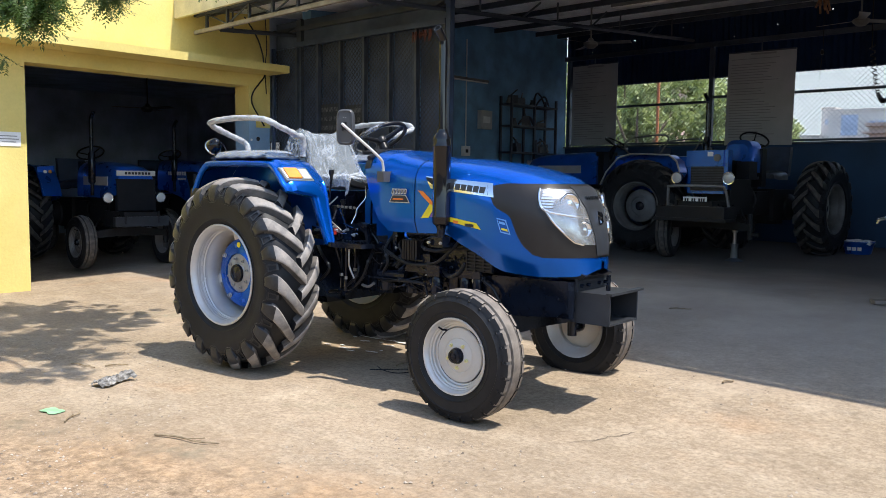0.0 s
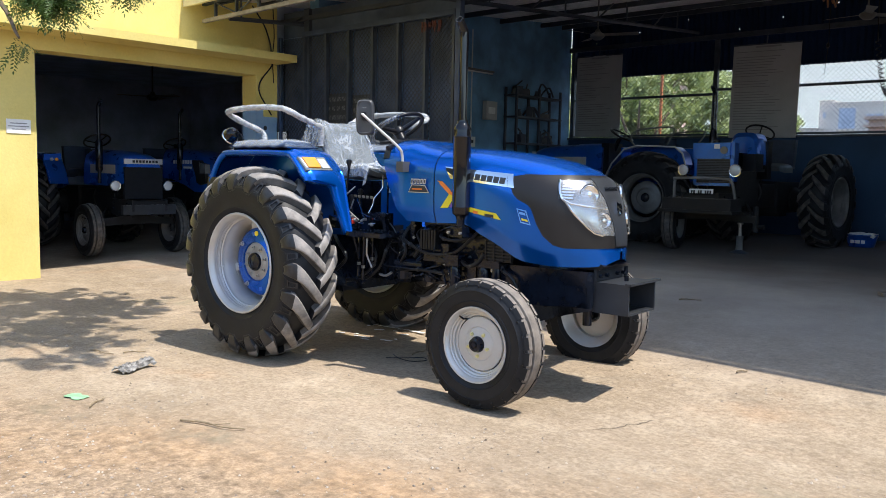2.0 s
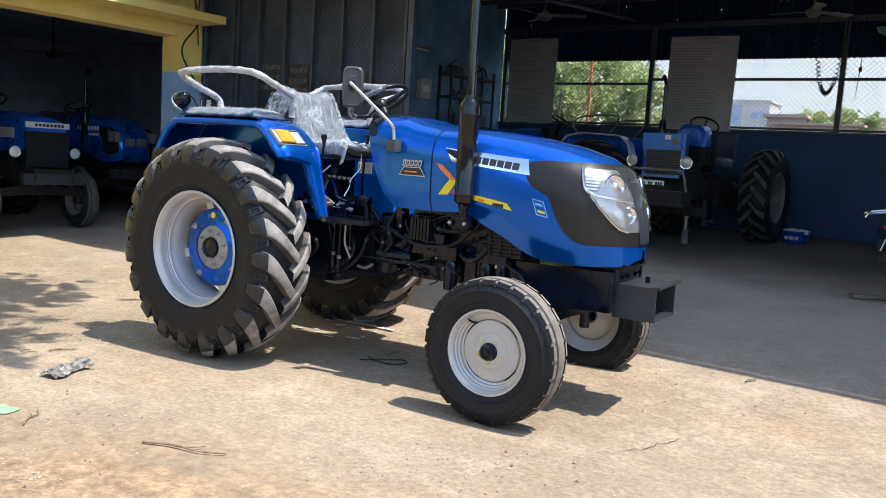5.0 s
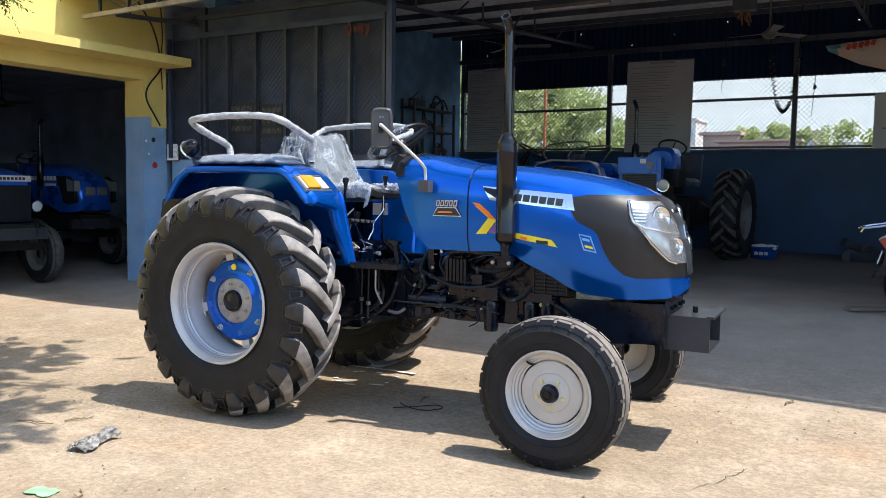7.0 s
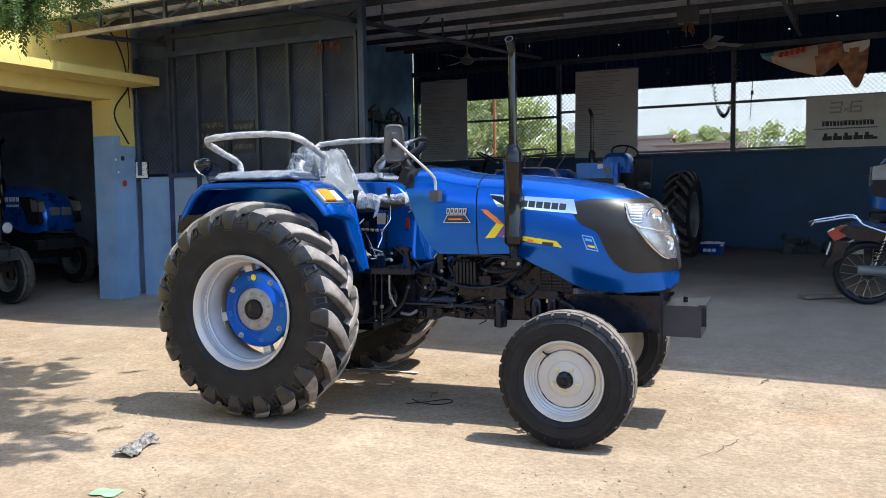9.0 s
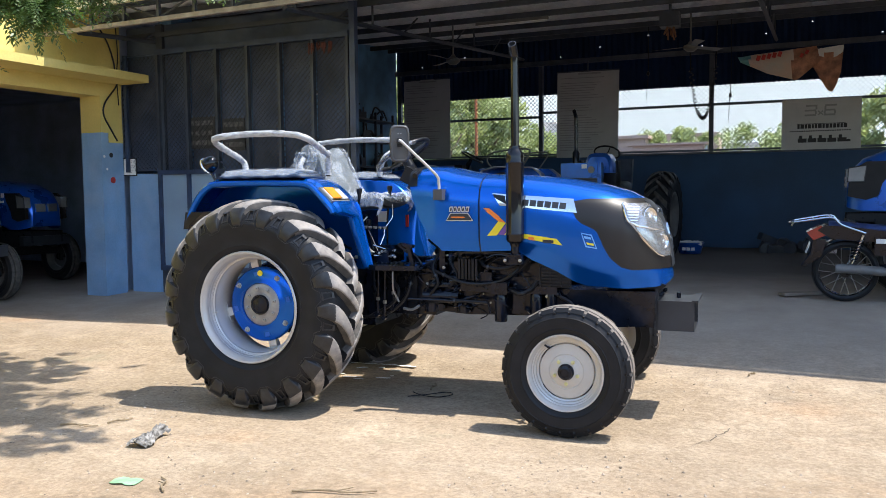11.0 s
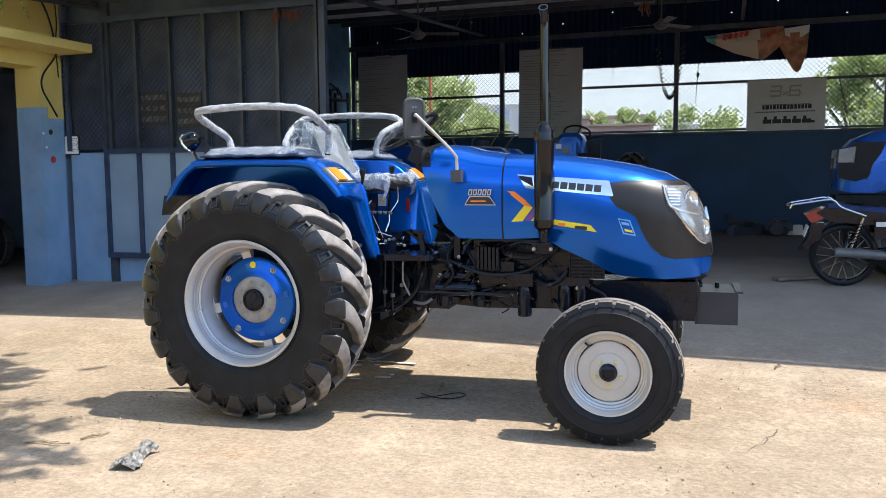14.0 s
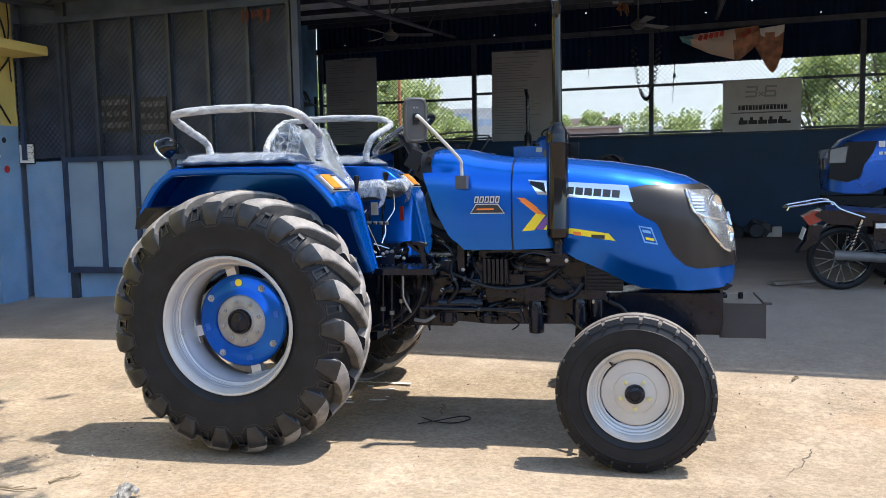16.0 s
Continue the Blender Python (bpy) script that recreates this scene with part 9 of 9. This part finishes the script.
# ---- trees and houses ----
LEAF = pbr("neem_leaf", (0.035, 0.075, 0.018), 0.42, scale=1.2, var=0.25, fine=12, bump=0.03, col2=(0.085, 0.14, 0.035))
# far leaves are paler than foliage: distance haze is put into their colour
LEAF_HAZED = pbr("hazed_far_leaf", (0.30, 0.36, 0.15), 0.6, scale=0.6, var=0.2, fine=6, bump=0.0, col2=(0.50, 0.54, 0.28))
BARK = pbr("neem_bark", (0.14, 0.10, 0.07), 0.9, scale=6, var=0.3, fine=30, bump=0.6)
for lm in (LEAF, LEAF_HAZED):
    lm.node_tree.nodes["Principled BSDF"].inputs["Subsurface Weight"].default_value = 0.0
    bs = lm.node_tree.nodes["Principled BSDF"]
    tr_ = lm.node_tree.nodes.new("ShaderNodeBsdfTranslucent")
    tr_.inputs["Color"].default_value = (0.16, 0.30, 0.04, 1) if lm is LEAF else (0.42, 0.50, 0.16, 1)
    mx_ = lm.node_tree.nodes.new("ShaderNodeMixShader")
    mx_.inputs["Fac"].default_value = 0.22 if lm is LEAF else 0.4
    out_ = lm.node_tree.nodes["Material Output"]
    lm.node_tree.links.new(bs.outputs[0], mx_.inputs[1])
    lm.node_tree.links.new(tr_.outputs[0], mx_.inputs[2])
    lm.node_tree.links.new(mx_.outputs[0], out_.inputs["Surface"])


def leaf_crown(name, sprays, mat, parent, leaf=0.055, per=13):
    """Pinnate leaves: each spray is (place, direction, length)."""
    verts, faces = [], []
    rr = random.Random(17)
    for o, d, ln in sprays:
        o, d = Vector(o), Vector(d).normalized()
        s = d.cross(Vector((0, 0, 1)))
        s = s.normalized() if s.length > 0.1 else Vector((1, 0, 0))
        u = s.cross(d).normalized()
        roll = rr.uniform(-0.8, 0.8)
        s, u = s * math.cos(roll) + u * math.sin(roll), u * math.cos(roll) - s * math.sin(roll)
        for k in range(per):
            t = (k + 1) / per
            base = o + d * (ln * t) + Vector((0, 0, -0.25 * ln * t * t))
            sg = 1 if k % 2 else -1
            out = (s * sg * 0.9 + d * 0.55 + Vector((0, 0, -0.25)) + u * rr.uniform(-0.25, 0.25)).normalized()
            if k == per - 1:
                out = d
            l = leaf * rr.uniform(0.8, 1.15)
            wd = out.cross(u).normalized() * l * 0.19
            i = len(verts)
            verts += [base, base + out * l * 0.35 + wd, base + out * l, base + out * l * 0.35 - wd]
            faces.append((i, i + 1, i + 2, i + 3))
    me = bpy.data.meshes.new(name)
    me.from_pydata([tuple(v) for v in verts], [], faces)
    me.materials.append(mat)
    ob = new(name, me)
    ob.parent = parent
    tagged(ob, kind="stuff")
    return ob


def build_neem():
    t = thing("neem_tree", pose(0, 0, 0), "leafy neem tree reaching over the yard", "tree")
    bm = bmesh.new()
    trunk = smooth_path([(-8.9, -1.2, -0.1), (-8.85, -1.15, 1.2), (-8.6, -0.8, 2.4), (-8.3, -0.2, 3.6), (-8.0, 0.5, 4.6)], 5)
    sweep(bm, trunk, [0.20 - 0.006 * k for k in range(len(trunk))], 12)
    part("trunk", bm, BARK, t, smooth=True)
    rr = random.Random(9)
    limbs = [[(-8.45, -0.5, 3.1), (-8.0, 0.8, 3.7), (-7.4, 1.7, 3.7), (-6.4, 2.4, 3.0), (-6.1, 2.25, 2.62)],
             [(-8.2, 0.1, 4.0), (-7.3, 1.5, 4.3), (-6.6, 2.6, 3.8), (-6.3, 2.9, 3.0), (-6.25, 2.84, 2.80)],
             [(-8.0, 0.5, 4.6), (-6.6, 1.9, 4.7), (-5.9, 3.0, 4.0), (-5.75, 3.42, 3.02)],
             [(-8.45, -0.5, 3.1), (-7.9, 1.0, 3.1), (-7.0, 2.0, 2.75), (-6.42, 2.10, 2.30)],
             [(-8.0, 0.5, 4.6), (-8.0, 2.0, 5.4), (-7.7, 2.9, 5.3)], [(-8.0, 0.5, 4.6), (-6.9, 0.6, 5.4), (-5.8, 1.6, 5.2), (-5.0, 2.4, 4.8)], [(-8.0, 0.5, 4.6), (-9.0, 1.6, 5.6), (-9.2, 2.6, 5.2)]]
    paths = []
    for q in limbs:
        path = smooth_path(q, 6)
        paths.append(path)
        bm = bmesh.new()
        sweep(bm, path, [0.05 * (1 - k / len(path)) + 0.006 for k in range(len(path))], 7)
        part("limb", bm, BARK, t, smooth=True)
    sprays = []

    def clump(c, r, n):
        for _ in range(n):
            v = Vector((rr.gauss(0, 1), rr.gauss(0, 1), rr.gauss(0, 0.8)))
            p = Vector(c) + v * r * 0.5
            d = Vector((rr.gauss(0, 1), rr.gauss(0, 1), rr.gauss(-0.5, 0.5)))
            sprays.append((p, d, rr.uniform(0.10, 0.20)))
    # drooping tips that hang into view
    for c, r, n in (((-6.09, 2.22, 2.53), 0.10, 90), ((-6.16, 2.12, 2.58), 0.12, 90), ((-6.04, 2.30, 2.60), 0.07, 40), ((-6.22, 2.85, 2.775), 0.075, 60), ((-6.28, 2.80, 2.84), 0.09, 50), ((-6.10, 2.30, 2.68), 0.14, 90), ((-6.30, 2.10, 2.66), 0.14, 80), ((-5.78, 3.40, 2.93), 0.07, 26), ((-6.40, 2.10, 2.25), 0.05, 14), ((-6.15, 2.2, 2.85), 0.16, 70)):
        clump(c, r, n)
    # crown overhead
    for path in paths:
        for k in range(5, len(path), 2):
            if path[k].z > 3.5:
                clump(path[k] + Vector((rr.gauss(0, 0.3), rr.gauss(0, 0.3), 0.2)), 0.55, 30)
    for c in ((-7.9, 2.5, 5.0), (-8.6, 2.9, 5.3), (-7.0, 2.2, 5.0), (-6.3, 2.3, 5.3), (-7.2, 3.1, 5.3), (-8.3, 1.9, 4.9), (-5.4, 1.9, 5.0)):
        clump(c, 0.6, 75)
    leaf_crown("crown", sprays, LEAF, t, 0.034, 15)
    sprays = []
    for c, rad, n in (((-7.15, 3.6, 5.0), 0.55, 130), ((-5.85, 3.9, 5.05), 0.5, 120), ((-6.4, 3.9, 5.1), 0.5, 100), ((-5.3, 3.1, 5.0), 0.5, 120), ((-4.6, 3.0, 5.0), 0.32, 46), ((-4.1, 2.65, 5.0), 0.26, 26), ((-6.3, 3.2, 5.2), 0.4, 60)):
        clump(c, rad, n)
    for q in ([(-8.0, 0.5, 4.6), (-7.0, 2.2, 5.1), (-6.4, 3.7, 5.1)], [(-8.0, 0.5, 4.6), (-6.2, 1.5, 5.3), (-4.9, 2.6, 5.2), (-4.1, 2.6, 5.05)]):
        path = smooth_path(q, 6)
        part("limb", sweep(bmesh.new(), path, [0.05 * (1 - k / len(path)) + 0.006 for k in range(len(path))], 7), BARK, t, smooth=True)
    leaf_crown("upper_crown", sprays, LEAF, t, 0.10, 17)


build_neem()


def far_tree(x, y, h, r, seed, n=900, dens=1.0):
    t = thing("tree", pose(x, y, 0), "leafy green tree beyond the shed window", "tree", group="trees beyond the window")
    bm = bmesh.new()
    sweep(bm, [(0, 0, -0.1), (0.1, 0, h * 0.35), (0.0, 0.1, h * 0.6)], [0.16, 0.12, 0.06], 8)
    part("trunk", bm, BARK, t, smooth=True)
    rr = random.Random(seed)
    verts, faces = [], []
    for b in range(5):
        bm = bmesh.new()
        a = 6.28 * b / 5 + rr.random()
        sweep(bm, [(0.05, 0, h * (0.3 + 0.06 * b)), (r * 0.4 * math.cos(a), r * 0.4 * math.sin(a), h * 0.62), (r * 0.75 * math.cos(a), r * 0.75 * math.sin(a), h * 0.8)], [0.07, 0.045, 0.02], 6)
        part("limb", bm, BARK, t)
    clumps = [(r * rr.uniform(-0.8, 0.8), r * rr.uniform(-0.8, 0.8), h * rr.uniform(0.35, 0.95), r * rr.uniform(0.22, 0.42)) for _ in range(16)]
    for k in range(3 * n):
        cx, cy, cz, cr = clumps[k % 16]
        d = Vector((rr.gauss(0, 1), rr.gauss(0, 1), rr.gauss(0, 0.8)))
        d = d.normalized() * cr * (0.3 + 0.8 * rr.random())
        p = Vector((cx, cy, cz)) + d
        nrm = Vector((rr.gauss(0, 1), rr.gauss(0, 1), rr.gauss(0.4, 1))).normalized()
        a = nrm.orthogonal().normalized()
        b = nrm.cross(a)
        s = rr.uniform(0.05, 0.12)
        i = len(verts)
        verts += [tuple(p + a * s), tuple(p + b * s * 0.6), tuple(p - a * s), tuple(p - b * s * 0.6)]
        faces.append((i, i + 1, i + 2, i + 3))
    me = bpy.data.meshes.new("crown")
    me.from_pydata(verts, [], faces)
    me.materials.append(LEAF_HAZED)
    c = new("crown", me)
    c.parent = t
    tagged(c, kind="stuff")


for k, (x, y, h, r, n) in enumerate(((-12.7, 26, 6.0, 2.0, 3000), (-14.4, 31, 5.4, 1.9, 2400), (-13.3, 33, 5.0, 1.6, 1800), (0.8, 27, 5.2, 1.7, 2400), (-14.2, 24, 5.6, 2.2, 3600), (-16.8, 27, 6.6, 2.6, 3600), (-12.6, 22, 4.4, 1.5, 1800), (-19.5, 30, 7.2, 2.8, 3000), (-11.8, 30, 4.2, 1.3, 900),
                                       (-6.2, 34, 4.0, 1.3, 1300), (-4.0, 36, 4.1, 1.5, 1300), (-2.2, 34, 3.9, 1.3, 1300), (2.6, 26, 5.6, 2.6, 3600), (5.4, 28, 6.2, 2.6, 2600), (-8.6, 40, 4.3, 1.2, 900), (0.2, 40, 4.0, 1.4, 900), (-1.0, 30, 3.5, 1.0, 700))):
    far_tree(x, y, h, r, 40 + k, n)


def house(x, y, w, d, h, mat, wins, roof_h=0.3, label="pale plastered house beyond the yard"):
    hs = thing("house", pose(x, y, 0), label, "house", group="houses beyond the window")
    part("wall", box(bmesh.new(), -w / 2, w / 2, 0, d, -0.1, h), mat, hs)
    part("roof", box(bmesh.new(), -w / 2 - 0.15, w / 2 + 0.15, -0.15, d + 0.15, h, h + roof_h), mat, hs)
    for (wx, wz, ww, wh) in wins:
        wo = part("window", box(bmesh.new(), wx - ww / 2, wx + ww / 2, -0.06, -0.004, wz, wz + wh), DARK_INTERIOR, hs)
        part("sill", box(bmesh.new(), wx - ww / 2 - 0.1, wx + ww / 2 + 0.1, -0.2, -0.062, wz - 0.12, wz), mat, wo)


PALE = pbr("pale_plaster", (0.62, 0.58, 0.54), 0.85, scale=0.6, var=0.08, fine=6, bump=0.1)
PINK = pbr("pinkish_brick_wall", (0.48, 0.34, 0.28), 0.85, scale=0.8, var=0.12, fine=6, bump=0.1)
house(-31.0, 108, 6.8, 6, 10.3, PALE, ((-0.9, 7.4, 1.9, 2.5), (1.7, 8.2, 0.8, 0.9), (2.7, 8.2, 0.8, 0.9)))
house(-38.5, 112, 8.0, 5, 7.6, PALE, ((0, 5.6, 1.2, 1.2),), 0.2, "low pale house with a flat roof beyond the yard")
house(-37.6, 118, 1.6, 3, 11.6, PALE, ((0, 9.4, 0.6, 0.8),), 0.2, "narrow pale stair tower beyond the yard")
house(-20.6, 138, 10.5, 6, 10.2, PINK, ((-3, 7.6, 1.2, 1.3), (0.2, 7.6, 1.2, 1.3), (3, 7.6, 1.2, 1.3)), 0.5, "pinkish flat-roofed house beyond the yard")
house(-29.5, 140, 8.0, 6, 8.0, PINK, ((0, 5.8, 1.0, 1.0),), 0.3, "pinkish flat-roofed house beyond the yard")
house(-6.3, 26.6, 2.3, 0.4, 2.95, PINK, (), 0.06, "low plastered wall end beyond the yard")
house(-5.5, 80, 6.5, 6, 5.6, PALE, ((0, 4.0, 0.8, 0.9),), 0.2)
house(-22, 40, 1.2, 4, 6.4, PINK, ((0, 4.0, 0.4, 0.6),), 0.2, "narrow brick wall end beyond the yard")
house(-9.8, 38, 1.5, 3, 3.9, PINK, ((0, 2.5, 0.4, 0.6),), 0.15, "low brick outbuilding beyond the yard")
pl = thing("signal_post", pose(-9.17, 16.84, 0), "slim orange-painted post beyond the window", "post")
part("post", sweep(bmesh.new(), [(0, 0, -0.1), (0, 0, 6.0)], 0.035, 8), pbr("orange_post_paint", (0.50, 0.16, 0.06), 0.6, var=0.1), pl)

# pale hazy sky far behind the houses
haze = bpy.data.materials.new("hazy_sky")
haze.use_nodes = True
hn, hl = haze.node_tree.nodes, haze.node_tree.links
he = hn.new("ShaderNodeEmission")
he.inputs["Color"].default_value, he.inputs["Strength"].default_value = (0.80, 0.92, 1.0, 1), 0.41
hl.new(he.outputs[0], hn["Material Output"].inputs["Surface"])
bm = bmesh.new()
grid(bm, [[(160 * math.sin(a) - 5, 160 * math.cos(a), z) for a in [radians(-60 + 4 * k) for k in range(31)]] for z in (-1, 55)])
tagged(part("backdrop", bm, haze), "pale hazy sky in the distance", "sky", kind="structure")
